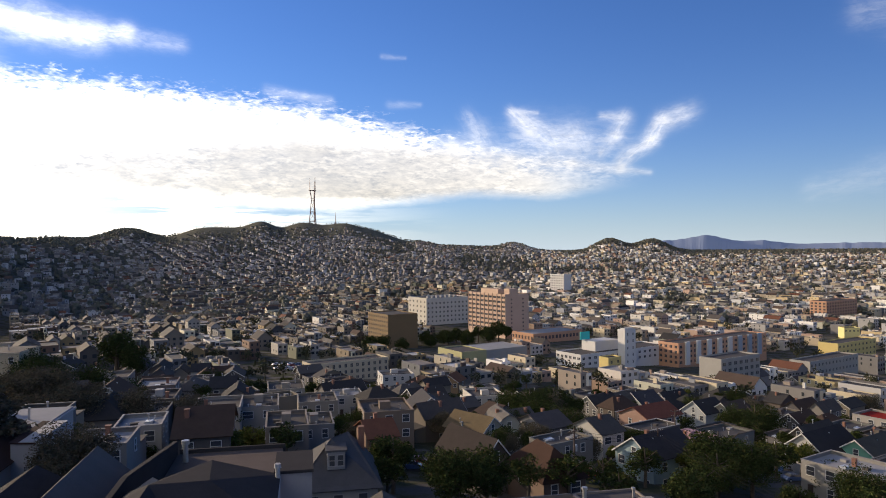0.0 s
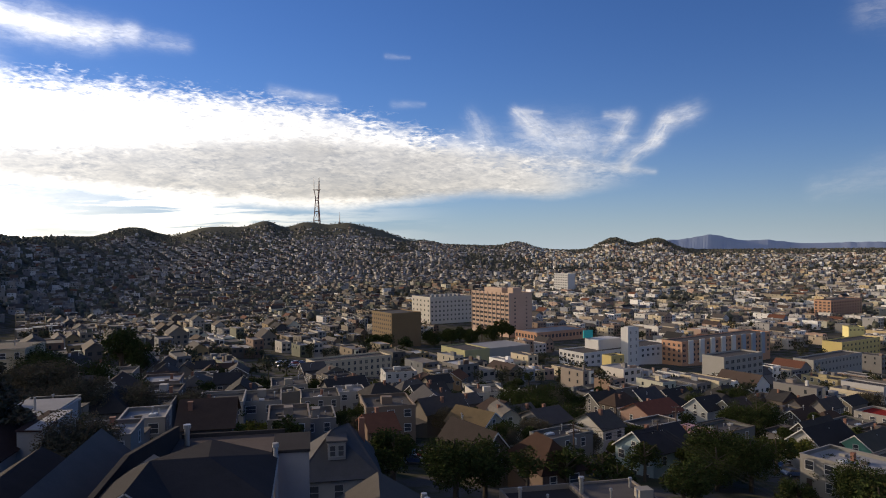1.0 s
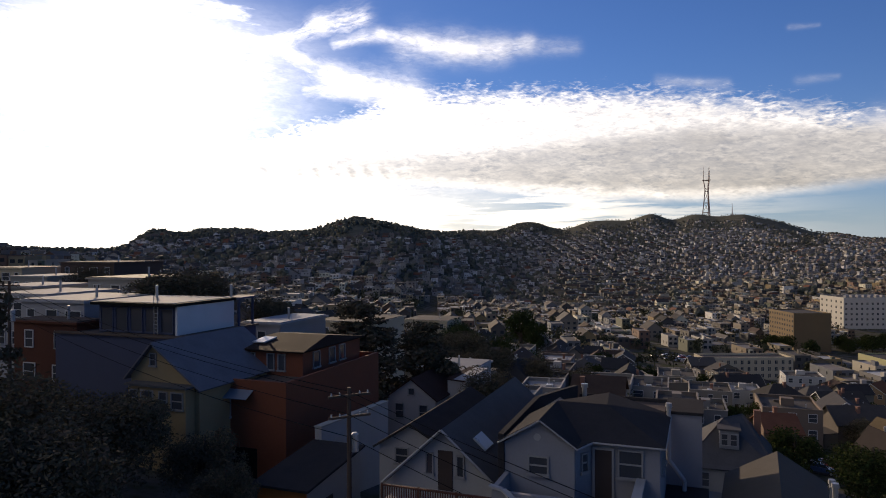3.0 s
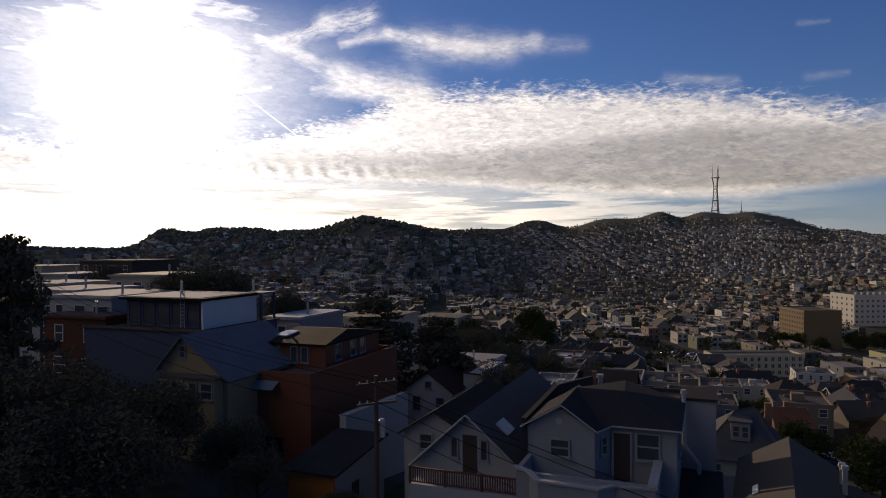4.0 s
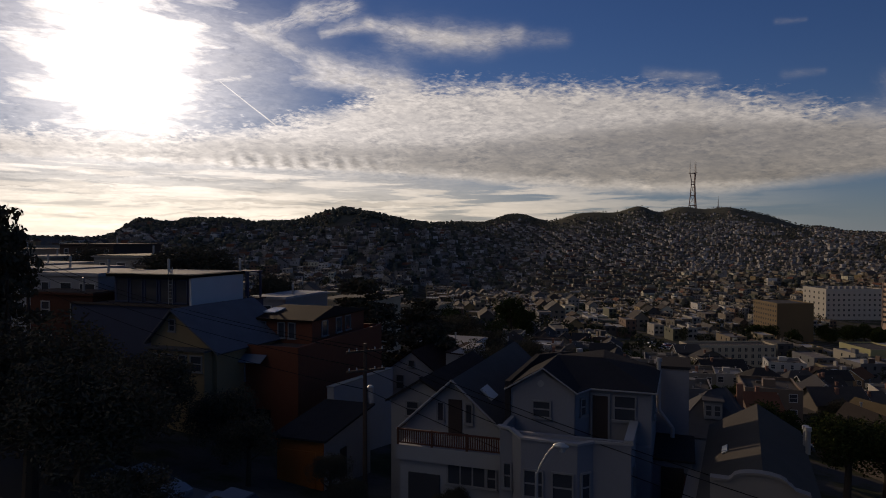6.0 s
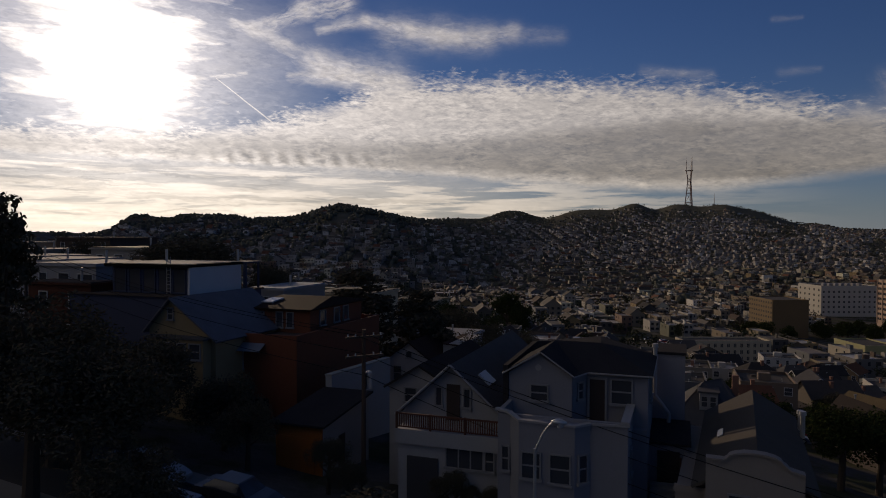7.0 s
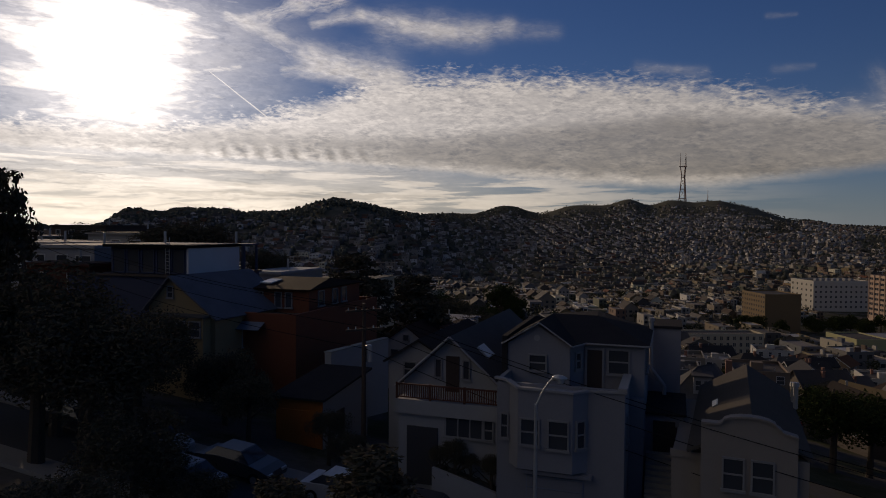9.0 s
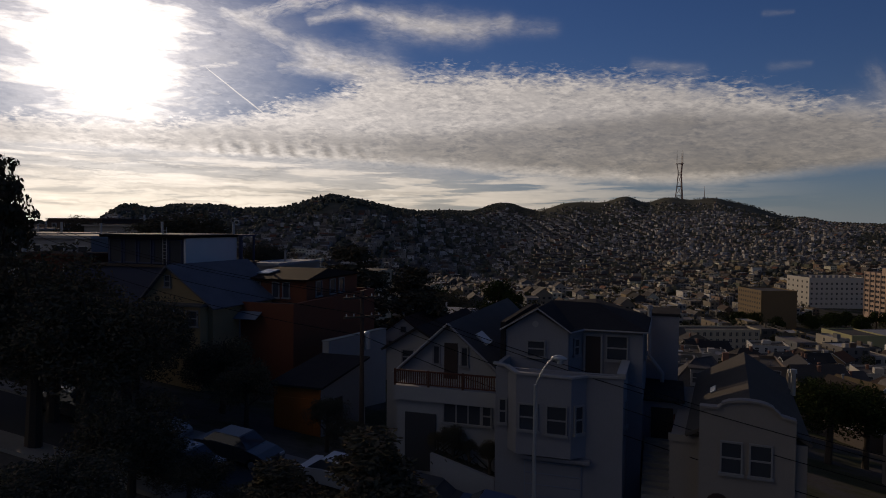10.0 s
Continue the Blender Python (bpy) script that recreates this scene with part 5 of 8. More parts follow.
house(76.3, 136.5, -57, 8.6, 11, 5.8, "gable", 3.0, paint(0.2, 0.5, 0.42), shingles(0.1, 0.1, 0.09), "teal green wooden house with a gable front", 16, skylights=0)
house(112.4, 185.5, -57, 16.0, 10, 9.0, "flat", 0, paint(0.5, 0.48, 0.46), shingles(0.4, 0.04, 0.03), "grey house with a bright red roof", 17, skylights=0)
house(159.3, 307.4, -57, 16.0, 9, 8.5, "flat", 0, paint(0.62, 0.54, 0.32), MAT["flat_roof"], "cream yellow stucco house with a flat roof", 18, skylights=0)
house(-13.5, 139.1, 14, 9.9, 12, 7.5, "flat", 0, paint(0.28, 0.22, 0.18), MAT["flat_roof"], "brown shingled house with a flat roof", 19, skylights=0)
house(-21.0, 259.2, 16, 12.0, 11, 8.0, "flat", 0, paint(0.68, 0.69, 0.7), MAT["flat_roof"], "white stucco house with tall windows", 20, skylights=0)
house(-6.1, 168.4, 14, 8.6, 11, 5.6, "gable", 3.0, paint(0.27, 0.27, 0.3), shingles(0.1, 0.1, 0.11), "dark grey house with a gable roof", 21, skylights=0)
house(-43.5, 126.6, 14, 8.3, 11, 6.5, "flat", 0, paint(0.5, 0.48, 0.46), MAT["flat_roof"], "grey house with two wide window openings", 22, skylights=0)
house(-45.3, 99.8, 16, 6.3, 8, 5.5, "flat", 0, paint(0.5, 0.5, 0.51), MAT["roof_white"], "low white stucco house with a white flat roof", 23, skylights=0)
house(-43.4, 83.1, 14, 8.4, 8, 4.6, "flat", 0, paint(0.36, 0.36, 0.37), MAT["roof_white"], "wide low house with a pale flat roof", 24, skylights=1)
house(-30.8, 155.6, 14, 8.6, 10, 7.0, "flat", 0, paint(0.36, 0.34, 0.31), MAT["flat_roof"], "grey house with a flat roof", 25, skylights=1)
house(-23.7, 117.2, 14, 6.1, 9, 6.0, "flat", 0, paint(0.3, 0.3, 0.31), MAT["flat_roof"], "dark house with an open roof deck", 26, skylights=0)
house(-37.8, 133.3, 14, 7.5, 11, 7.0, "flat", 0, paint(0.4, 0.38, 0.36), MAT["flat_roof"], "grey stucco house with a flat roof", 27, skylights=1)
house(-12.8, 120.8, 22, 5.0, 9, 4.5, "side", 2.0, paint(0.25, 0.16, 0.12), shingles(0.24, 0.11, 0.07), "small house with a rust-brown roof", 28, skylights=0)
house(-2.5, 276.3, -20, 8.2, 9, 4.9, "gable", 2.6, paint(0.4, 0.28, 0.18), shingles(0.24, 0.12, 0.07), "small house with an orange-brown gable roof", 29, skylights=0)
house(146.2, 345.4, -57, 8.6, 10, 5.5, "gable", 3.0, paint(0.42, 0.4, 0.4), shingles(0.14, 0.13, 0.13), "grey house with a steep gable", 30, skylights=0)
house(155.7, 321.0, -57, 8.6, 10, 5.2, "gable", 2.8, paint(0.36, 0.33, 0.3), shingles(0.12, 0.1, 0.1), "brown-grey house with a gable roof", 31, skylights=0)
house(-43.8, 180.4, 16, 9.2, 12, 7.5, "flat", 0, paint(0.42, 0.4, 0.36), MAT["flat_roof"], "stucco house with a flat roof", 32, skylights=0)
house(-28.9, 188.4, 16, 7.9, 9, 6.0, "flat", 0, paint(0.6, 0.6, 0.6), MAT["roof_white"], "small white house with a white flat roof", 33, skylights=0)
house(-25.0, 103.0, 14, 6.1, 10, 7.0, "flat", 0, paint(0.34, 0.3, 0.27), MAT["flat_roof"], "brown house with a flat tar roof", 34, skylights=0)
house(-72.1, 167.2, 16, 9.0, 11, 7.0, "flat", 0, paint(0.3, 0.24, 0.22), MAT["roof_white"], "brown house with a pale flat roof", 35, skylights=1)
house(-91.3, 180.4, 16, 11.6, 11, 7.0, "flat", 0, paint(0.36, 0.34, 0.32), MAT["flat_roof"], "grey house with a flat roof", 36, skylights=0)
house(-192.5, 293.9, 20, 20.0, 12, 8.0, "flat", 0, paint(0.5, 0.48, 0.42), MAT["flat_roof"], "grey-green stucco apartment house", 37, skylights=0)
house(22.5, 197.2, 16, 8.2, 10, 7.0, "flat", 0, paint(0.4, 0.36, 0.32), MAT["flat_roof"], "tan stucco house with a flat roof", 38, skylights=0)
house(21.5, 149.7, 33, 7.5, 10, 5.3, "side", 2.2, paint(0.4, 0.4, 0.42), shingles(0.12, 0.11, 0.11), "grey house with a shallow roof slope", 39, skylights=0)

for spot in ((-82, 35, 11), (-70, 60, 9), (-80, 65, 9), (-128, 78, 14), (-112, 75, 10), (-106, 62, 9), (-130, 68, 14), (-96, 46, 9), (-105.7, 160, 11), (-62, 75, 9), (-46, 70, 9), (-38, 66, 9), (46, 92, 14), (62, 96, 12), (30, 80, 12), (70, 100, 10), (25, 105, 9), (36, 110, 8), (30, 98, 6), (22, 196, 13), (26, 162, 11), (-90, 156, 13), (-76, 160, 9), (-104, 176, 10)):
    keep_out(*spot)


FENCE_WOOD = surface("fence_wood", [(0.13, 0.1, 0.075), (0.09, 0.075, 0.06), (0.17, 0.14, 0.11)], scale=1.5, fine=10, grain=0.35, bump=0.3)


def fence_meshes():
    p, b = Mesh(), Mesh()
    p.box(-0.06, 0.06, -0.06, 0.06, -0.6, 1.9)
    for k in range(6):
        b.box(0.08 + 0.33 * k, 0.38 + 0.33 * k, -0.02, 0.02, -0.3, 1.7 + 0.03 * (k % 2))
    b.box(0.0, 2.0, 0.02, 0.06, 0.3, 0.4)
    b.box(0.0, 2.0, 0.02, 0.06, 1.3, 1.4)
    return p.data("post", [FENCE_WOOD]), b.data("panel", [FENCE_WOOD])


FENCE = fence_meshes()


def yard_fence(x, y, turn, w):
    """A board fence across the yard behind a house."""
    if not is_free(x, y, 0.0):
        return
    c, s = math.cos(radians(turn)), math.sin(radians(turn))
    z = land1(x, y)
    t = thing("board_fence", pose(x, y, z, 0, 0, turn), "weathered brown board fence between the yards", "fence", "fences between the yards")
    count = max(3, int(w / 2))
    for k in range(count + 1):
        u = -count + 2 * k
        dz = land1(x + u * c, y + u * s) - z
        part("post", FENCE[0], None, t, at=pose(u, 0, dz))
        if k < count:
            part("panel", FENCE[1], None, t, at=pose(u, 0, dz))


def fill_slope():
    """The remaining lots of the near slope."""
    rng = random.Random(21)
    lots = list(blocks(14.0, 330, rng, 92.0, 40.0, 9.0, 0.0, (-72, -12))) + list(blocks(CITY_TURN - 90, 330, rng, 92.0, 40.0, 9.0, 0.0, (-12, 46)))
    count = 0
    for x, y, turn, w, d, h in lots:
        r, az = math.hypot(x, y), math.degrees(math.atan2(x, y))
        if not (88 < r < NEAR_LIMIT) or not (-58 < az < 38) or not is_free(x, y, 3.5) or (az < -36 and r < 130):
            continue
        c, s = math.cos(radians(turn)), math.sin(radians(turn))
        if not is_free(x - s * d * 0.7, y + c * d * 0.7, 3.0) or rng.random() < 0.14:
            continue
        kind = rng.choice(("gable", "gable", "gable", "flat", "flat", "side", "hip") if az < -12 else ("gable", "gable", "flat", "flat", "flat", "side", "hip"))
        h = rng.uniform(4.6, 6.6) * (0.8 if az > 0 and r > 215 else 1.0)
        label = {"gable": "wooden house with a shingled gable roof", "flat": "stucco house with a flat roof", "side": "house with a low side-gabled roof", "hip": "house with a hipped shingle roof"}[kind]
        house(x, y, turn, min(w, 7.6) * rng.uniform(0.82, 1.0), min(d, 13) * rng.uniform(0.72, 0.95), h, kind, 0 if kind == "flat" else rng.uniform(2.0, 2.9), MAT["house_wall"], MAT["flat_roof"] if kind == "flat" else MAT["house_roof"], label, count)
        KEEP_OUT.pop()
        count += 1
        if count % 3 == 0:
            yard_fence(x - s * (d + 5), y + c * (d + 5), turn, w)


fill_slope()


# ---- the street below the camera ----
STREET_TURN = 12.0


def lot(u, v, turn=STREET_TURN):
    """World place of a point of the street's own axes: u along it, v across."""
    (ux, uy), (vx, vy) = axes(turn)
    return u * ux + v * vx, u * uy + v * vy


def near_thing(name, u, v, z, label, category="house", turn=STREET_TURN, group=""):
    x, y = lot(u, v, turn)
    return thing(name, pose(x, y, z, 0, 0, turn), label, category, group)


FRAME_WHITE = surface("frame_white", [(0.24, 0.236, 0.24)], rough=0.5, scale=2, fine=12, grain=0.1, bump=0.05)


def near_window(parent, o, u, v, z, w, h, turn=0, frame=None, sash=True, wide_bars=1):
    """A window of a near house: frame with sill, and panes of glass as parts of it."""
    frame = frame or FRAME_WHITE
    m = Mesh()
    t, e = 0.075, 0.09
    m.box(-w / 2 - t, -w / 2, -e, 0.03, -h / 2 - t, h / 2 + t)
    m.box(w / 2, w / 2 + t, -e, 0.03, -h / 2 - t, h / 2 + t)
    m.box(-w / 2, w / 2, -e, 0.03, h / 2, h / 2 + t)
    m.box(-w / 2 - t - 0.05, w / 2 + t + 0.05, -e - 0.06, 0.03, -h / 2 - t - 0.05, -h / 2)
    if sash:
        m.box(-w / 2, w / 2, -e + 0.025, 0.0, -0.035, 0.035)
    for k in range(1, wide_bars):
        c = -w / 2 + w * k / wide_bars
        m.box(c - 0.035, c + 0.035, -e + 0.025, 0.0, -h / 2, h / 2)
    win = part("window", m, frame, parent, at=pose(u - o[0], v - o[1], z - o[2], 0, 0, turn))
    m = Mesh()
    m.box(-w / 2, w / 2, -0.03, -0.015, -h / 2, h / 2)
    part("pane", m, MAT["glass"], win)
    return win


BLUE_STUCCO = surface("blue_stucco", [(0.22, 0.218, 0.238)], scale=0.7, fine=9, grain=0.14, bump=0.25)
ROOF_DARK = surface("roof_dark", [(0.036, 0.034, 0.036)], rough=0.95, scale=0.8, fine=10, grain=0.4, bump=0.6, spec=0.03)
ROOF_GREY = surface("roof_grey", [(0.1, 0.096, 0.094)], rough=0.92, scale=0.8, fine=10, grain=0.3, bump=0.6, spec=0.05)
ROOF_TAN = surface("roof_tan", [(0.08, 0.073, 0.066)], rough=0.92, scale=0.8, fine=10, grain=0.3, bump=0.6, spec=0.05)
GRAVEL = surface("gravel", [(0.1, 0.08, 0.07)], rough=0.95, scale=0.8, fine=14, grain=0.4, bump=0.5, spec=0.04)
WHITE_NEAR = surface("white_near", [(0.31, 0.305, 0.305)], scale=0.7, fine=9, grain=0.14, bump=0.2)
RED_BROWN = surface("red_brown", [(0.17, 0.055, 0.028)], scale=0.5, fine=7, grain=0.25, bump=0.25)
RAIL_BROWN = surface("rail_brown", [(0.1, 0.04, 0.025)], rough=0.7, scale=2, fine=14, grain=0.3, bump=0.2)
YELLOW_WALL = surface("yellow_wall", [(0.3, 0.22, 0.12)], scale=0.7, fine=9, grain=0.15, bump=0.2)
ORANGE_WALL = surface("orange_wall", [(0.4, 0.125, 0.025)], scale=0.7, fine=9, grain=0.15, bump=0.2)
BLUE_DARK = surface("blue_dark", [(0.055, 0.065, 0.11)], scale=0.7, fine=9, grain=0.15, bump=0.2)
POLE_WOOD = surface("pole_wood", [(0.09, 0.06, 0.045)], rough=0.9, scale=1.5, fine=16, grain=0.35, bump=0.4, stretch=(4, 4, 0.6))
GREY_METAL = surface("grey_metal", [(0.45, 0.46, 0.47)], rough=0.45, metal=0.6, scale=2, bump=0)
BLACK = surface("black", [(0.012, 0.012, 0.012)], rough=0.8, scale=2, bump=0, spec=0.04)


def blue_house():
    o = (-8.4, 29.0, -21.2)
    t = near_thing("blue_house", *o, "pale blue stucco house with a dark hipped roof and roof terrace")
    m = Mesh(o)
    m.box(-8.35, -2.4, 29.0, 32.0, -23.5, -15.65)
    m.box(-8.35, -1.7, 32.0, 51.0, -23.5, -15.65)
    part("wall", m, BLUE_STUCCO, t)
    # bay of the first floor with slanted cheeks
    m = Mesh(o)
    plan = [(-7.75, 29.0), (-7.2, 28.35), (-4.65, 28.35), (-4.05, 29.0)]
    k = len(plan)
    m.solid([(u, v, z) for z in (-18.5, -14.75) for u, v in plan], [tuple(range(k - 1, -1, -1)), tuple(range(k, 2 * k))] + [(i, (i + 1) % k, (i + 1) % k + k, i + k) for i in range(k)])
    part("bay", m, BLUE_STUCCO, t)
    # parapet of the terrace with a moulded cap
    m = Mesh(o)
    m.box(-8.35, -2.4, 29.0, 29.22, -15.65, -14.62)
    m.box(-8.35, -8.13, 29.22, 31.1, -15.65, -14.45)
    m.box(-2.62, -2.4, 29.22, 32.5, -15.65, -14.62)
    part("parapet", m, BLUE_STUCCO, t)
    m = Mesh(o)
    line = [(-8.5, 29.0, -14.4), (-7.9, 28.85, -14.45), (-7.25, 28.25, -14.64), (-4.6, 28.25, -14.7), (-3.95, 28.9, -14.68), (-2.3, 28.9, -14.64)]
    for a, b in zip(line, line[1:]):
        d = Vector((b[0] - a[0], b[1] - a[1], 0)).normalized()
        n = Vector((-d.y, d.x, 0)) * 0.26
        m.solid([a, b, (b[0] + n.x, b[1] + n.y, b[2]), (a[0] + n.x, a[1] + n.y, a[2])] + [(p[0], p[1], p[2] - 0.1) for p in (a, b, (b[0] + n.x, b[1] + n.y, b[2]), (a[0] + n.x, a[1] + n.y, a[2]))],
                [(0, 1, 2, 3), (7, 6, 5, 4), (0, 4, 5, 1), (1, 5, 6, 2), (2, 6, 7, 3), (3, 7, 4, 0)])
    part("cornice", m, WHITE_NEAR, t, "white moulded cornice")
    m = Mesh(o)
    m.box(-2.7, -2.3, 28.86, 33.0, -14.62, -14.5)
    part("side_cap", m, WHITE_NEAR, t)
    # upper storey: gable part and the part set back
    m = Mesh(o)
    g = [(-8.35, 31.1), (-5.2, 31.1), (-5.2, 36.5), (-8.35, 36.5)]
    m.solid([(u, v, -15.65) for u, v in g] + [(u, v, -13.1) for u, v in g] + [(-6.85, 31.1, -12.1), (-6.85, 36.5, -12.1)],
            [(0, 1, 5, 8, 4), (1, 2, 6, 5), (2, 3, 7, 9, 6), (3, 0, 4, 7)])
    g = [(-5.2, 31.6), (-4.65, 32.4), (-1.7, 32.4), (-1.7, 36.5), (-5.2, 36.5)]
    m.solid([(u, v, -15.65) for u, v in g] + [(u, v, -13.05) for u, v in g], [(0, 1, 6, 5), (1, 2, 7, 6), (2, 3, 8, 7), (3, 4, 9, 8)])
    part("upper_wall", m, BLUE_STUCCO, t)
    m = Mesh(o)
    G, R0, R1, V = (-6.7, 30.85, -11.9), (-6.7, 35.0, -11.95), (-4.3, 35.2, -12.0), (-5.05, 32.1, -13.0)
    VA, E0, E1, E2, E3 = (-5.05, 30.85, -13.02), (-4.55, 32.1, -13.0), (-1.45, 32.1, -13.0), (-1.45, 38.5, -13.0), (-4.6, 38.5, -12.1)
    for p in ([(-8.6, 30.85, -13.0), G, R0, (-8.6, 35.0, -13.0)], [G, VA, V, R0], [VA, E0, V], [V, E1, R1, R0], [E1, E2, R1], [R1, E2, E3], [R0, R1, E3], [R0, E3, (-8.6, 38.5, -13.4)], [R0, (-8.6, 38.5, -13.4), (-8.6, 35.0, -13.0)]):
        m = Mesh(o)
        m.slab(p, 0.1)
        part("roof_slope", m, ROOF_DARK, t, "dark tar shingle roof")
    m = Mesh(o)
    for a, b in ((VA, E0), (E0, E1), (E1, E2), ((-8.62, 30.85, -13.05), G), (G, VA)):
        a, b = Vector(a), Vector(b)
        m.tube(a - Vector((0, 0, 0.06)), b - Vector((0, 0, 0.06)), 0.03 if G in (tuple(a), tuple(b)) else 0.045, None, 5)
    part("gutter", m, WHITE_NEAR, t, "white eaves gutter")
    m = Mesh(o)
    m.box(-8.3, -1.75, 38.5, 50.9, -15.65, -15.2)
    part("rear_roof", m, GRAVEL, t, "brown gravel flat roof")
    m = Mesh(o)
    m.solid([(-8.62, 31.0, -15.6), (-8.36, 31.0, -15.6), (-8.36, 51.1, -15.6), (-8.62, 51.1, -15.6), (-8.62, 31.0, -12.72), (-8.36, 31.0, -12.72), (-8.36, 51.1, -14.4), (-8.62, 51.1, -14.4),
             (-8.62, 38.5, -15.6), (-8.36, 38.5, -15.6), (-8.62, 38.5, -12.6), (-8.36, 38.5, -12.6)],
            [(0, 1, 5, 4), (1, 9, 11, 5), (9, 2, 6, 11), (2, 3, 7, 6), (3, 8, 10, 7), (8, 0, 4, 10), (4, 5, 11, 10), (10, 11, 6, 7)])
    m.box(-8.2, -1.6, 50.9, 51.1, -15.6, -14.95)
    part("rear_parapet", m, ROOF_DARK, t)
    # the side block with the flue in front of it
    m = Mesh(o)
    m.box(-1.7, 0.05, 38.4, 41.5, -23.5, -12.95)
    part("side_block", m, BLUE_STUCCO, t)
    m = Mesh(o)
    m.box(-1.75, 0.12, 38.3, 41.6, -12.95, -12.8)
    part("side_cap", m, ROOF_DARK, t)
    m = Mesh(o)
    m.tube((-1.55, 37.9, -15.2), (-1.55, 37.9, -12.5), 0.11, None, 10)
    m.tube((-1.55, 37.9, -12.5), (-1.55, 37.9, -12.3), 0.17, 0.15, 10)
    m.tube((-1.55, 37.9, -15.2), (-0.8, 37.6, -16.1), 0.11, None, 10)
    m.tube((-0.8, 37.6, -16.1), (-0.8, 37.6, -16.6), 0.11, None, 10)
    part("flue", m, WHITE_NEAR, t, "white painted flue pipe")
    m = Mesh(o)
    m.tube((-7.55, 49.1, -15.3), (-7.55, 49.1, -14.1), 0.16, None, 10)
    m.tube((-7.55, 49.1, -14.1), (-7.55, 49.1, -13.85), 0.24, 0.24, 10)
    part("roof_vent", m, MAT["flue"], t)
    # lower roof and stair at the side
    m = Mesh(o)
    m.box(-1.7, 0.2, 34.6, 38.3, -23.5, -16.9)
    part("porch", m, BLUE_STUCCO, t)
    m = Mesh(o)
    m.slab([(-1.7, 34.4, -16.85), (0.35, 34.4, -16.85), (0.35, 38.3, -16.6), (-1.7, 38.3, -16.6)], 0.12)
    part("porch_roof", m, ROOF_DARK, t)
    m = Mesh(o)
    m.box(-1.3, -0.2, 34.5, 34.62, -19.6, -17.3)
    part("side_door", m, MAT["door_dark"], t)
    for k in range(14):
        m = Mesh(o)
        m.box(-1.6, -0.2, 28.6 + 0.4 * k, 29.0 + 0.4 * k, -23.0, -21.2 + 0.17 * (k + 1))
        part("step", m, MAT["grey_concrete"], t)
    m = Mesh(o)
    for v in np.arange(28.7, 34.4, 0.9):
        z = -21.0 + (v - 28.6) * 0.43
        m.tube((-0.15, v, z), (-0.15, v, z + 0.95), 0.025, None, 5)
    m.tube((-0.15, 28.7, -20.0), (-0.15, 34.4, -17.55), 0.04, None, 6)
    part("handrail", m, RAIL_BROWN, t, "dark red handrail")
    near_window(t, o, -6.8, 31.1, -14.0, 0.8, 0.72)
    near_window(t, o, -2.95, 32.4, -13.95, 0.95, 1.15)
    near_window(t, o, -4.93, 32.0, -13.95, 0.3, 0.75, 55)
    near_window(t, o, -1.7, 34.0, -14.0, 0.7, 1.2, 90)
    near_window(t, o, -1.7, 35.4, -14.0, 0.6, 1.2, 90)
    m = Mesh(o)
    m.box(-4.5, -3.75, 32.34, 32.42, -15.62, -13.4)
    d = part("terrace_door", m, MAT["door_dark"], t)
    m = Mesh(o)
    for b in ((-4.6, -4.5, -15.62, -13.3), (-3.75, -3.65, -15.62, -13.3), (-4.5, -3.75, -13.4, -13.3)):
        m.box(b[0], b[1], 32.3, 32.42, b[2], b[3])
    part("frame", m, FRAME_WHITE, d)
    near_window(t, o, -6.62, 28.35, -16.72, 0.8, 1.15)
    near_window(t, o, -5.3, 28.35, -16.76, 0.85, 1.25)
    near_window(t, o, -4.35, 28.67, -16.72, 0.4, 1.2, 47)
    near_window(t, o, -7.98, 29.0, -16.72, 0.28, 1.1)
    near_window(t, o, -2.4, 30.6, -16.75, 0.55, 1.15, 90)
    m = Mesh(o)
    m.box(-6.9, -4.2, 28.93, 29.02, -21.2, -18.95)
    door = part("garage_door", m, surface("garage_blue", [(0.2, 0.225, 0.28)], rough=0.6, scale=1, fine=8, grain=0.1, bump=0.1), t)
    for k in range(4):
        m = Mesh(o)
        m.box(-6.85, -4.25, 28.9, 28.93, -21.1 + 0.54 * k, -20.62 + 0.54 * k)
        part("panel", m, BLUE_STUCCO, door)
    m = Mesh(o)
    m.box(-7.3, -3.8, 28.55, 29.0, -18.75, -18.6)
    part("hood", m, BLUE_STUCCO, t)
    m = Mesh(o)
    m.tube((-6.85, 31.06, -12.75), (-6.85, 31.12, -12.75), 0.16, None, 12)
    part("vent", m, WHITE_NEAR, t)


blue_house()


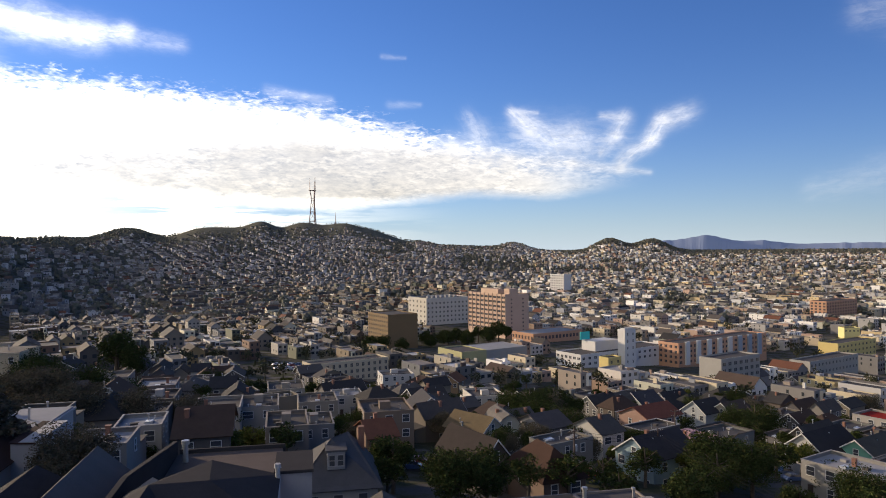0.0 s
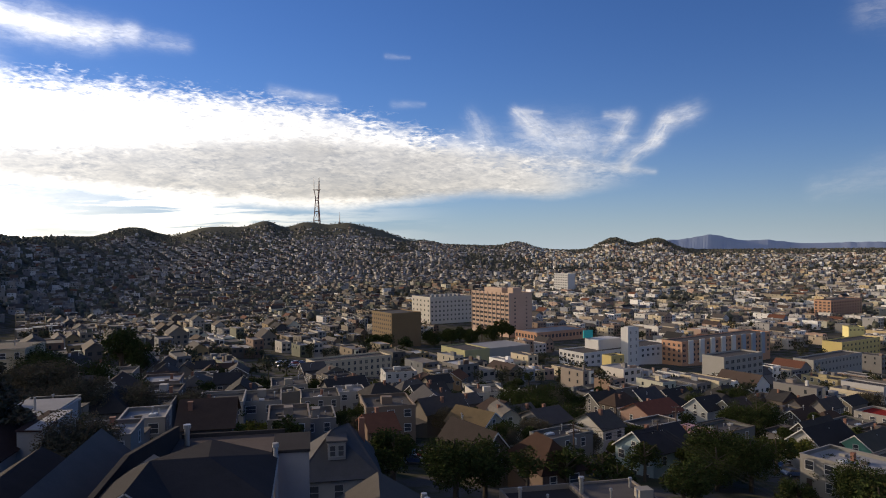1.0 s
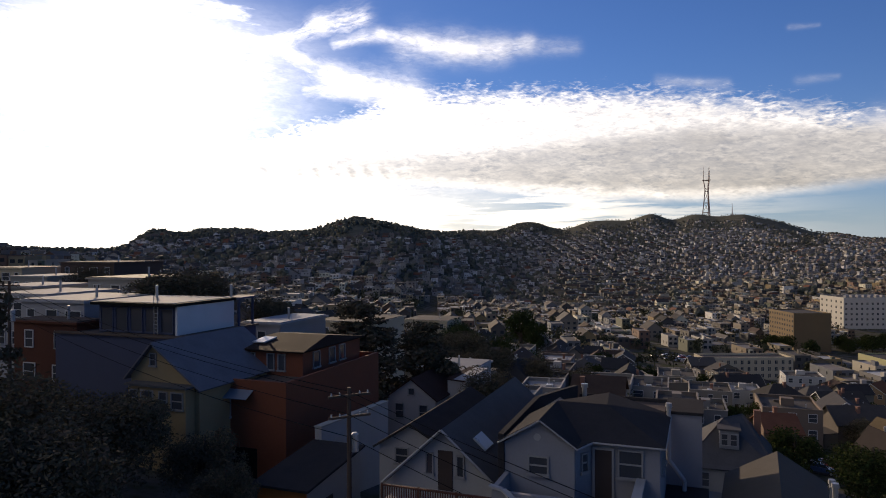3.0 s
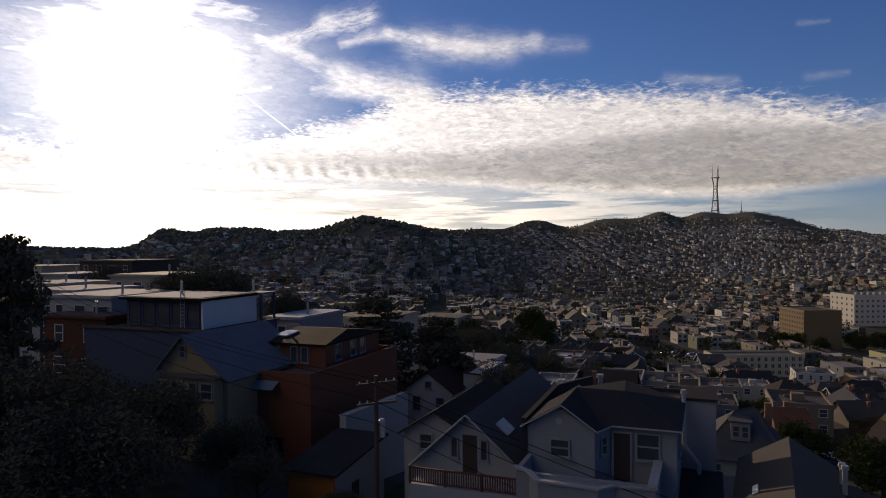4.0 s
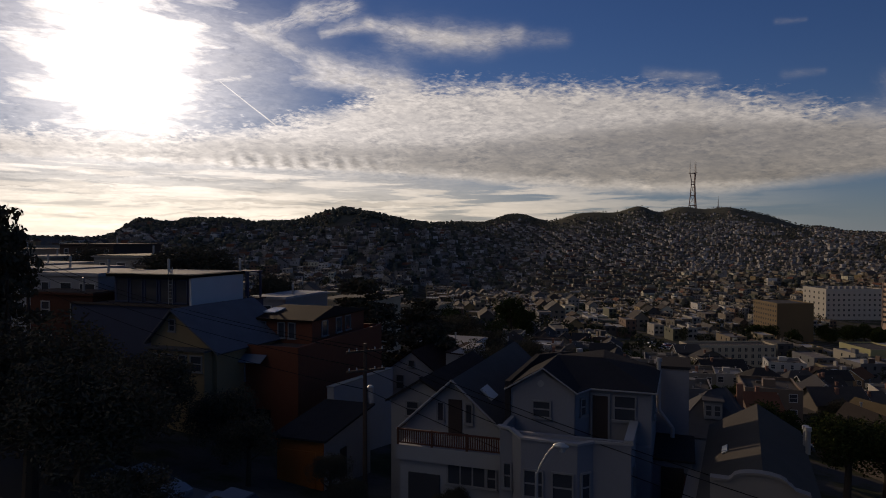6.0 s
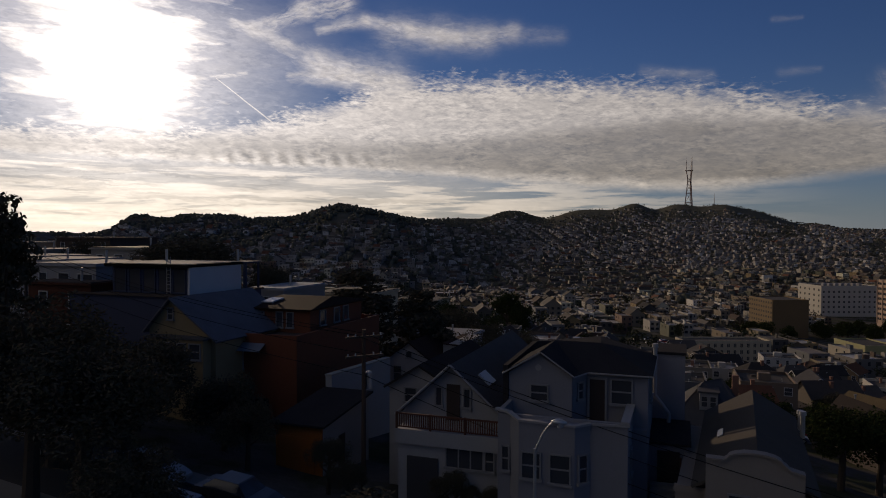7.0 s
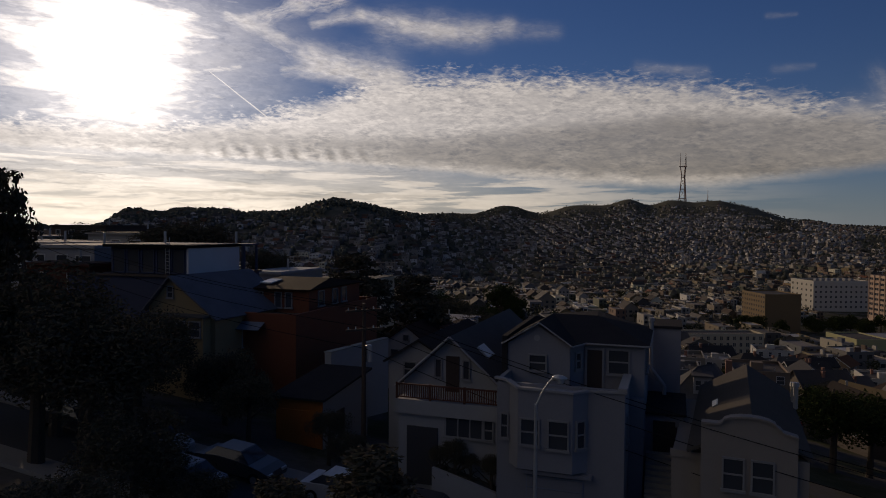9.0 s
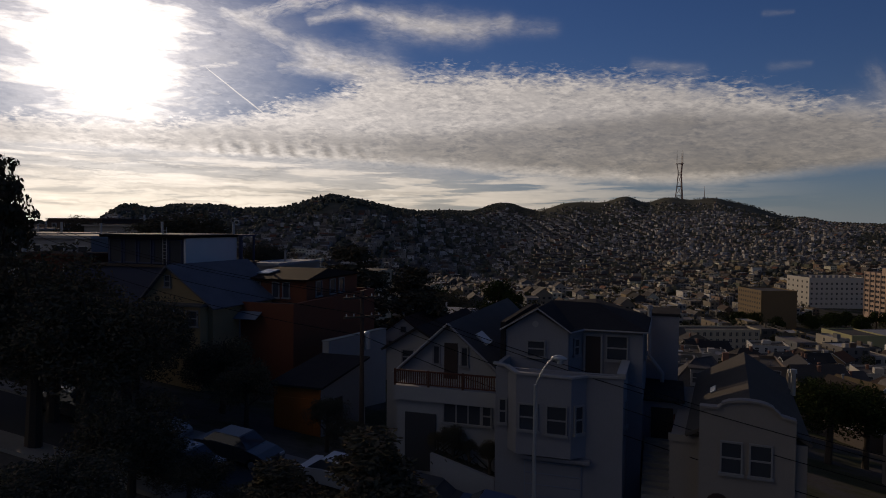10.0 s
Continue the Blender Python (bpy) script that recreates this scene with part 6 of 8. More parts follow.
def balcony_house():
    o = (-14.0, 30.3, -20.6)
    t = near_thing("gabled_house", *o, "white gabled house with a brown railed balcony across its front")
    m = Mesh(o)
    m.box(-14.0, -8.6, 30.3, 46.0, -22.5, -16.35)
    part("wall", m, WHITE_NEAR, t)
    m = Mesh(o)
    m.box(-14.1, -8.5, 30.1, 32.6, -16.35, -16.2)
    part("balcony_floor", m, WHITE_NEAR, t)
    m = Mesh(o)
    m.box(-14.1, -8.5, 30.1, 30.3, -16.95, -16.35)
    part("fascia", m, WHITE_NEAR, t)
    m = Mesh(o)
    m.solid([(-14.6, 32.5, -16.2), (-8.95, 32.5, -16.2), (-8.95, 32.5, -15.75), (-11.8, 32.5, -13.25), (-14.6, 32.5, -15.75),
             (-14.6, 46, -16.2), (-8.95, 46, -16.2), (-8.95, 46, -15.75), (-11.8, 46, -13.25), (-14.6, 46, -15.75)],
            [(0, 1, 2, 3, 4), (9, 8, 7, 6, 5), (1, 6, 7, 2), (5, 0, 4, 9)])
    part("gable_wall", m, WHITE_NEAR, t)
    m = Mesh(o)
    m.slab([(-14.95, 32.1, -15.98), (-11.8, 32.1, -13.12), (-11.8, 46.3, -13.12), (-14.95, 46.3, -15.98)], 0.12)
    m.slab([(-11.8, 32.1, -13.12), (-8.5, 32.1, -16.0), (-8.5, 46.3, -16.0), (-11.8, 46.3, -13.12)], 0.12)
    part("roof", m, ROOF_GREY, t, "dark grey shingle gable roof")
    m = Mesh(o)
    for a, b in (((-14.95, 32.06, -16.02), (-11.8, 32.06, -13.16)), ((-11.8, 32.06, -13.16), (-8.5, 32.06, -16.04))):
        m.tube(a, b, 0.07, None, 4)
    part("barge_board", m, WHITE_NEAR, t)
    m = Mesh(o)
    pts = [(-10.75, 34.0), (-10.1, 34.0), (-10.1, 35.3), (-10.75, 35.3)]
    m.slab([(u, v, -13.12 + (u + 11.8) * (-2.88 / 3.3) + 0.12) for u, v in pts], 0.1)
    part("skylight", m, MAT["skylight"], t, "pale skylight in the roof slope")
    m = Mesh(o)
    m.box(-12.1, -11.35, 32.44, 32.52, -16.2, -14.25)
    part("balcony_door", m, MAT["door_dark"], t)
    near_window(t, o, -12.55, 32.5, -14.95, 0.3, 0.95, sash=False)
    near_window(t, o, -10.95, 32.5, -14.95, 0.3, 0.95, sash=False)
    for name, box in (("top_rail", (-14.1, -8.5, 30.12, 30.22, -15.45, -15.37)), ("bottom_rail", (-14.1, -8.5, 30.14, 30.2, -16.12, -16.06))):
        m = Mesh(o)
        m.box(*box)
        part(name, m, RAIL_BROWN, t)
    m = Mesh()
    m.box(-0.03, 0.03, -0.015, 0.015, 0, 0.64)
    data = m.data("picket", [RAIL_BROWN])
    for k in range(46):
        part("picket", data, None, t, at=pose(-14.0 + 0.12 * k - o[0], 30.17 - o[1], -16.08 - o[2]))
    m = Mesh()
    m.box(-0.05, 0.05, -0.05, 0.05, 0, 0.86)
    data = m.data("post", [RAIL_BROWN])
    for u in (-14.05, -12.2, -10.35, -8.55):
        part("post", data, None, t, at=pose(u - o[0], 30.17 - o[1], -16.2 - o[2]))
    near_window(t, o, -10.4, 30.3, -17.45, 1.9, 0.95, sash=False, wide_bars=3)
    near_window(t, o, -9.1, 30.3, -17.45, 0.4, 0.95)
    # dark flat panel where a recess lies in shade; shade put into its colour
    m = Mesh(o)
    m.box(-13.5, -11.8, 30.22, 30.32, -20.6, -17.6)
    part("garage_door", m, surface("recess_shade", [(0.05, 0.05, 0.055)], rough=0.6, scale=1, bump=0.1), t)
    m = Mesh(o)
    m.solid([(u, v, z) for u, z1 in ((-11.7, -19.25), (-8.4, -20.15)) for v, z in ((29.1, -22.5), (29.35, -22.5), (29.35, z1), (29.1, z1))],
            [(0, 1, 2, 3), (7, 6, 5, 4), (4, 5, 1, 0), (3, 2, 6, 7), (0, 3, 7, 4), (1, 5, 6, 2)])
    part("planter_wall", m, WHITE_NEAR, t)
    m = Mesh(o)
    m.solid([(u, v, z) for u, z1 in ((-11.7, -19.4), (-8.4, -20.3)) for v, z in ((29.36, -22.5), (30.29, -22.5), (30.29, z1), (29.36, z1))],
            [(0, 1, 2, 3), (7, 6, 5, 4), (4, 5, 1, 0), (3, 2, 6, 7), (0, 3, 7, 4), (1, 5, 6, 2)])
    part("planter_soil", m, MAT["ground"], t)


balcony_house()


def small_gabled_house():
    o = (-16.6, 36.0, -20.0)
    t = near_thing("small_house", *o, "small pale house with a low dark gable roof")
    m = Mesh(o)
    m.solid([(-17.0, 36, -21.5), (-13.0, 36, -21.5), (-13.0, 36, -15.2), (-15.0, 36, -14.1), (-17.0, 36, -15.3), (-17.0, 46, -21.5), (-13.0, 46, -21.5), (-13.0, 46, -15.2), (-15.0, 46, -14.1), (-17.0, 46, -15.3)],
            [(0, 1, 2, 3, 4), (9, 8, 7, 6, 5), (1, 6, 7, 2), (5, 0, 4, 9)])
    part("wall", m, WHITE_NEAR, t)
    m = Mesh(o)
    m.slab([(-17.3, 35.7, -15.45), (-15.0, 35.7, -14.0), (-15.0, 46.3, -14.0), (-17.3, 46.3, -15.45)], 0.12)
    m.slab([(-15.0, 35.7, -14.0), (-12.6, 35.7, -15.35), (-12.6, 46.3, -15.35), (-15.0, 46.3, -14.0)], 0.12)
    part("roof", m, ROOF_DARK, t)
    near_window(t, o, -15.6, 36.0, -15.9, 0.7, 0.8)
    near_window(t, o, -14.4, 36.0, -15.9, 0.6, 0.8)


small_gabled_house()


def parapet_house():
    o = (-1.1, 28.1, -22.0)
    t = near_thing("parapet_house", *o, "cream stucco house with a stepped front parapet and grey gable roof", turn=8.0)
    cream = surface("cream_near", [(0.25, 0.22, 0.195)], scale=0.7, fine=9, grain=0.14, bump=0.25)
    m = Mesh(o)
    m.box(-1.1, 3.0, 28.4, 42.0, -24, -16.75)
    m.box(-2.4, -1.1, 28.9, 40.0, -24, -17.3)
    part("wall", m, cream, t)
    # front wall with its stepped and curved top
    m = Mesh(o)
    prof = [(-1.15, -24), (2.55, -24), (2.55, -15.75), (2.0, -15.62), (1.9, -15.5)]
    prof += [(0.72 + 1.05 * math.cos(a), -15.42 + 0.32 * math.sin(a)) for a in np.linspace(0, math.pi, 9)]
    prof += [(-0.45, -15.5), (-1.15, -15.5)]
    k = len(prof)
    m.solid([(u, 28.1, z) for u, z in prof] + [(u, 28.4, z) for u, z in prof],
            [tuple(range(k)), tuple(range(2 * k - 1, k - 1, -1))] + [(i, i + k, (i + 1) % k + k, (i + 1) % k) for i in range(k)])
    part("front_wall", m, cream, t)
    m = Mesh(o)
    top = prof[2:]
    k = len(top)
    ring = [(u, v, z + e) for e in (0.0, 0.09) for v in (27.98, 28.46) for u, z in top]
    faces = [(0, k, 3 * k, 2 * k), (k - 1, 3 * k - 1, 4 * k - 1, 2 * k - 1)]
    for q in range(k - 1):
        faces += [(q, q + k, q + 1 + k, q + 1), (q + 2 * k, q + 1 + 2 * k, q + 1 + 3 * k, q + 3 * k), (q, q + 1, q + 1 + 2 * k, q + 2 * k), (q + k, q + 3 * k, q + 1 + 3 * k, q + 1 + k)]
    m.solid(ring, faces)
    part("coping", m, cream, t)
    m = Mesh(o)
    m.box(-2.45, -1.15, 28.8, 29.0, -17.3, -17.0)
    part("side_coping", m, cream, t)
    m = Mesh(o)
    m.slab([(-1.75, 28.45, -16.85), (0.85, 28.45, -15.32), (0.9, 42.0, -15.32), (-1.7, 42.0, -16.85)], 0.12)
    part("roof_slope", m, ROOF_TAN, t, "grey-tan shingle roof slope")
    m = Mesh(o)
    m.slab([(0.85, 28.45, -15.32), (3.2, 28.45, -16.7), (3.2, 42.0, -16.7), (0.9, 42.0, -15.32)], 0.12)
    part("roof_slope", m, ROOF_TAN, t)
    m = Mesh(o)
    m.solid([(-1.6, 41.9, -16.9), (3.3, 41.9, -16.9), (0.9, 41.9, -15.45), (-1.6, 42.0, -16.9), (3.3, 42.0, -16.9), (0.9, 42.0, -15.45)], [(0, 1, 2), (5, 4, 3), (0, 2, 5, 3), (1, 4, 5, 2)])
    part("rear_gable", m, cream, t)
    m = Mesh(o)
    m.slab([(-0.85, 34.4, -16.26), (-0.6, 34.4, -16.11), (-0.6, 35.6, -16.11), (-0.85, 35.6, -16.26)], 0.05)
    part("skylight", m, MAT["skylight"], t)
    for v, hgt in ((37.5, 1.2), (39.0, 0.9)):
        m = Mesh(o)
        m.tube((3.2, v, -16.7), (3.2, v, -16.7 + hgt), 0.12, None, 10)
        m.tube((3.2, v, -16.7 + hgt), (3.2, v, -16.5 + hgt), 0.18, 0.16, 10)
        part("flue", m, MAT["flue"], t)
    near_window(t, o, 0.13, 28.1, -17.52, 0.74, 1.26)
    near_window(t, o, 1.26, 28.1, -17.52, 0.76, 1.26)
    m = Mesh(o)
    arch = [(-0.85, -22), (0.15, -22), (0.15, -19.6)] + [(-0.35 + 0.5 * math.cos(a), -19.6 + 0.5 * math.sin(a)) for a in np.linspace(0.3, math.pi - 0.3, 7)] + [(-0.85, -19.6)]
    k = len(arch)
    m.solid([(u, 28.06, z) for u, z in arch] + [(u, 28.12, z) for u, z in arch], [tuple(range(k)), tuple(range(2 * k - 1, k - 1, -1))] + [(i, i + k, (i + 1) % k + k, (i + 1) % k) for i in range(k)])
    part("entry_arch", m, MAT["door_dark"], t)
    m = Mesh(o)
    m.box(0.7, 2.3, 28.04, 28.12, -22, -19.6)
    part("garage_door", m, MAT["door_dark"], t)


parapet_house()


def red_house():
    o = (-37.5, 42.5, -21.0)
    t = near_thing("red_house", *o, "tall red-brown stucco house with a set-back top floor")
    m = Mesh(o)
    m.box(-37.5, -27.45, 42.5, 57.4, -24, -14.5)
    part("wall", m, RED_BROWN, t)
    m = Mesh(o)
    for b in ((-32.0, -27.45, 42.5, 42.75), (-27.7, -27.45, 42.75, 57.4), (-37.5, -27.7, 57.15, 57.4)):
        m.box(*b, -14.5, -13.9)
    part("parapet", m, RED_BROWN, t)
    m = Mesh(o)
    m.box(-37.3, -27.7, 42.8, 57.1, -14.5, -14.4)
    part("roof", m, GRAVEL, t)
    m = Mesh(o)
    m.box(-35.6, -28.9, 47.0, 56.5, -14.4, -12.35)
    part("top_floor", m, RED_BROWN, t)
    m = Mesh(o)
    m.slab([(-35.9, 46.6, -12.4), (-28.6, 46.6, -12.4), (-29.6, 52, -11.75), (-34.6, 52, -11.75)], 0.12)
    m.slab([(-35.9, 57, -12.4), (-28.6, 57, -12.4), (-29.6, 52, -11.75), (-34.6, 52, -11.75)], 0.12)
    m.slab([(-28.6, 46.6, -12.4), (-28.6, 57, -12.4), (-29.6, 52, -11.75)], 0.12)
    part("top_roof", m, shingles(0.04, 0.028, 0.024), t)
    m = Mesh(o)
    m.slab([(-34.6, 48.4, -12.05), (-33.4, 48.4, -12.05), (-33.4, 50.2, -11.85), (-34.6, 50.2, -11.85)], 0.1)
    part("skylight", m, MAT["skylight"], t)
    for u in (-34.4, -33.6, -31.8, -30.8):
        near_window(t, o, u, 47.0, -13.35, 0.55, 1.2, sash=False)
    for v in (49.0, 51.5, 53.2):
        near_window(t, o, -28.9, v, -13.3, 0.9, 1.2, 90, sash=False)
    # black panel in place of the dark front recess, its shade painted on
    m = Mesh(o)
    m.box(-33.2, -29.9, 42.44, 42.5, -21.0, -18.8)
    part("garage_door", m, BLACK, t)
    m = Mesh(o)
    m.box(-37.5, -32.0, 40.8, 42.5, -24, -18.3)
    m.box(-37.5, -32.0, 40.8, 41.0, -18.3, -17.3)
    part("balcony", m, RED_BROWN, t)
    near_window(t, o, -35.8, 42.5, -16.2, 0.5, 2.0, sash=False)
    near_window(t, o, -33.0, 42.5, -15.9, 1.6, 1.5, sash=False, wide_bars=2)
    m = Mesh(o)
    m.slab([(-32.2, 41.6, -15.1), (-30.2, 41.6, -15.1), (-30.2, 42.5, -14.6), (-32.2, 42.5, -14.6)], 0.05)
    part("awning", m, paint(0.3, 0.36, 0.46), t, "pale blue awning")


red_house()


def white_side_house():
    o = (-23.8, 40.5, -20.5)
    t = near_thing("side_wall", *o, "white painted stucco wall beside the red house", "wall")
    m = Mesh(o)
    m.solid([(u, v, z) for v, z1 in ((40.5, -16.18), (50.8, -16.7)) for u, z in ((-23.9, -23.0), (-23.4, -23.0), (-23.4, z1), (-23.9, z1))],
            [(0, 1, 2, 3), (7, 6, 5, 4), (1, 5, 6, 2), (3, 2, 6, 7), (4, 0, 3, 7)])
    part("wall", m, WHITE_NEAR, t)
    m = Mesh(o)
    m.solid([(u, v, z1 + e) for e in (0.0, 0.08) for v, z1 in ((40.45, -16.18), (50.85, -16.7)) for u in (-23.95, -23.35)],
            [(0, 1, 5, 4), (1, 3, 7, 5), (3, 2, 6, 7), (2, 0, 4, 6), (4, 5, 7, 6), (0, 2, 3, 1)])
    part("coping", m, MAT["grey_concrete"], t)
    o = (-23.6, 34.0, -20.8)
    t = near_thing("garage", *o, "small garage with an orange front and white side wall", "garage")
    m = Mesh(o)
    m.solid([(-23.7, 34, -22.5), (-20.5, 34, -22.5), (-20.5, 34, -17.7), (-23.7, 34, -17.7), (-23.7, 40.4, -22.5), (-20.5, 40.4, -22.5), (-20.5, 40.4, -17.1), (-23.7, 40.4, -17.1)],
            [(1, 5, 6, 2), (5, 4, 7, 6), (4, 0, 3, 7)])
    part("side_wall", m, WHITE_NEAR, t)
    m = Mesh(o)
    m.box(-23.7, -20.5, 33.9, 34.0, -22.5, -17.7)
    part("front_wall", m, ORANGE_WALL, t, "orange painted front wall")
    m = Mesh(o)
    m.slab([(-24.0, 33.6, -17.68), (-20.2, 33.6, -17.68), (-20.2, 40.5, -17.0), (-24.0, 40.5, -17.0)], 0.14)
    part("roof", m, ROOF_DARK, t)
    m = Mesh(o)
    m.box(-23.3, -21.0, 33.84, 33.9, -20.8, -18.5)
    part("garage_door", m, ORANGE_WALL, t)
    m = Mesh(o)
    m.box(-20.5, -20.44, 36.0, 36.8, -20.8, -18.9)
    part("side_door", m, MAT["door_dark"], t)


white_side_house()


def yellow_house():
    o = (-38.2, 39.2, -19.5)
    t = near_thing("yellow_house", *o, "yellow wooden house with a blue-grey roof sweeping down one side")
    m = Mesh(o)
    m.solid([(-38.2, 39.2, -21), (-32.2, 39.2, -21), (-32.2, 39.2, -13.9), (-36.1, 39.2, -11.1), (-38.2, 39.2, -13.3), (-38.2, 49, -21), (-32.2, 49, -21), (-32.2, 49, -13.9), (-36.1, 49, -11.1), (-38.2, 49, -13.3)],
            [(0, 1, 2, 3, 4), (9, 8, 7, 6, 5), (1, 6, 7, 2), (5, 0, 4, 9)])
    part("wall", m, YELLOW_WALL, t)
    m = Mesh(o)
    m.slab([(-36.1, 38.8, -10.95), (-31.8, 38.8, -14.05), (-31.8, 49.3, -14.05), (-36.1, 49.3, -10.95)], 0.12)
    m.slab([(-38.6, 38.8, -13.6), (-36.1, 38.8, -10.95), (-36.1, 49.3, -10.95), (-38.6, 49.3, -13.6)], 0.12)
    part("roof", m, shingles(0.2, 0.22, 0.27), t, "blue-grey shingle roof")
    near_window(t, o, -36.2, 39.2, -12.2, 0.45, 0.8)
    m = Mesh(o)
    m.box(-37.6, -32.6, 38.3, 39.2, -21, -13.9)
    part("bay", m, YELLOW_WALL, t)
    m = Mesh(o)
    m.box(-37.8, -32.4, 38.1, 39.2, -13.9, -13.75)
    part("bay_roof", m, ROOF_GREY, t)
    for u, w in ((-37.1, 0.55), (-35.9, 0.95), (-34.5, 0.6), (-33.3, 0.9)):
        near_window(t, o, u, 38.3, -14.75, w, 1.05)


yellow_house()


def deck_house():
    o = (-48.1, 45.4, -20.0)
    t = near_thing("terrace_house", *o, "dark blue house with a white flat-roofed top floor")
    m = Mesh(o)
    m.box(-52.0, -39.0, 44.6, 55.0, -22.5, -11.6)
    part("wall", m, BLUE_DARK, t)
    m = Mesh(o)
    m.box(-52.0, -38.8, 44.4, 55.2, -11.6, -11.45)
    part("terrace_floor", m, GRAVEL, t)
    m = Mesh(o)
    m.box(-48.1, -39.8, 45.6, 52.5, -11.45, -9.1)
    part("top_floor", m, BLUE_DARK, t)
    m = Mesh(o)
    m.box(-39.8, -39.6, 45.4, 52.6, -11.45, -8.9)
    part("side_wall", m, surface("white_plaster", [(0.55, 0.55, 0.56)], scale=0.6, fine=9, grain=0.12, bump=0.15), t, "plain white side wall")
    m = Mesh(o)
    m.box(-48.5, -39.5, 45.0, 52.8, -9.1, -8.85)
    part("roof", m, BLACK, t)
    m = Mesh(o)
    m.box(-48.2, -39.9, 45.3, 52.5, -8.85, -8.8)
    part("roof_membrane", m, MAT["roof_white"], t, "white roof membrane")
    for k in range(5):
        near_window(t, o, -47.2 + 1.6 * k, 45.6, -10.3, 1.2, 1.9, sash=False, frame=BLUE_DARK)
    m = Mesh(o)
    for u in (-41.9, -41.5):
        m.tube((u, 45.3, -11.4), (u, 45.3, -8.2), 0.035, None, 5)
    for z in np.arange(-11.2, -8.2, 0.3):
        m.tube((-41.9, 45.3, z), (-41.5, 45.3, z), 0.02, None, 4)
    part("ladder", m, GREY_METAL, t)
    m = Mesh(o)
    for v in (52.8, 54.8):
        for u in (-39.2, -40.8):
            m.box(u - 0.08, u + 0.08, v - 0.08, v + 0.08, -11.45, -9.0)
    m.box(-41.0, -39.0, 52.7, 54.95, -9.0, -8.85)
    part("pergola", m, BLUE_DARK, t)
    for u, v in ((-46.0, 50.0), (-40.6, 53.5)):
        m = Mesh(o)
        m.tube((u, v, -9.0), (u, v, -7.7), 0.12, None, 8)
        part("flue", m, MAT["flue"], t)


deck_house()


def box_house(u, v, w, d, top, label, wall, roof, group="flat-roofed houses on the shoulder"):
    """A plain flat-roofed house on the shoulder of the hill."""
    x, y = lot(u, v)
    z0 = land1(x, y)
    o = (u, v, z0)
    t = near_thing("flat_house", u, v, z0, label, group=group)
    m = Mesh(o)
    m.box(u, u + w, v, v + d, z0 - 2, top - 0.3)
    part("wall", m, wall, t)
    m = Mesh(o)
    m.box(u - 0.25, u + w + 0.25, v - 0.25, v + d + 0.25, top - 0.3, top - 0.1)
    part("roof_edge", m, wall, t)
    m = Mesh(o)
    m.box(u, u + w, v, v + d, top - 0.1, top)
    part("roof", m, roof, t)
    n = max(1, int(w // 2.6))
    for k in range(int((top - z0) // 3)):
        for i in range(n):
            part("window", WINDOWS[(i + k) % 3], None, t, at=pose(w * (i + 0.5) / n, 0, top - z0 - 1.7 - 2.9 * k))
    m = Mesh(o)
    m.tube((u + w * 0.7, v + d * 0.4, top), (u + w * 0.7, v + d * 0.4, top + 1.2), 0.12, None, 8)
    part("flue", m, MAT["flue"], t)
    keep_out(*lot(u + w / 2, v + d / 2), 0.6 * max(w, d))


box_house(-60.5, 48.0, 8.0, 9.0, -9.1, "low white house with a shining pale roof", WHITE_NEAR, MAT["roof_white"])
box_house(-57.5, 45.0, 7.5, 2.8, -10.6, "low red shed with a flat roof", paint(0.16, 0.06, 0.04), GRAVEL)
box_house(-70.0, 52.0, 8.0, 9.0, -9.0, "white stucco house with a flat roof", WHITE_NEAR, MAT["roof_white"])
box_house(-72.0, 66.0, 9.0, 9.0, -8.0, "grey stucco house with a flat roof", MAT["grey_concrete"], MAT["flat_roof"])
box_house(-112.0, 96.0, 13.0, 12.0, -7.0, "dark brown house with a flat roof", paint(0.14, 0.1, 0.09), GRAVEL)
box_house(-94.0, 92.0, 8.0, 10.0, -9.5, "dark house on the hill's shoulder", paint(0.2, 0.16, 0.14), GRAVEL)
box_house(-104.0, 80.0, 8.0, 9.0, -8.8, "pale house on the hill's shoulder", MAT["grey_concrete"], MAT["roof_white"])
box_house(-128.0, 92.0, 11.0, 10.0, -8.0, "tan house on the hill's shoulder", MAT["cream_stucco"], MAT["flat_roof"])
box_house(-88.0, 64.0, 9.0, 9.0, -9.2, "grey house with a pale roof", MAT["grey_concrete"], MAT["roof_white"])
box_house(-44.5, 60.5, 4.5, 9.0, -12.0, "small white house with a blue roof", WHITE_NEAR, paint(0.35, 0.45, 0.6))
box_house(-50.0, 84.0, 9.0, 10.0, -14.5, "tan stucco house with a flat roof", MAT["cream_stucco"], MAT["flat_roof"])
box_house(-77.0, 175.0, 13.0, 12.0, -24.6, "beige stucco apartment house with a flat roof", MAT["cream_stucco"], MAT["flat_roof"])
box_house(-33.0, 76.0, 8.0, 9.0, -18.8, "pale house with a flat roof", WHITE_NEAR, MAT["roof_white"])


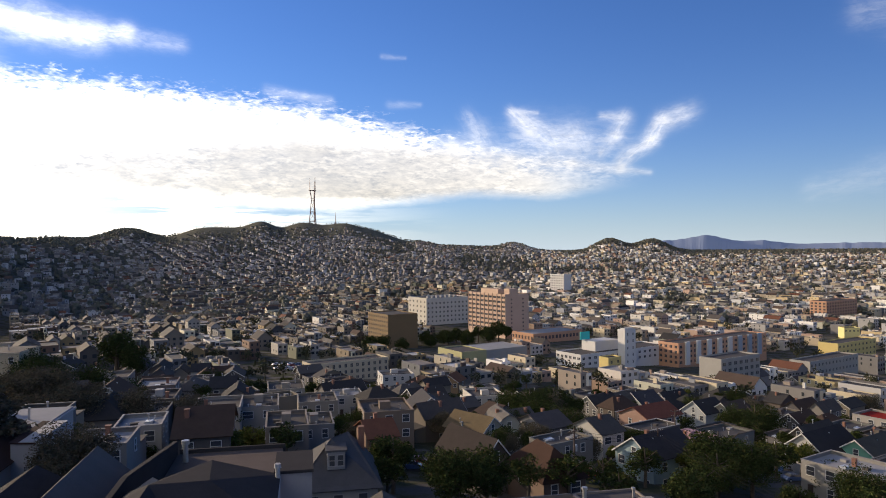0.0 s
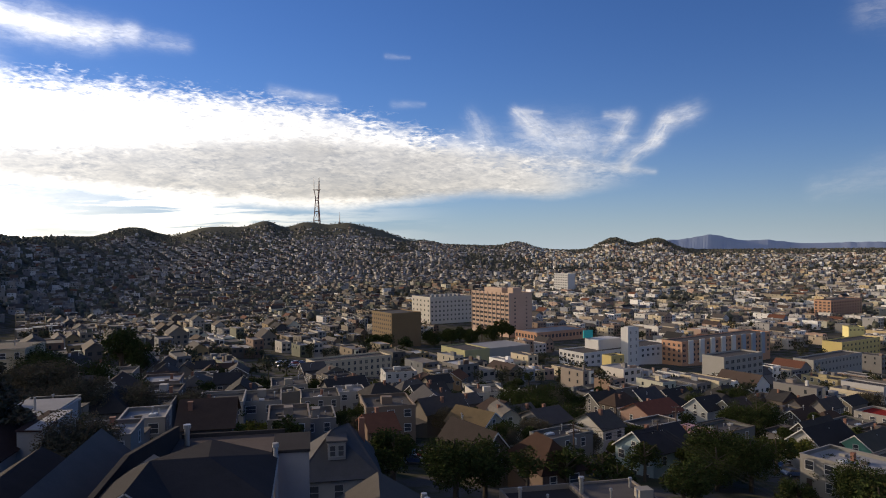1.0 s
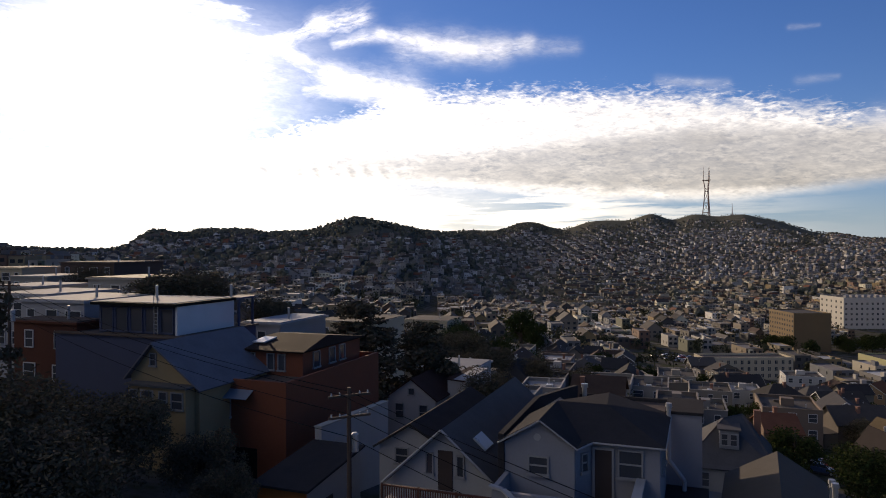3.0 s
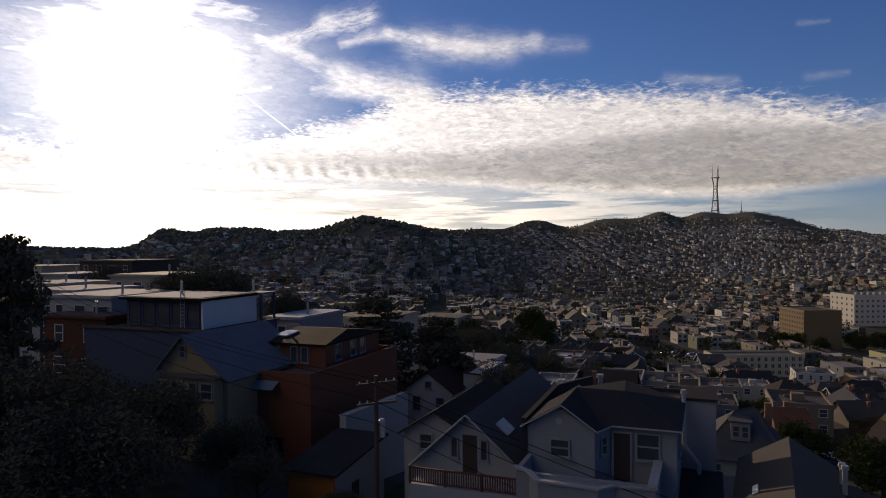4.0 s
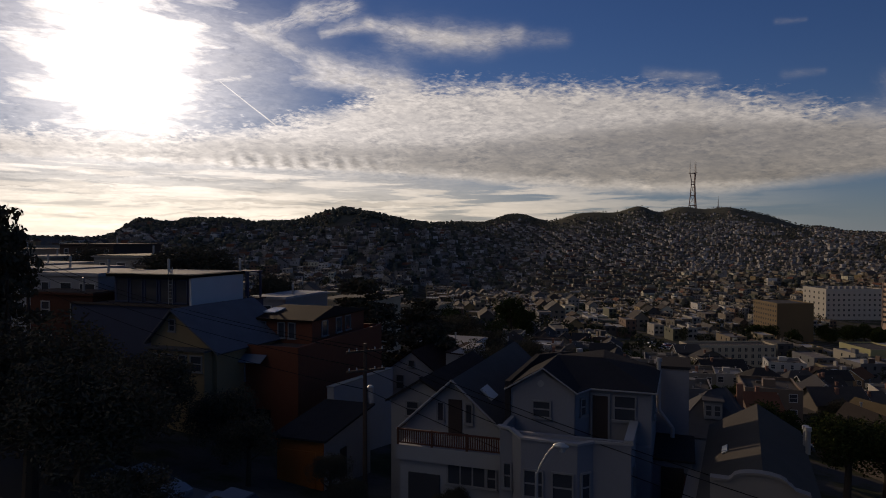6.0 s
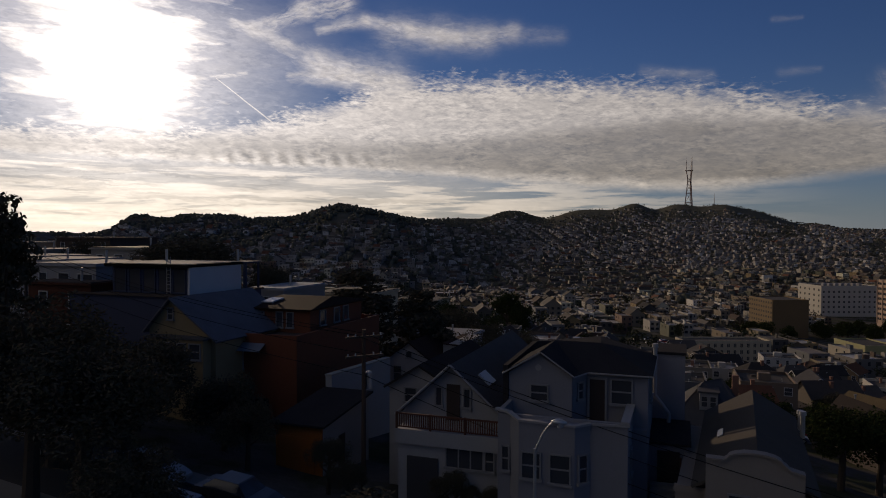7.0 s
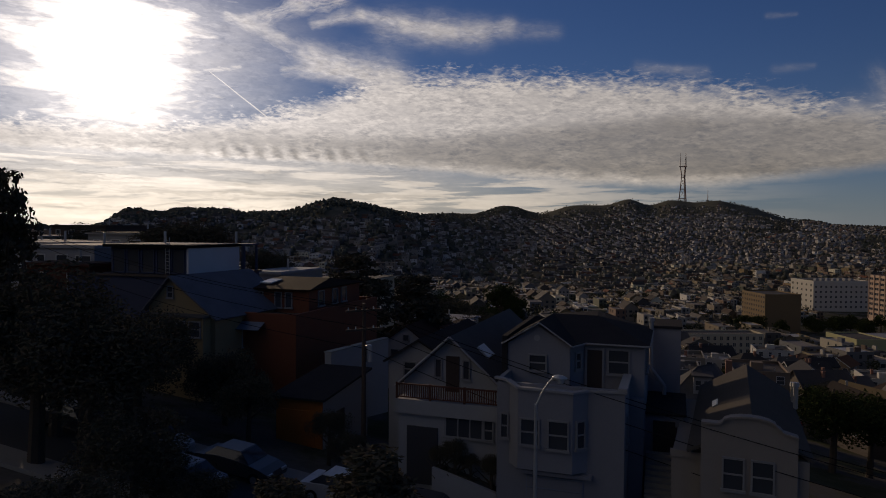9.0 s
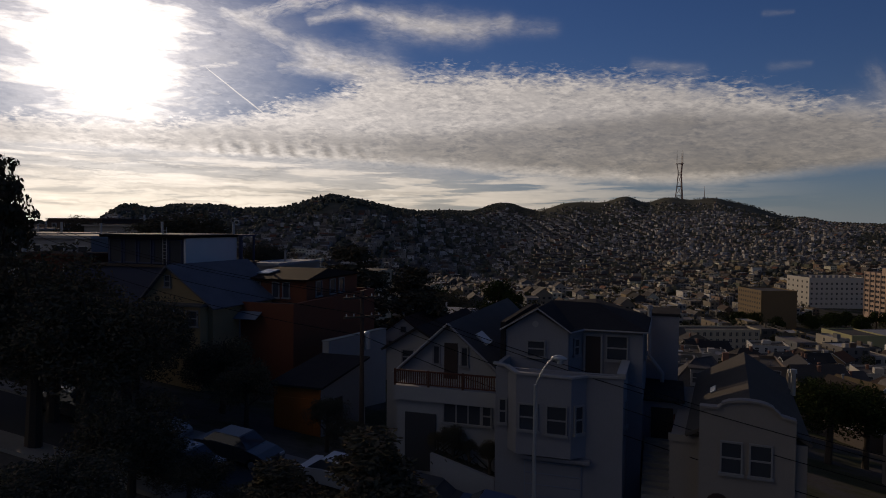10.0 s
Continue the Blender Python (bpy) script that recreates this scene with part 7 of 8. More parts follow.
def white_twin_gables():
    o = (-26.0, 66.0, -26.0)
    t = near_thing("white_gabled_house", o[0] - 2.3, o[1] - 1.6, o[2] + 0.5, "white stucco house with a dark gable roof and tall side windows")
    m = Mesh(o)
    m.solid([(-27.5, 66, -29), (-22.3, 66, -29), (-22.3, 66, -20.0), (-24.9, 66, -18.2), (-27.5, 66, -20.0), (-27.5, 77, -29), (-22.3, 77, -29), (-22.3, 77, -20.0), (-24.9, 77, -18.2), (-27.5, 77, -20.0)],
            [(0, 1, 2, 3, 4), (9, 8, 7, 6, 5), (1, 6, 7, 2), (5, 0, 4, 9)])
    m.box(-22.3, -20.2, 69.5, 77.0, -29, -18.6)
    part("wall", m, WHITE_NEAR, t)
    m = Mesh(o)
    m.slab([(-22.4, 69.4, -18.55), (-20.3, 69.4, -18.7), (-20.3, 77.0, -18.7), (-22.4, 77.0, -18.55)], 0.12)
    part("side_roof", m, shingles(0.08, 0.05, 0.045), t)
    m = Mesh(o)
    m.slab([(-27.8, 65.8, -20.15), (-24.9, 65.8, -18.05), (-24.9, 77.2, -18.05), (-27.8, 77.2, -20.15)], 0.12)
    m.slab([(-24.9, 65.8, -18.05), (-22.0, 65.8, -20.15), (-22.0, 77.2, -20.15), (-24.9, 77.2, -18.05)], 0.12)
    part("roof", m, shingles(0.08, 0.05, 0.045), t)
    near_window(t, o, -24.9, 66.0, -19.4, 0.6, 0.6, sash=False)
    near_window(t, o, -26.2, 66.0, -21.4, 0.8, 1.4)
    near_window(t, o, -23.6, 66.0, -21.4, 0.8, 1.4)
    near_window(t, o, -20.2, 71.2, -20.0, 0.6, 1.6, 90)
    near_window(t, o, -20.2, 74.0, -20.0, 0.6, 1.6, 90)


white_twin_gables()


def dormer_house():
    o = (3.0, 77.5, -31.2)
    t = near_thing("dormer_house", *o, "grey house with a hipped roof and a white front dormer")
    grey = paint(0.42, 0.42, 0.43)
    m = Mesh(o)
    m.box(-1.4, 7.2, 77.5, 88.0, -34, -27.2)
    part("wall", m, grey, t)
    m = Mesh(o)
    c = [(-1.9, 77.0, -27.4), (7.7, 77.0, -27.4), (7.7, 88.5, -27.4), (-1.9, 88.5, -27.4)]
    r0, r1 = (2.4, 81.0, -22.9), (4.4, 83.5, -22.9)
    for p in ([c[0], c[1], r1, r0], [c[1], c[2], r1], [c[2], c[3], r0, r1], [c[3], c[0], r0]):
        m.slab(p, 0.14)
    part("roof", m, shingles(0.13, 0.13, 0.14), t, "grey slate-coloured hipped roof")
    m = Mesh(o)
    m.box(1.9, 3.8, 78.5, 81.0, -25.6, -23.7)
    dormer = part("dormer", m, FRAME_WHITE, t, "white dormer")
    m = Mesh(o)
    m.box(1.7, 4.0, 78.3, 81.5, -23.7, -23.5)
    part("dormer_roof", m, shingles(0.13, 0.13, 0.14), dormer)
    for u in (2.4, 3.3):
        near_window(t, o, u, 78.5, -24.65, 0.55, 1.1)
    for u in (0.4, 3.0, 5.6):
        near_window(t, o, u, 77.5, -28.7, 0.9, 1.4)
    m = Mesh(o)
    m.box(5.6, 6.3, 84, 84.7, -26, -22.6)
    part("chimney", m, MAT["brick_dark"], t)
    keep_out(*lot(3, 82), 8)


dormer_house()


def tar_roof_house():
    o = (18.5, 57.5, -31.0)
    t = near_thing("flat_roofed_house", o[0], o[1], o[2] - 1.1, "wide house with a grey tar roof, vents and skylights")
    m = Mesh(o)
    m.box(18.5, 26.0, 57.5, 69.5, -35, -26.4)
    m.box(26.2, 32.6, 56.5, 69.5, -35, -26.1)
    part("wall", m, paint(0.3, 0.27, 0.25), t)
    m = Mesh(o)
    m.box(18.7, 25.8, 57.7, 69.3, -26.4, -26.2)
    part("roof", m, surface("tar", [(0.04, 0.037, 0.037)], rough=0.9, scale=0.6, fine=9, grain=0.4, bump=0.4, spec=0.05), t)
    m = Mesh(o)
    m.box(26.4, 32.4, 56.7, 69.3, -26.1, -25.9)
    part("roof", m, surface("cap_sheet", [(0.09, 0.083, 0.08)], rough=0.9, scale=0.6, fine=9, grain=0.4, bump=0.4, spec=0.05), t)
    m = Mesh(o)
    for b in ((18.5, 26.0, 57.5, 57.7), (18.5, 18.7, 57.7, 69.5), (25.8, 26.2, 57.5, 69.5), (18.7, 32.6, 69.3, 69.5), (32.4, 32.6, 56.5, 69.3), (26.2, 32.4, 56.5, 56.7)):
        m.box(*b, -26.4, -25.7)
    part("parapet", m, paint(0.3, 0.27, 0.25), t)
    for u, v, hgt, r in ((19.6, 66.0, 1.3, 0.16), (26.0, 66.5, 1.7, 0.2), (28.4, 65.0, 0.9, 0.1), (30.5, 63.8, 1.0, 0.09), (31.6, 67.5, 0.9, 0.14), (22.0, 65.0, 0.8, 0.1), (24.0, 60.0, 0.7, 0.1), (29.5, 59.5, 0.8, 0.1)):
        m = Mesh(o)
        m.tube((u, v, -26.3), (u, v, -26.0 + hgt), r, None, 10)
        m.tube((u, v, -26.0 + hgt), (u, v, -25.8 + hgt), r * 1.5, r * 1.4, 10)
        part("flue", m, MAT["flue"], t)
    for u, v, w, d in ((20.6, 63.5, 1.3, 0.9), (22.8, 62.6, 1.0, 0.8), (28.0, 62.5, 1.5, 1.0), (30.6, 62.3, 1.2, 0.8), (20.4, 60.2, 0.9, 0.7)):
        m = Mesh(o)
        m.box(u, u + w, v, v + d, -26.3, -25.75)
        m.slab([(u + 0.05, v + 0.05, -25.55), (u + w - 0.05, v + 0.05, -25.55), (u + w - 0.05, v + d - 0.05, -25.7), (u + 0.05, v + d - 0.05, -25.7)], 0.1)
        part("skylight", m, MAT["skylight"], t)
    m = Mesh(o)
    m.box(30.9, 32.3, 64.0, 65.2, -26.1, -25.0)
    part("chimney", m, paint(0.45, 0.43, 0.4), t)
    keep_out(*lot(27, 63), 11)
    o = (38.0, 56.5, -32.0)
    t = near_thing("orange_house", *o, "narrow orange stucco house with a cream roof balcony")
    m = Mesh(o)
    m.box(38.9, 40.5, 57.5, 60.0, -36, -27.9)
    part("wall", m, ORANGE_WALL, t)
    m = Mesh(o)
    m.box(39.0, 41.0, 60.0, 62.0, -36, -27.2)
    part("roof_balcony", m, MAT["cream_stucco"], t)
    near_window(t, o, 39.7, 57.5, -29.2, 0.7, 1.1)
    keep_out(*lot(40, 60), 6)


tar_roof_house()


# ---- trees ----
LEAF = surface("leaf", [(0.035, 0.05, 0.018), (0.05, 0.065, 0.022), (0.028, 0.038, 0.014), (0.045, 0.045, 0.018)], rough=0.8, pick="island", scale=0.8, fine=6, grain=0.3, bump=0, spec=0.0)
LEAF_BRIGHT = surface("leaf_bright", [(0.09, 0.1, 0.025), (0.07, 0.085, 0.02), (0.11, 0.1, 0.03)], rough=0.8, pick="island", scale=0.8, fine=6, grain=0.3, bump=0, spec=0.0)
LEAF_DARK = surface("leaf_dark", [(0.085, 0.08, 0.054), (0.105, 0.092, 0.064), (0.065, 0.062, 0.044), (0.11, 0.085, 0.06)], rough=0.9, pick="island", scale=0.8, fine=6, grain=0.35, bump=0, spec=0.0)
BARK = surface("bark", [(0.07, 0.055, 0.042)], rough=0.95, scale=2, fine=12, grain=0.35, bump=0.5)


def crown_data(seed, clumps, leaves, leaf, flat=0.75, mat=None, layered=False):
    """Leaves of a crown of radius 1 about the origin: small bent leaves in uneven clumps with gaps between."""
    rng = random.Random(seed)
    m = Mesh()
    spots = []
    for k in range(clumps):
        if layered:
            z = rng.uniform(-0.9, 0.95)
            reach = (1.0 - (z + 0.9) / 1.9) * 0.8 + 0.12
            a = rng.uniform(0, 6.28)
            q = reach * rng.uniform(0.35, 1.0)
            spots.append((q * math.cos(a), q * math.sin(a), z + q * 0.12, rng.uniform(0.2, 0.34), 0.3))
        else:
            d = Vector((rng.gauss(0, 1), rng.gauss(0, 1), rng.gauss(0.25, 0.8))).normalized()
            q = rng.uniform(0.35, 0.78)
            spots.append((d.x * q, d.y * q, d.z * q * flat, rng.uniform(0.22, 0.4), 0.8))
    for k in range(leaves):
        cx, cy, cz, r, sq = rng.choice(spots)
        d = Vector((rng.gauss(0, 1), rng.gauss(0, 1), rng.gauss(0, 1))).normalized() * r * rng.uniform(0.55, 1.08)
        c = Vector((cx + d.x, cy + d.y, cz + d.z * sq))
        a = Vector((rng.gauss(0, 1), rng.gauss(0, 1), rng.gauss(0, 0.6))).normalized() * leaf * rng.uniform(0.6, 1.3)
        b = a.cross(Vector((rng.gauss(0, 1), rng.gauss(0, 1), rng.gauss(0, 1)))).normalized() * leaf * 0.55
        m.solid([c - a, c + b * 0.8, c + a, c - b * 0.8], [(0, 1, 2), (0, 2, 3)])
    return m.data("crown", [mat or LEAF])


CROWNS = [crown_data(k, 28, 4200, 0.058) for k in range(4)]
CROWNS_FULL = [crown_data(40 + k, 46, 11000, 0.036) for k in range(2)]
CROWNS_YARD = [crown_data(50 + k, 16, 1500, 0.085) for k in range(3)]
CROWNS_BRIGHT = [crown_data(9, 20, 2200, 0.08, mat=LEAF_BRIGHT)]
CROWNS_DARK = [crown_data(20 + k, 44, 14000, 0.03, mat=LEAF_DARK) for k in range(3)]
CYPRESS = [crown_data(30 + k, 60, 9000, 0.05, mat=LEAF_DARK, layered=True) for k in range(2)]


def trunk_data(seed):
    """A trunk of height 1 with limbs spreading from its upper half."""
    rng = random.Random(seed)
    m = Mesh()
    m.tube((0, 0, -0.06), (0.02, 0.01, 0.5), 0.045, 0.032, 8)
    m.tube((0.02, 0.01, 0.5), (0.0, 0.03, 0.95), 0.032, 0.01, 7)
    for k in range(7):
        a, z = rng.uniform(0, 6.28), rng.uniform(0.35, 0.7)
        q = rng.uniform(0.18, 0.34)
        m.tube((0.015, 0.01, z), (q * math.cos(a), q * math.sin(a), z + rng.uniform(0.12, 0.3)), 0.018, 0.006, 5)
    return m.data("trunk", [BARK])


TRUNKS = [trunk_data(k) for k in range(3)]


def tree(x, y, height, radius, crown, label="dark green broadleaf tree", seed=0, deep=None, group="trees on the slope", name="tree"):
    """A tree of that height, its crown of that radius and depth."""
    rng = random.Random(seed * 31 + int(x * 3 + y * 5))
    z = land1(x, y)
    t = thing(name, pose(x, y, z), label, "tree", group)
    deep = deep or radius
    part("trunk", rng.choice(TRUNKS), None, t, at=Matrix.Diagonal((height * 0.9, height * 0.9, height * 0.9, 1)))
    turn = Matrix.Rotation(rng.uniform(0, 6.28), 4, "Z")
    part("crown", rng.choice(crown), None, t, at=Matrix.Translation((0, 0, height - deep * 0.85)) @ turn @ Matrix.Diagonal((radius, radius, deep, 1)))
    return t


def make_trees():
    dark = "dark evergreen tree on the hillside"
    # about the street and the hill's shoulder
    tree(-46.6, 20.4, 12.9, 3.6, CYPRESS, "tall dark cypress with tiered boughs", 1, 6.0, name="cypress")
    tree(-52.0, 16.0, 10.0, 4.6, CROWNS_DARK, dark, 2, 4.2)
    tree(-63.0, 47.6, 15.3, 6.2, CROWNS_DARK, "round dark evergreen behind the roofs", 3, 4.6)
    tree(-67.0, 50.0, 14.3, 5.5, CROWNS_DARK, "round dark evergreen behind the roofs", 4, 4.2)
    tree(-105.2, 62.6, 13.5, 4.5, CROWNS_DARK, "round dark evergreen behind the roofs", 5)
    tree(-60.2, 57.7, 13.8, 3.6, CROWNS_DARK, dark, 6)
    tree(-47.0, 57.8, 13.0, 6.5, CYPRESS, "spreading dark cypress with flat boughs", 7, 5.5, name="cypress")
    tree(-43.0, 64.0, 12.0, 6.0, CYPRESS, "spreading dark cypress with flat boughs", 8, 5.0, name="cypress")
    tree(-33.5, 62.0, 10.0, 4.2, CROWNS_DARK, dark, 81)
    for k, (x, y, top, r) in enumerate(((-30.6, 13.8, -8.6, 4.2), (-26.7, 13.8, -9.6, 3.8), (-23.3, 13.5, -13.8, 2.6), (-21.4, 14.6, -16.4, 1.8), (-19.9, 8.6, -14.5, 2.6),
                                        (-19.0, 14.8, -17.6, 1.4), (-18.3, 9.5, -16.2, 2.0), (-34.7, 17.0, -9.5, 4.4), (-31.4, 16.4, -12.0, 3.0), (-30.0, 25.7, -15.6, 2.2),
                                        (-36.0, 22.0, -11.5, 4.0), (-40.0, 25.5, -12.5, 4.0), (-34.0, 27.5, -14.6, 2.8), (-25.0, 16.0, -16.6, 1.6), (-39.5, 14.0, -8.2, 4.6), (-15.5, 11.0, -17.2, 1.6), (-19.2, 16.8, -18.0, 1.7), (-17.6, 16.6, -18.4, 1.4))):
        z = land1(x, y)
        h = top - z
        tree(x, y, h, r, CROWNS_DARK, "dense dark shrubby tree beside the street", 20 + k, min(r, h * 0.52), "shrubby trees beside the street")
    # clipped shrubs before the balcony house, and the feathery tree across the street
    for u, v, zc, r in ((-10.75, 29.75, -18.5, 0.85), (-9.9, 29.8, -19.0, 0.6), (-8.85, 29.75, -19.0, 0.75), (-11.5, 29.6, -18.7, 0.6), (-16.6, 29.6, -18.9, 1.2), (-18.6, 31.2, -18.4, 1.4)):
        x, y = lot(u, v)
        z = land1(x, y)
        tree(x, y, zc + r * 0.85 - z, r, CROWNS_DARK, "dark rounded garden shrub before a house", int(-u * 10), r, "garden shrubs", "shrub")
    for u, v, top, r in ((-9.9, 18.3, -15.3, 3.0), (-13.0, 17.6, -16.3, 2.4)):
        x, y = lot(u, v)
        h = top - land1(x, y)
        tree(x, y, h, r, CYPRESS, "low feathery conifer beside the street", int(-u * 7), h * 0.42, "conifers beside the street", "conifer")
    # on the slope below
    tree(-105.7, 215.7, 21.0, 7.0, CROWNS, "tall loose eucalyptus tree", 40, 8.0)
    tree(-98.0, 212.0, 17.0, 5.0, CROWNS, "tall loose eucalyptus tree", 41, 7.0)
    for k, (x, y, h, r) in enumerate(((-72.4, 122.1, 13, 6.5), (-62.6, 117, 11, 5.5), (-55.5, 120.1, 10, 5.5), (-80, 128, 12, 6), (-66, 110, 9, 5), (-50, 130, 9, 5))):
        tree(x, y, h, r, CROWNS_DARK, dark, 50 + k)
    for k, (x, y, h, r) in enumerate(((42.4, 116.5, 11.5, 6.6), (46.0, 112.5, 9.5, 5.0), (40.0, 111.0, 8, 4.6), (27.5, 88.7, 7, 3.4), (30.5, 93.0, 7.5, 3.4), (-0.8, 76.5, 10.0, 4.6), (2.5, 79.5, 9, 4.0), (-8.9, 93.5, 8.5, 3.8),
                                      (8.9, 133.1, 7, 3.0), (20.1, 177.6, 10, 6.0), (25.2, 165.1, 9, 5.5), (15.0, 170.0, 8, 4.5), (83.7, 196.8, 11, 8.0), (76.0, 190.0, 10, 6.0), (56.9, 101.6, 8, 5.0), (61.0, 105.0, 7, 4.5),
                                      (-82.4, 235.2, 9, 6.0), (48.1, 102.1, 5, 3.5), (-20.9, 143.1, 8, 4.5), (59.7, 115.5, 7, 4.0), (-16.7, 79.1, 5, 3.0), (30.9, 149.0, 8, 5.0), (38.0, 152.0, 7, 4.5), (-13.1, 181.6, 8, 5.0))):
        tree(x, y, h, r, CROWNS_FULL if r > 4.4 else CROWNS, "dark green broadleaf tree between the houses", 70 + k)
    for k, (x, y, h, r) in enumerate(((16.5, 197.6, 9, 5), (24.3, 230.6, 8, 4), (26.3, 196.3, 10, 5), (24.3, 165.1, 9, 4.5), (27.6, 163.9, 8, 4.2), (14.7, 137.2, 8, 4), (19.3, 135.2, 7, 4.5), (23.0, 131.8, 7, 4), (8.2, 126.9, 7, 3.4), (50.3, 241.7, 5, 3), (149.8, 255.7, 9, 6), (-2.5, 152.2, 8, 4.5), (94.7, 223.7, 9, 5), (103.6, 222.1, 6, 3.5), (42.3, 124.5, 8, 5), (-19.5, 133.7, 6, 3), (70.0, 239.8, 6, 3), (2.5, 114.3, 6, 3))):
        tree(x, y, h, r, CROWNS_DARK, "dark evergreen among the houses", 300 + k, group="evergreens among the houses")
    for k, (x, y, h, r) in enumerate(((20.0, 190.0, 12, 6.5), (28.0, 200.0, 12, 6.5), (14.5, 196.0, 10, 5.5), (33.0, 207.0, 9, 5.5), (17.0, 155.0, 8, 5.0), (25.0, 160.0, 9, 5.5), (33.0, 169.0, 8, 5.5),
                                      (-91.0, 150.0, 13, 7.0), (-84.0, 158.0, 12, 7.0), (-74.0, 158.0, 9, 6.0), (-104.0, 176.0, 12, 7.0), (-98.0, 160.0, 14, 6.5), (78.0, 228.0, 9, 6.0), (102.0, 254.0, 9, 6.0))):
        tree(x, y, h, r, CROWNS_FULL, "large dark evergreen between the houses", 400 + k, group="large evergreens between the houses")
    for k, (x, y, h, r) in enumerate(((-4.0, 560.0, 14, 8), (12.0, 566.0, 13, 8), (-18.0, 548.0, 12, 7), (30.0, 580.0, 15, 8), (-22.0, 575.0, 13, 8), (22.0, 598.0, 16, 8), (-62.0, 498.0, 10, 6))):
        tree(x, y, h, r, CROWNS, "dark street tree before the hospital", 430 + k, group="trees by the hospital")
    tree(-34.6, 118.7, 5.5, 3.4, CROWNS_BRIGHT, "yellow-green bushy tree between houses", 100)
    tree(15.0, 108.0, 6.0, 2.6, CROWNS_BRIGHT, "yellow-green bushy tree between houses", 101)
    for k, (x, y, h, r) in enumerate(((40.0, 607.1, 20, 9), (46, 600, 17, 8), (33, 604, 16, 8), (2.6, 589.4, 14, 9), (-8, 585, 13, 8), (12, 592, 12, 8), (-52, 506.4, 13, 7), (-60, 512, 12, 6), (-38, 515, 10, 7))):
        tree(x, y, h, r, CROWNS, "dark street tree before the hospital", 120 + k, group="trees by the hospital")
    rng = random.Random(77)
    count = 0
    while count < 210:
        az, r = rng.uniform(-42, 37), rng.uniform(85, 290)
        x, y = r * math.sin(radians(az)), r * math.cos(radians(az))
        if not is_free(x, y, -2):
            continue
        tree(x, y, rng.uniform(4.0, 8.0), rng.uniform(2.0, 3.8), CROWNS_YARD if rng.random() < 0.85 else CROWNS_BRIGHT, "green yard tree between the houses", 200 + count, group="yard trees")
        count += 1


make_trees()


# ---- streets, poles, lamps, cars ----
ASPHALT = surface("asphalt", [(0.05, 0.05, 0.052)], rough=0.9, scale=0.4, fine=10, grain=0.3, bump=0.3)
PAVING = surface("paving", [(0.22, 0.21, 0.2)], rough=0.9, scale=0.6, fine=8, grain=0.25, bump=0.2)


def strip(name, u0, u1, v0, v1, lift, mat, label, category, turn=STREET_TURN, step=1.5, edge=0.25):
    """A road or pavement that lies on the ground along the street's axes, with a kerb's depth."""
    m = Mesh()
    n = int((u1 - u0) / step)
    rows = []
    for i in range(n + 1):
        u = u0 + (u1 - u0) * i / n
        a, b = lot(u, v0, turn), lot(u, v1, turn)
        za, zb = land1(*a), land1(*b)
        rows.append(((*a, za + lift), (*b, zb + lift)))
    for (a, b), (c, d) in zip(rows, rows[1:]):
        m.solid([a, c, d, b] + [(p[0], p[1], p[2] - edge) for p in (a, c, d, b)], [(0, 1, 2, 3), (0, 4, 5, 1), (2, 6, 7, 3)])
    ob = part(name, m, mat)
    tagged(ob, label, category, kind="structure")


strip("road", -70, 45, 20.6, 26.6, 0.06, ASPHALT, "dark asphalt street below the houses", "road")
strip("pavement", -70, 45, 26.6, 28.3, 0.2, PAVING, "grey concrete pavement", "pavement")
strip("pavement", -70, 45, 18.8, 20.6, 0.2, PAVING, "grey concrete pavement", "pavement")
strip("road", -40, 120, 111.5, 119.5, 0.15, ASPHALT, "asphalt street on the slope", "road", 14.0)
strip("road", -60, 140, 174.5, 182.5, 0.15, ASPHALT, "asphalt street on the slope", "road", 14.0)


def street_lamp(x, y, height, arm_turn, arm=1.6, z=None):
    z = land1(x, y) if z is None else z
    t = thing("street_lamp", pose(x, y, z), "grey steel street lamp with a curved arm", "street lamp", "street lamps")
    m = Mesh()
    m.tube((0, 0, 0), (0, 0, height - 0.9), 0.09, 0.055, 8)
    part("pole", m, GREY_METAL, t)
    c, s = math.cos(radians(arm_turn)), math.sin(radians(arm_turn))
    m = Mesh()
    pts = [(0, 0, height - 1.0)] + [(arm * k * c, arm * k * s, height - 0.95 + 0.95 * math.sin(k * 1.45)) for k in (0.12, 0.3, 0.5, 0.7, 0.88, 1.0)]
    m.pipe(pts, 0.038, 6)
    part("arm", m, GREY_METAL, t)
    q = arm + 0.18
    m = Mesh()
    steps = [k / 6 for k in range(7)]
    m.pipe([((arm - 0.1 + 0.5 * a) * c, (arm - 0.1 + 0.5 * a) * s, height - 0.02 * a) for a in steps], [0.12 * math.sin(math.pi * (0.12 + 0.8 * a)) for a in steps], 10)
    head = part("lamp_head", m, GREY_METAL, t, smooth=True)
    m = Mesh()
    m.tube((q * c, q * s, height - 0.18), (q * c, q * s, height - 0.06), 0.09, 0.13, 12)
    part("lens", m, MAT["skylight"], head)


street_lamp(-8.61, 18.1, 8.9, 20.0, 0.62, -21.1)
street_lamp(13.4, 26.1, 12.4, 0.0, 1.5)


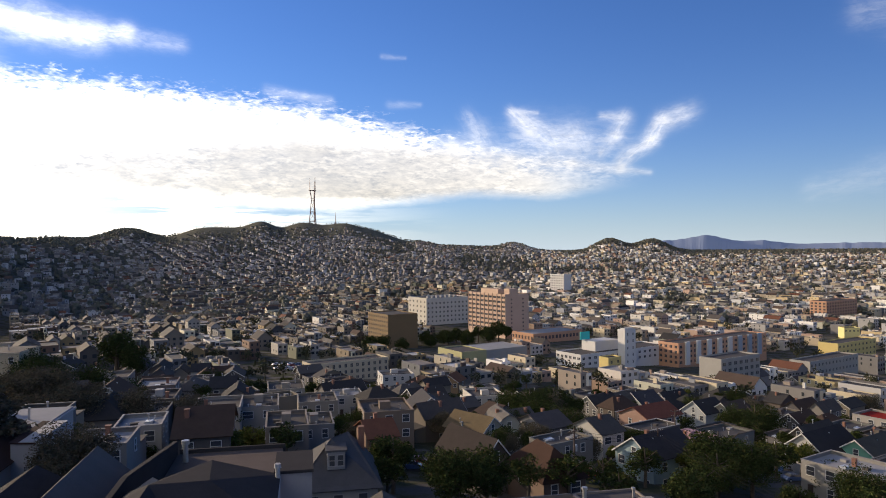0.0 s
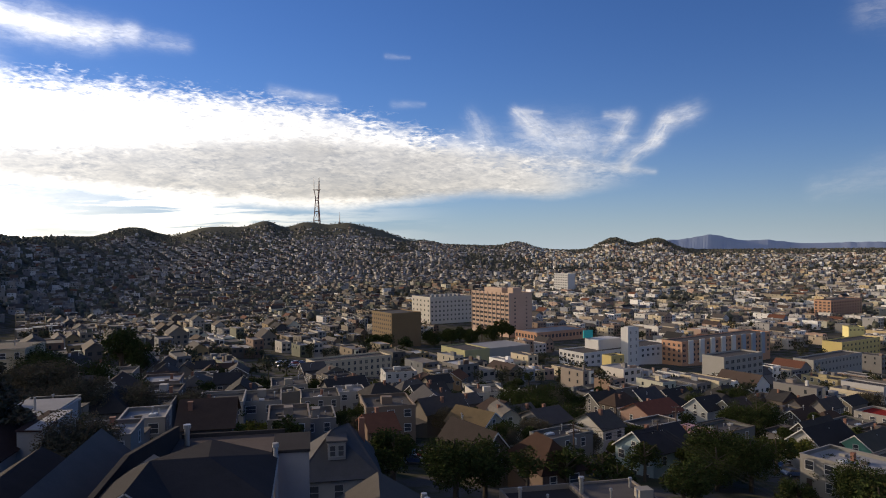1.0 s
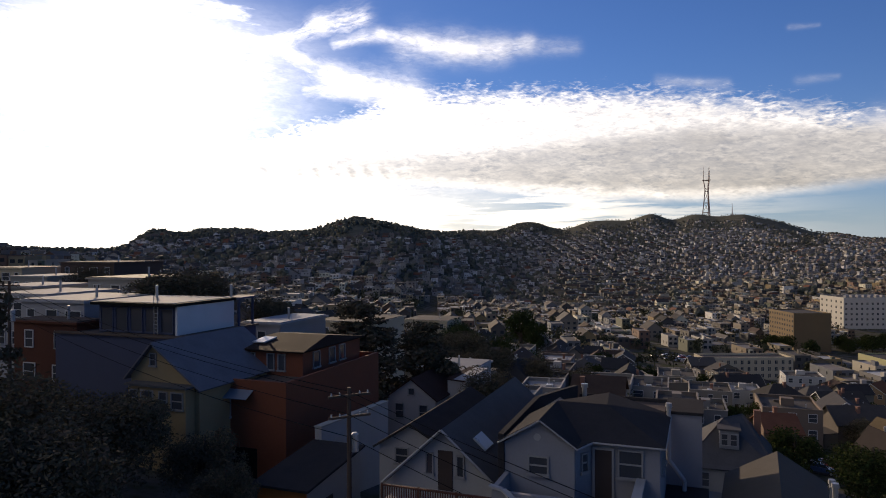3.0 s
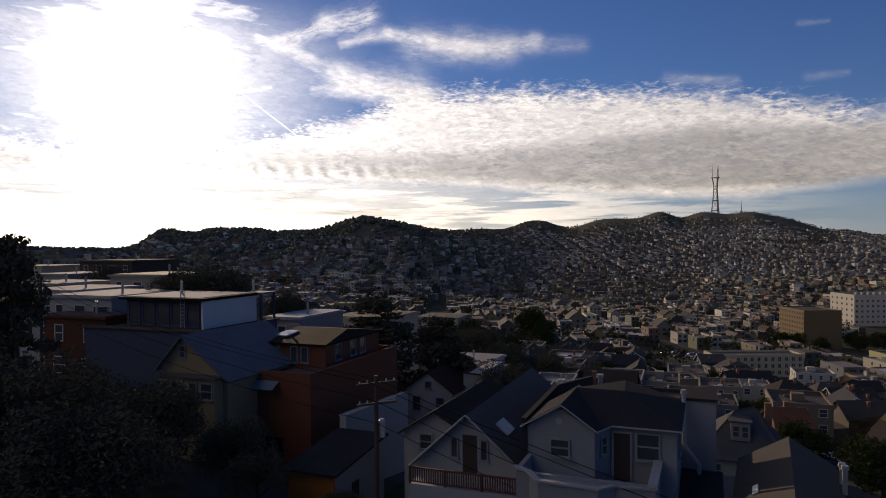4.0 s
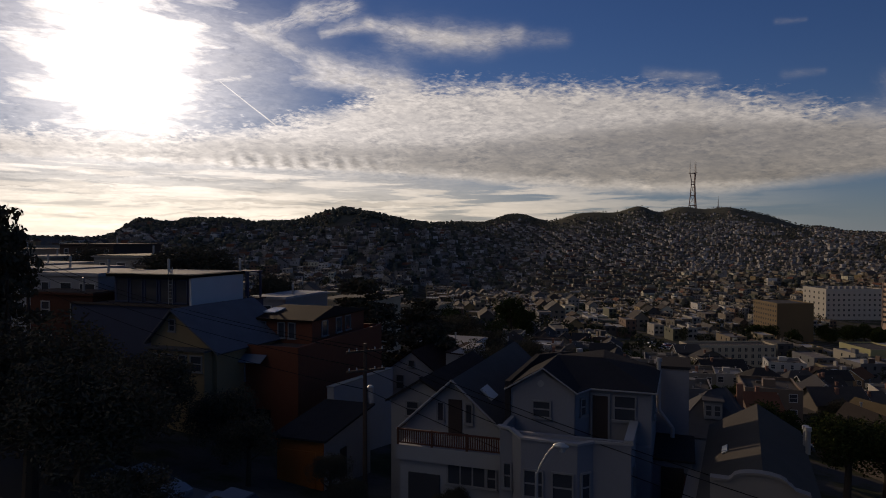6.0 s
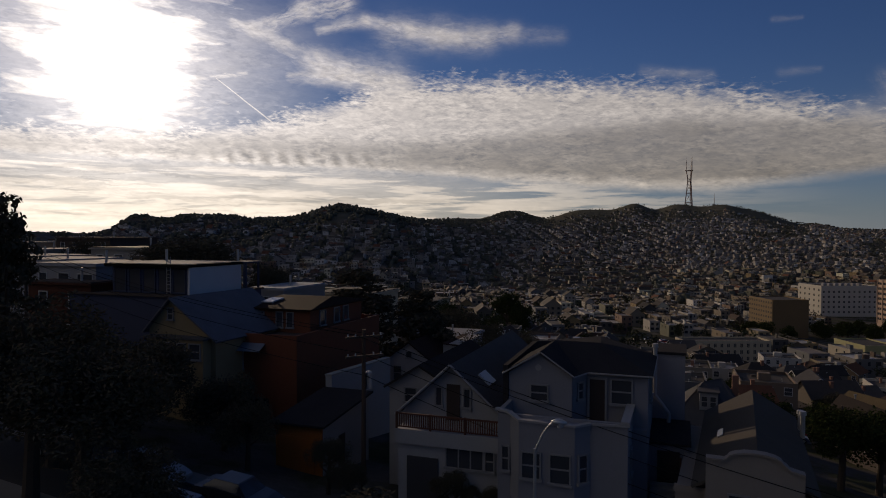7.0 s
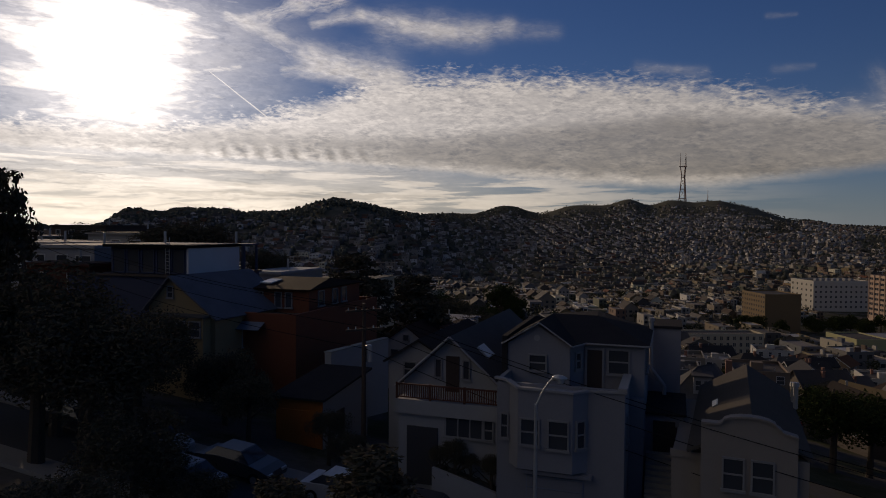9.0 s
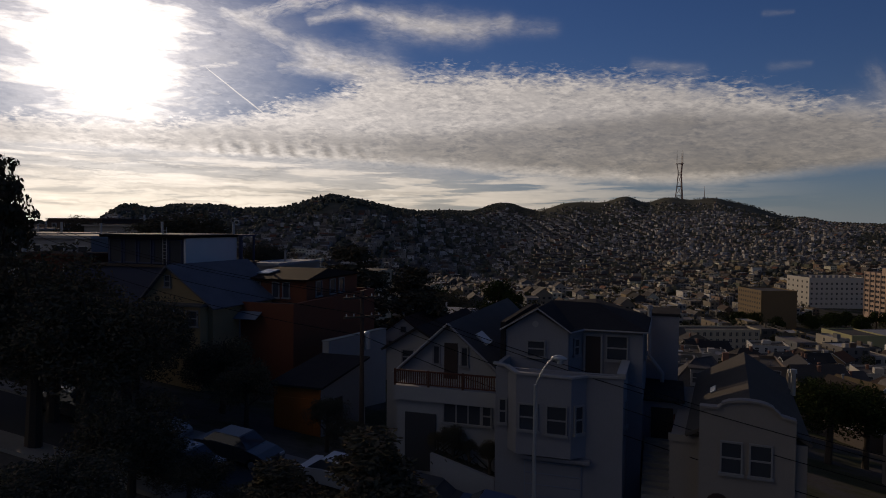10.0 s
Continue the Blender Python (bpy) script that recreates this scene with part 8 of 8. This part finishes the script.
def power_pole(x, y, height, turn, arms=2, lamp=False):
    z = land1(x, y)
    t = thing("utility_pole", pose(x, y, z, 0, 0, turn), "brown wooden utility pole with crossarms and insulators", "utility pole", "utility poles")
    m = Mesh()
    m.tube((0, 0, -0.3), (0, 0, height), 0.16, 0.11, 8)
    part("pole", m, POLE_WOOD, t)
    for k in range(arms):
        zc = height - 0.4 - 1.1 * k
        m = Mesh()
        m.box(-1.15, 1.15, -0.17, -0.07, zc - 0.06, zc + 0.06)
        arm = part("crossarm", m, POLE_WOOD, t)
        for q in (-1.0, -0.55, 0.55, 1.0):
            m = Mesh()
            m.tube((q, -0.12, zc + 0.06), (q, -0.12, zc + 0.2), 0.05, 0.035, 8)
            part("insulator", m, MAT["white_trim"], arm)
    m = Mesh()
    m.tube((0.32, 0, height - 3.4), (0.32, 0, height - 2.5), 0.2, None, 10)
    m.tube((0.32, 0, height - 2.5), (0.32, 0, height - 2.4), 0.2, 0.1, 10)
    part("transformer", m, GREY_METAL, t)
    return t


power_pole(*lot(-17.3, 33.0), 9.4, 60.0)
power_pole(16.8, 105.0, 9.5, 30.0)
power_pole(35.0, 124.9, 9.0, 30.0)
power_pole(-62.0, 30.0, 11.0, 20.0)
power_pole(52.0, 168.0, 9.0, 10.0)


def wire(name, a, b, sag, r, label, group):
    """A hanging wire between two places."""
    a, b = Vector(a), Vector(b)
    m = Mesh()
    n = 14
    pts = [a.lerp(b, k / n) - Vector((0, 0, sag * 4 * (k / n) * (1 - k / n))) for k in range(n + 1)]
    m.pipe(pts, r, 4)
    ob = part(name, m, BLACK)
    tagged(ob, label, "wire", group)


pz = land1(*lot(-17.3, 33.0)) + 9.4
for k, (dz, dv) in enumerate(((-0.2, 0.0), (-0.2, 0.9), (-1.3, 0.3), (-2.6, 0.0))):
    a = (*lot(-17.3, 33.0 - dv), pz + dz)
    b = (*lot(20.0, 24.5 - dv), -17.6 + dz)
    wire("wire", a, b, 0.9, 0.018, "black overhead wire above the street", "overhead wires")
    c = (-62.0, 30.0 - dv, land1(-62.0, 30.0) + 11.0 + dz)
    wire("wire", a, c, 0.8, 0.018, "black overhead wire above the street", "overhead wires")
for k in range(3):
    wire("wire", (16.8, 105.0, land1(16.8, 105.0) + 9.1 - 0.5 * k), (35.0, 124.9, land1(35.0, 124.9) + 8.6 - 0.5 * k), 0.7, 0.025, "black overhead wire on the slope", "overhead wires")
    wire("wire", (35.0, 124.9, land1(35.0, 124.9) + 8.6 - 0.5 * k), (33.0, 48.0, -24.0 - 0.5 * k), 1.0, 0.022, "black overhead wire on the slope", "overhead wires")


TYRE = surface("tyre", [(0.015, 0.015, 0.015)], rough=0.9, scale=3, bump=0)
CAR_PAINT = [surface("car_paint", [c], rough=0.3, scale=2, fine=20, grain=0.05, bump=0, spec=0.5) for c in ((0.3, 0.3, 0.31), (0.42, 0.42, 0.42), (0.05, 0.05, 0.055), (0.2, 0.22, 0.25), (0.25, 0.04, 0.03), (0.06, 0.1, 0.2))]
COLOUR_NAMES = ("silver", "white", "black", "grey", "dark red", "dark blue")


def car_parts():
    """Meshes of a parked saloon car, 4.3 m long, along x."""
    prof = [(-2.12, 0.35), (-2.15, 0.62), (-2.0, 0.88), (-1.3, 0.95), (-0.85, 1.0), (0.7, 0.98), (1.6, 0.85), (2.05, 0.7), (2.15, 0.5), (2.1, 0.32)]
    k = len(prof)
    body = Mesh()
    side = [(x, -0.87, z) for x, z in prof] + [(x, 0.87, z) for x, z in prof]
    body.solid(side, [tuple(range(k)), tuple(range(2 * k - 1, k - 1, -1))] + [(i, i + k, (i + 1) % k + k, (i + 1) % k) for i in range(k)])
    roof = Mesh()
    roof.solid([(-0.95, -0.62, 1.4), (0.35, -0.62, 1.42), (0.35, 0.62, 1.42), (-0.95, 0.62, 1.4), (-1.0, -0.64, 1.36), (0.42, -0.64, 1.38), (0.42, 0.64, 1.38), (-1.0, 0.64, 1.36)],
               [(0, 1, 2, 3), (0, 4, 5, 1), (1, 5, 6, 2), (2, 6, 7, 3), (3, 7, 4, 0)])
    cabin = Mesh()
    cabin.solid([(-1.55, -0.8, 0.94), (1.0, -0.8, 0.95), (1.0, 0.8, 0.95), (-1.55, 0.8, 0.94), (-1.0, -0.63, 1.37), (0.42, -0.63, 1.38), (0.42, 0.63, 1.38), (-1.0, 0.63, 1.37)],
                [(0, 1, 5, 4), (1, 2, 6, 5), (2, 3, 7, 6), (3, 0, 4, 7)])
    wheel = Mesh()
    wheel.tube((0, -0.1, 0), (0, 0.1, 0), 0.32, None, 14)
    rim = Mesh()
    rim.tube((0, -0.115, 0), (0, 0.115, 0), 0.19, None, 10)
    light = Mesh()
    light.box(-0.06, 0.06, -0.2, 0.2, -0.07, 0.07)
    return body, roof, cabin, wheel, rim, light


CAR = car_parts()
CAR_DATA = [(CAR[0].data("body", [p]), CAR[1].data("roof", [p])) for p in CAR_PAINT]
CABIN, WHEEL, RIM, LIGHT = CAR[2].data("cabin_glass", [MAT["glass"]]), CAR[3].data("tyre", [TYRE]), CAR[4].data("rim", [GREY_METAL]), CAR[5].data("headlight", [MAT["skylight"]])


def car(x, y, turn, colour, group="parked cars", lift=0.08):
    c, s = math.cos(radians(turn)), math.sin(radians(turn))
    z = land1(x, y) + lift
    slope = math.degrees(math.atan2(land1(x + c, y + s) - land1(x - c, y - s), 2))
    t = thing("car", pose(x, y, z, 0, -slope, turn), COLOUR_NAMES[colour] + " saloon car parked beside the kerb", "car", group)
    part("body", CAR_DATA[colour][0], None, t)
    part("roof", CAR_DATA[colour][1], None, t)
    part("cabin_glass", CABIN, None, t)
    for a in (-1.35, 1.38):
        for b in (-0.8, 0.8):
            w = part("wheel", WHEEL, None, t, at=pose(a, b, 0.32))
            part("rim", RIM, None, w)
    for b in (-0.6, 0.6):
        part("headlight", LIGHT, None, t, at=pose(2.08, b, 0.62))


for u, v, turn, colour in ((-14.8, 25.7, 12, 1), (-10.6, 25.7, 12, 2), (-20.6, 25.7, 12, 2), (-9.4, 21.6, 192, 2), (-26.0, 25.6, 12, 0), (-21.0, 21.6, 192, 3), (-31.0, 25.6, 12, 2), (-7.3, 25.7, 12, 5), (4.5, 25.7, 12, 0)):
    x, y = lot(u, v)
    car(x, y, turn, colour)
rng = random.Random(3)
for k in range(9):
    for v in (112.6, 118.4):
        u = -20 + 14 * k + rng.uniform(-3, 3)
        x, y = lot(u, v, 14.0)
        car(x, y, 14 + 180 * (v > 115), rng.randrange(6), "cars parked on the slope", 0.17)
for k in range(26):
    x, y = -100 + rng.uniform(0, 24), 345 + 5.2 * (k % 6) + rng.uniform(-1, 1)
    car(x + k * 0.4, y, rng.choice((33, 213)), rng.randrange(6), "cars in the parking lot", 0.05)
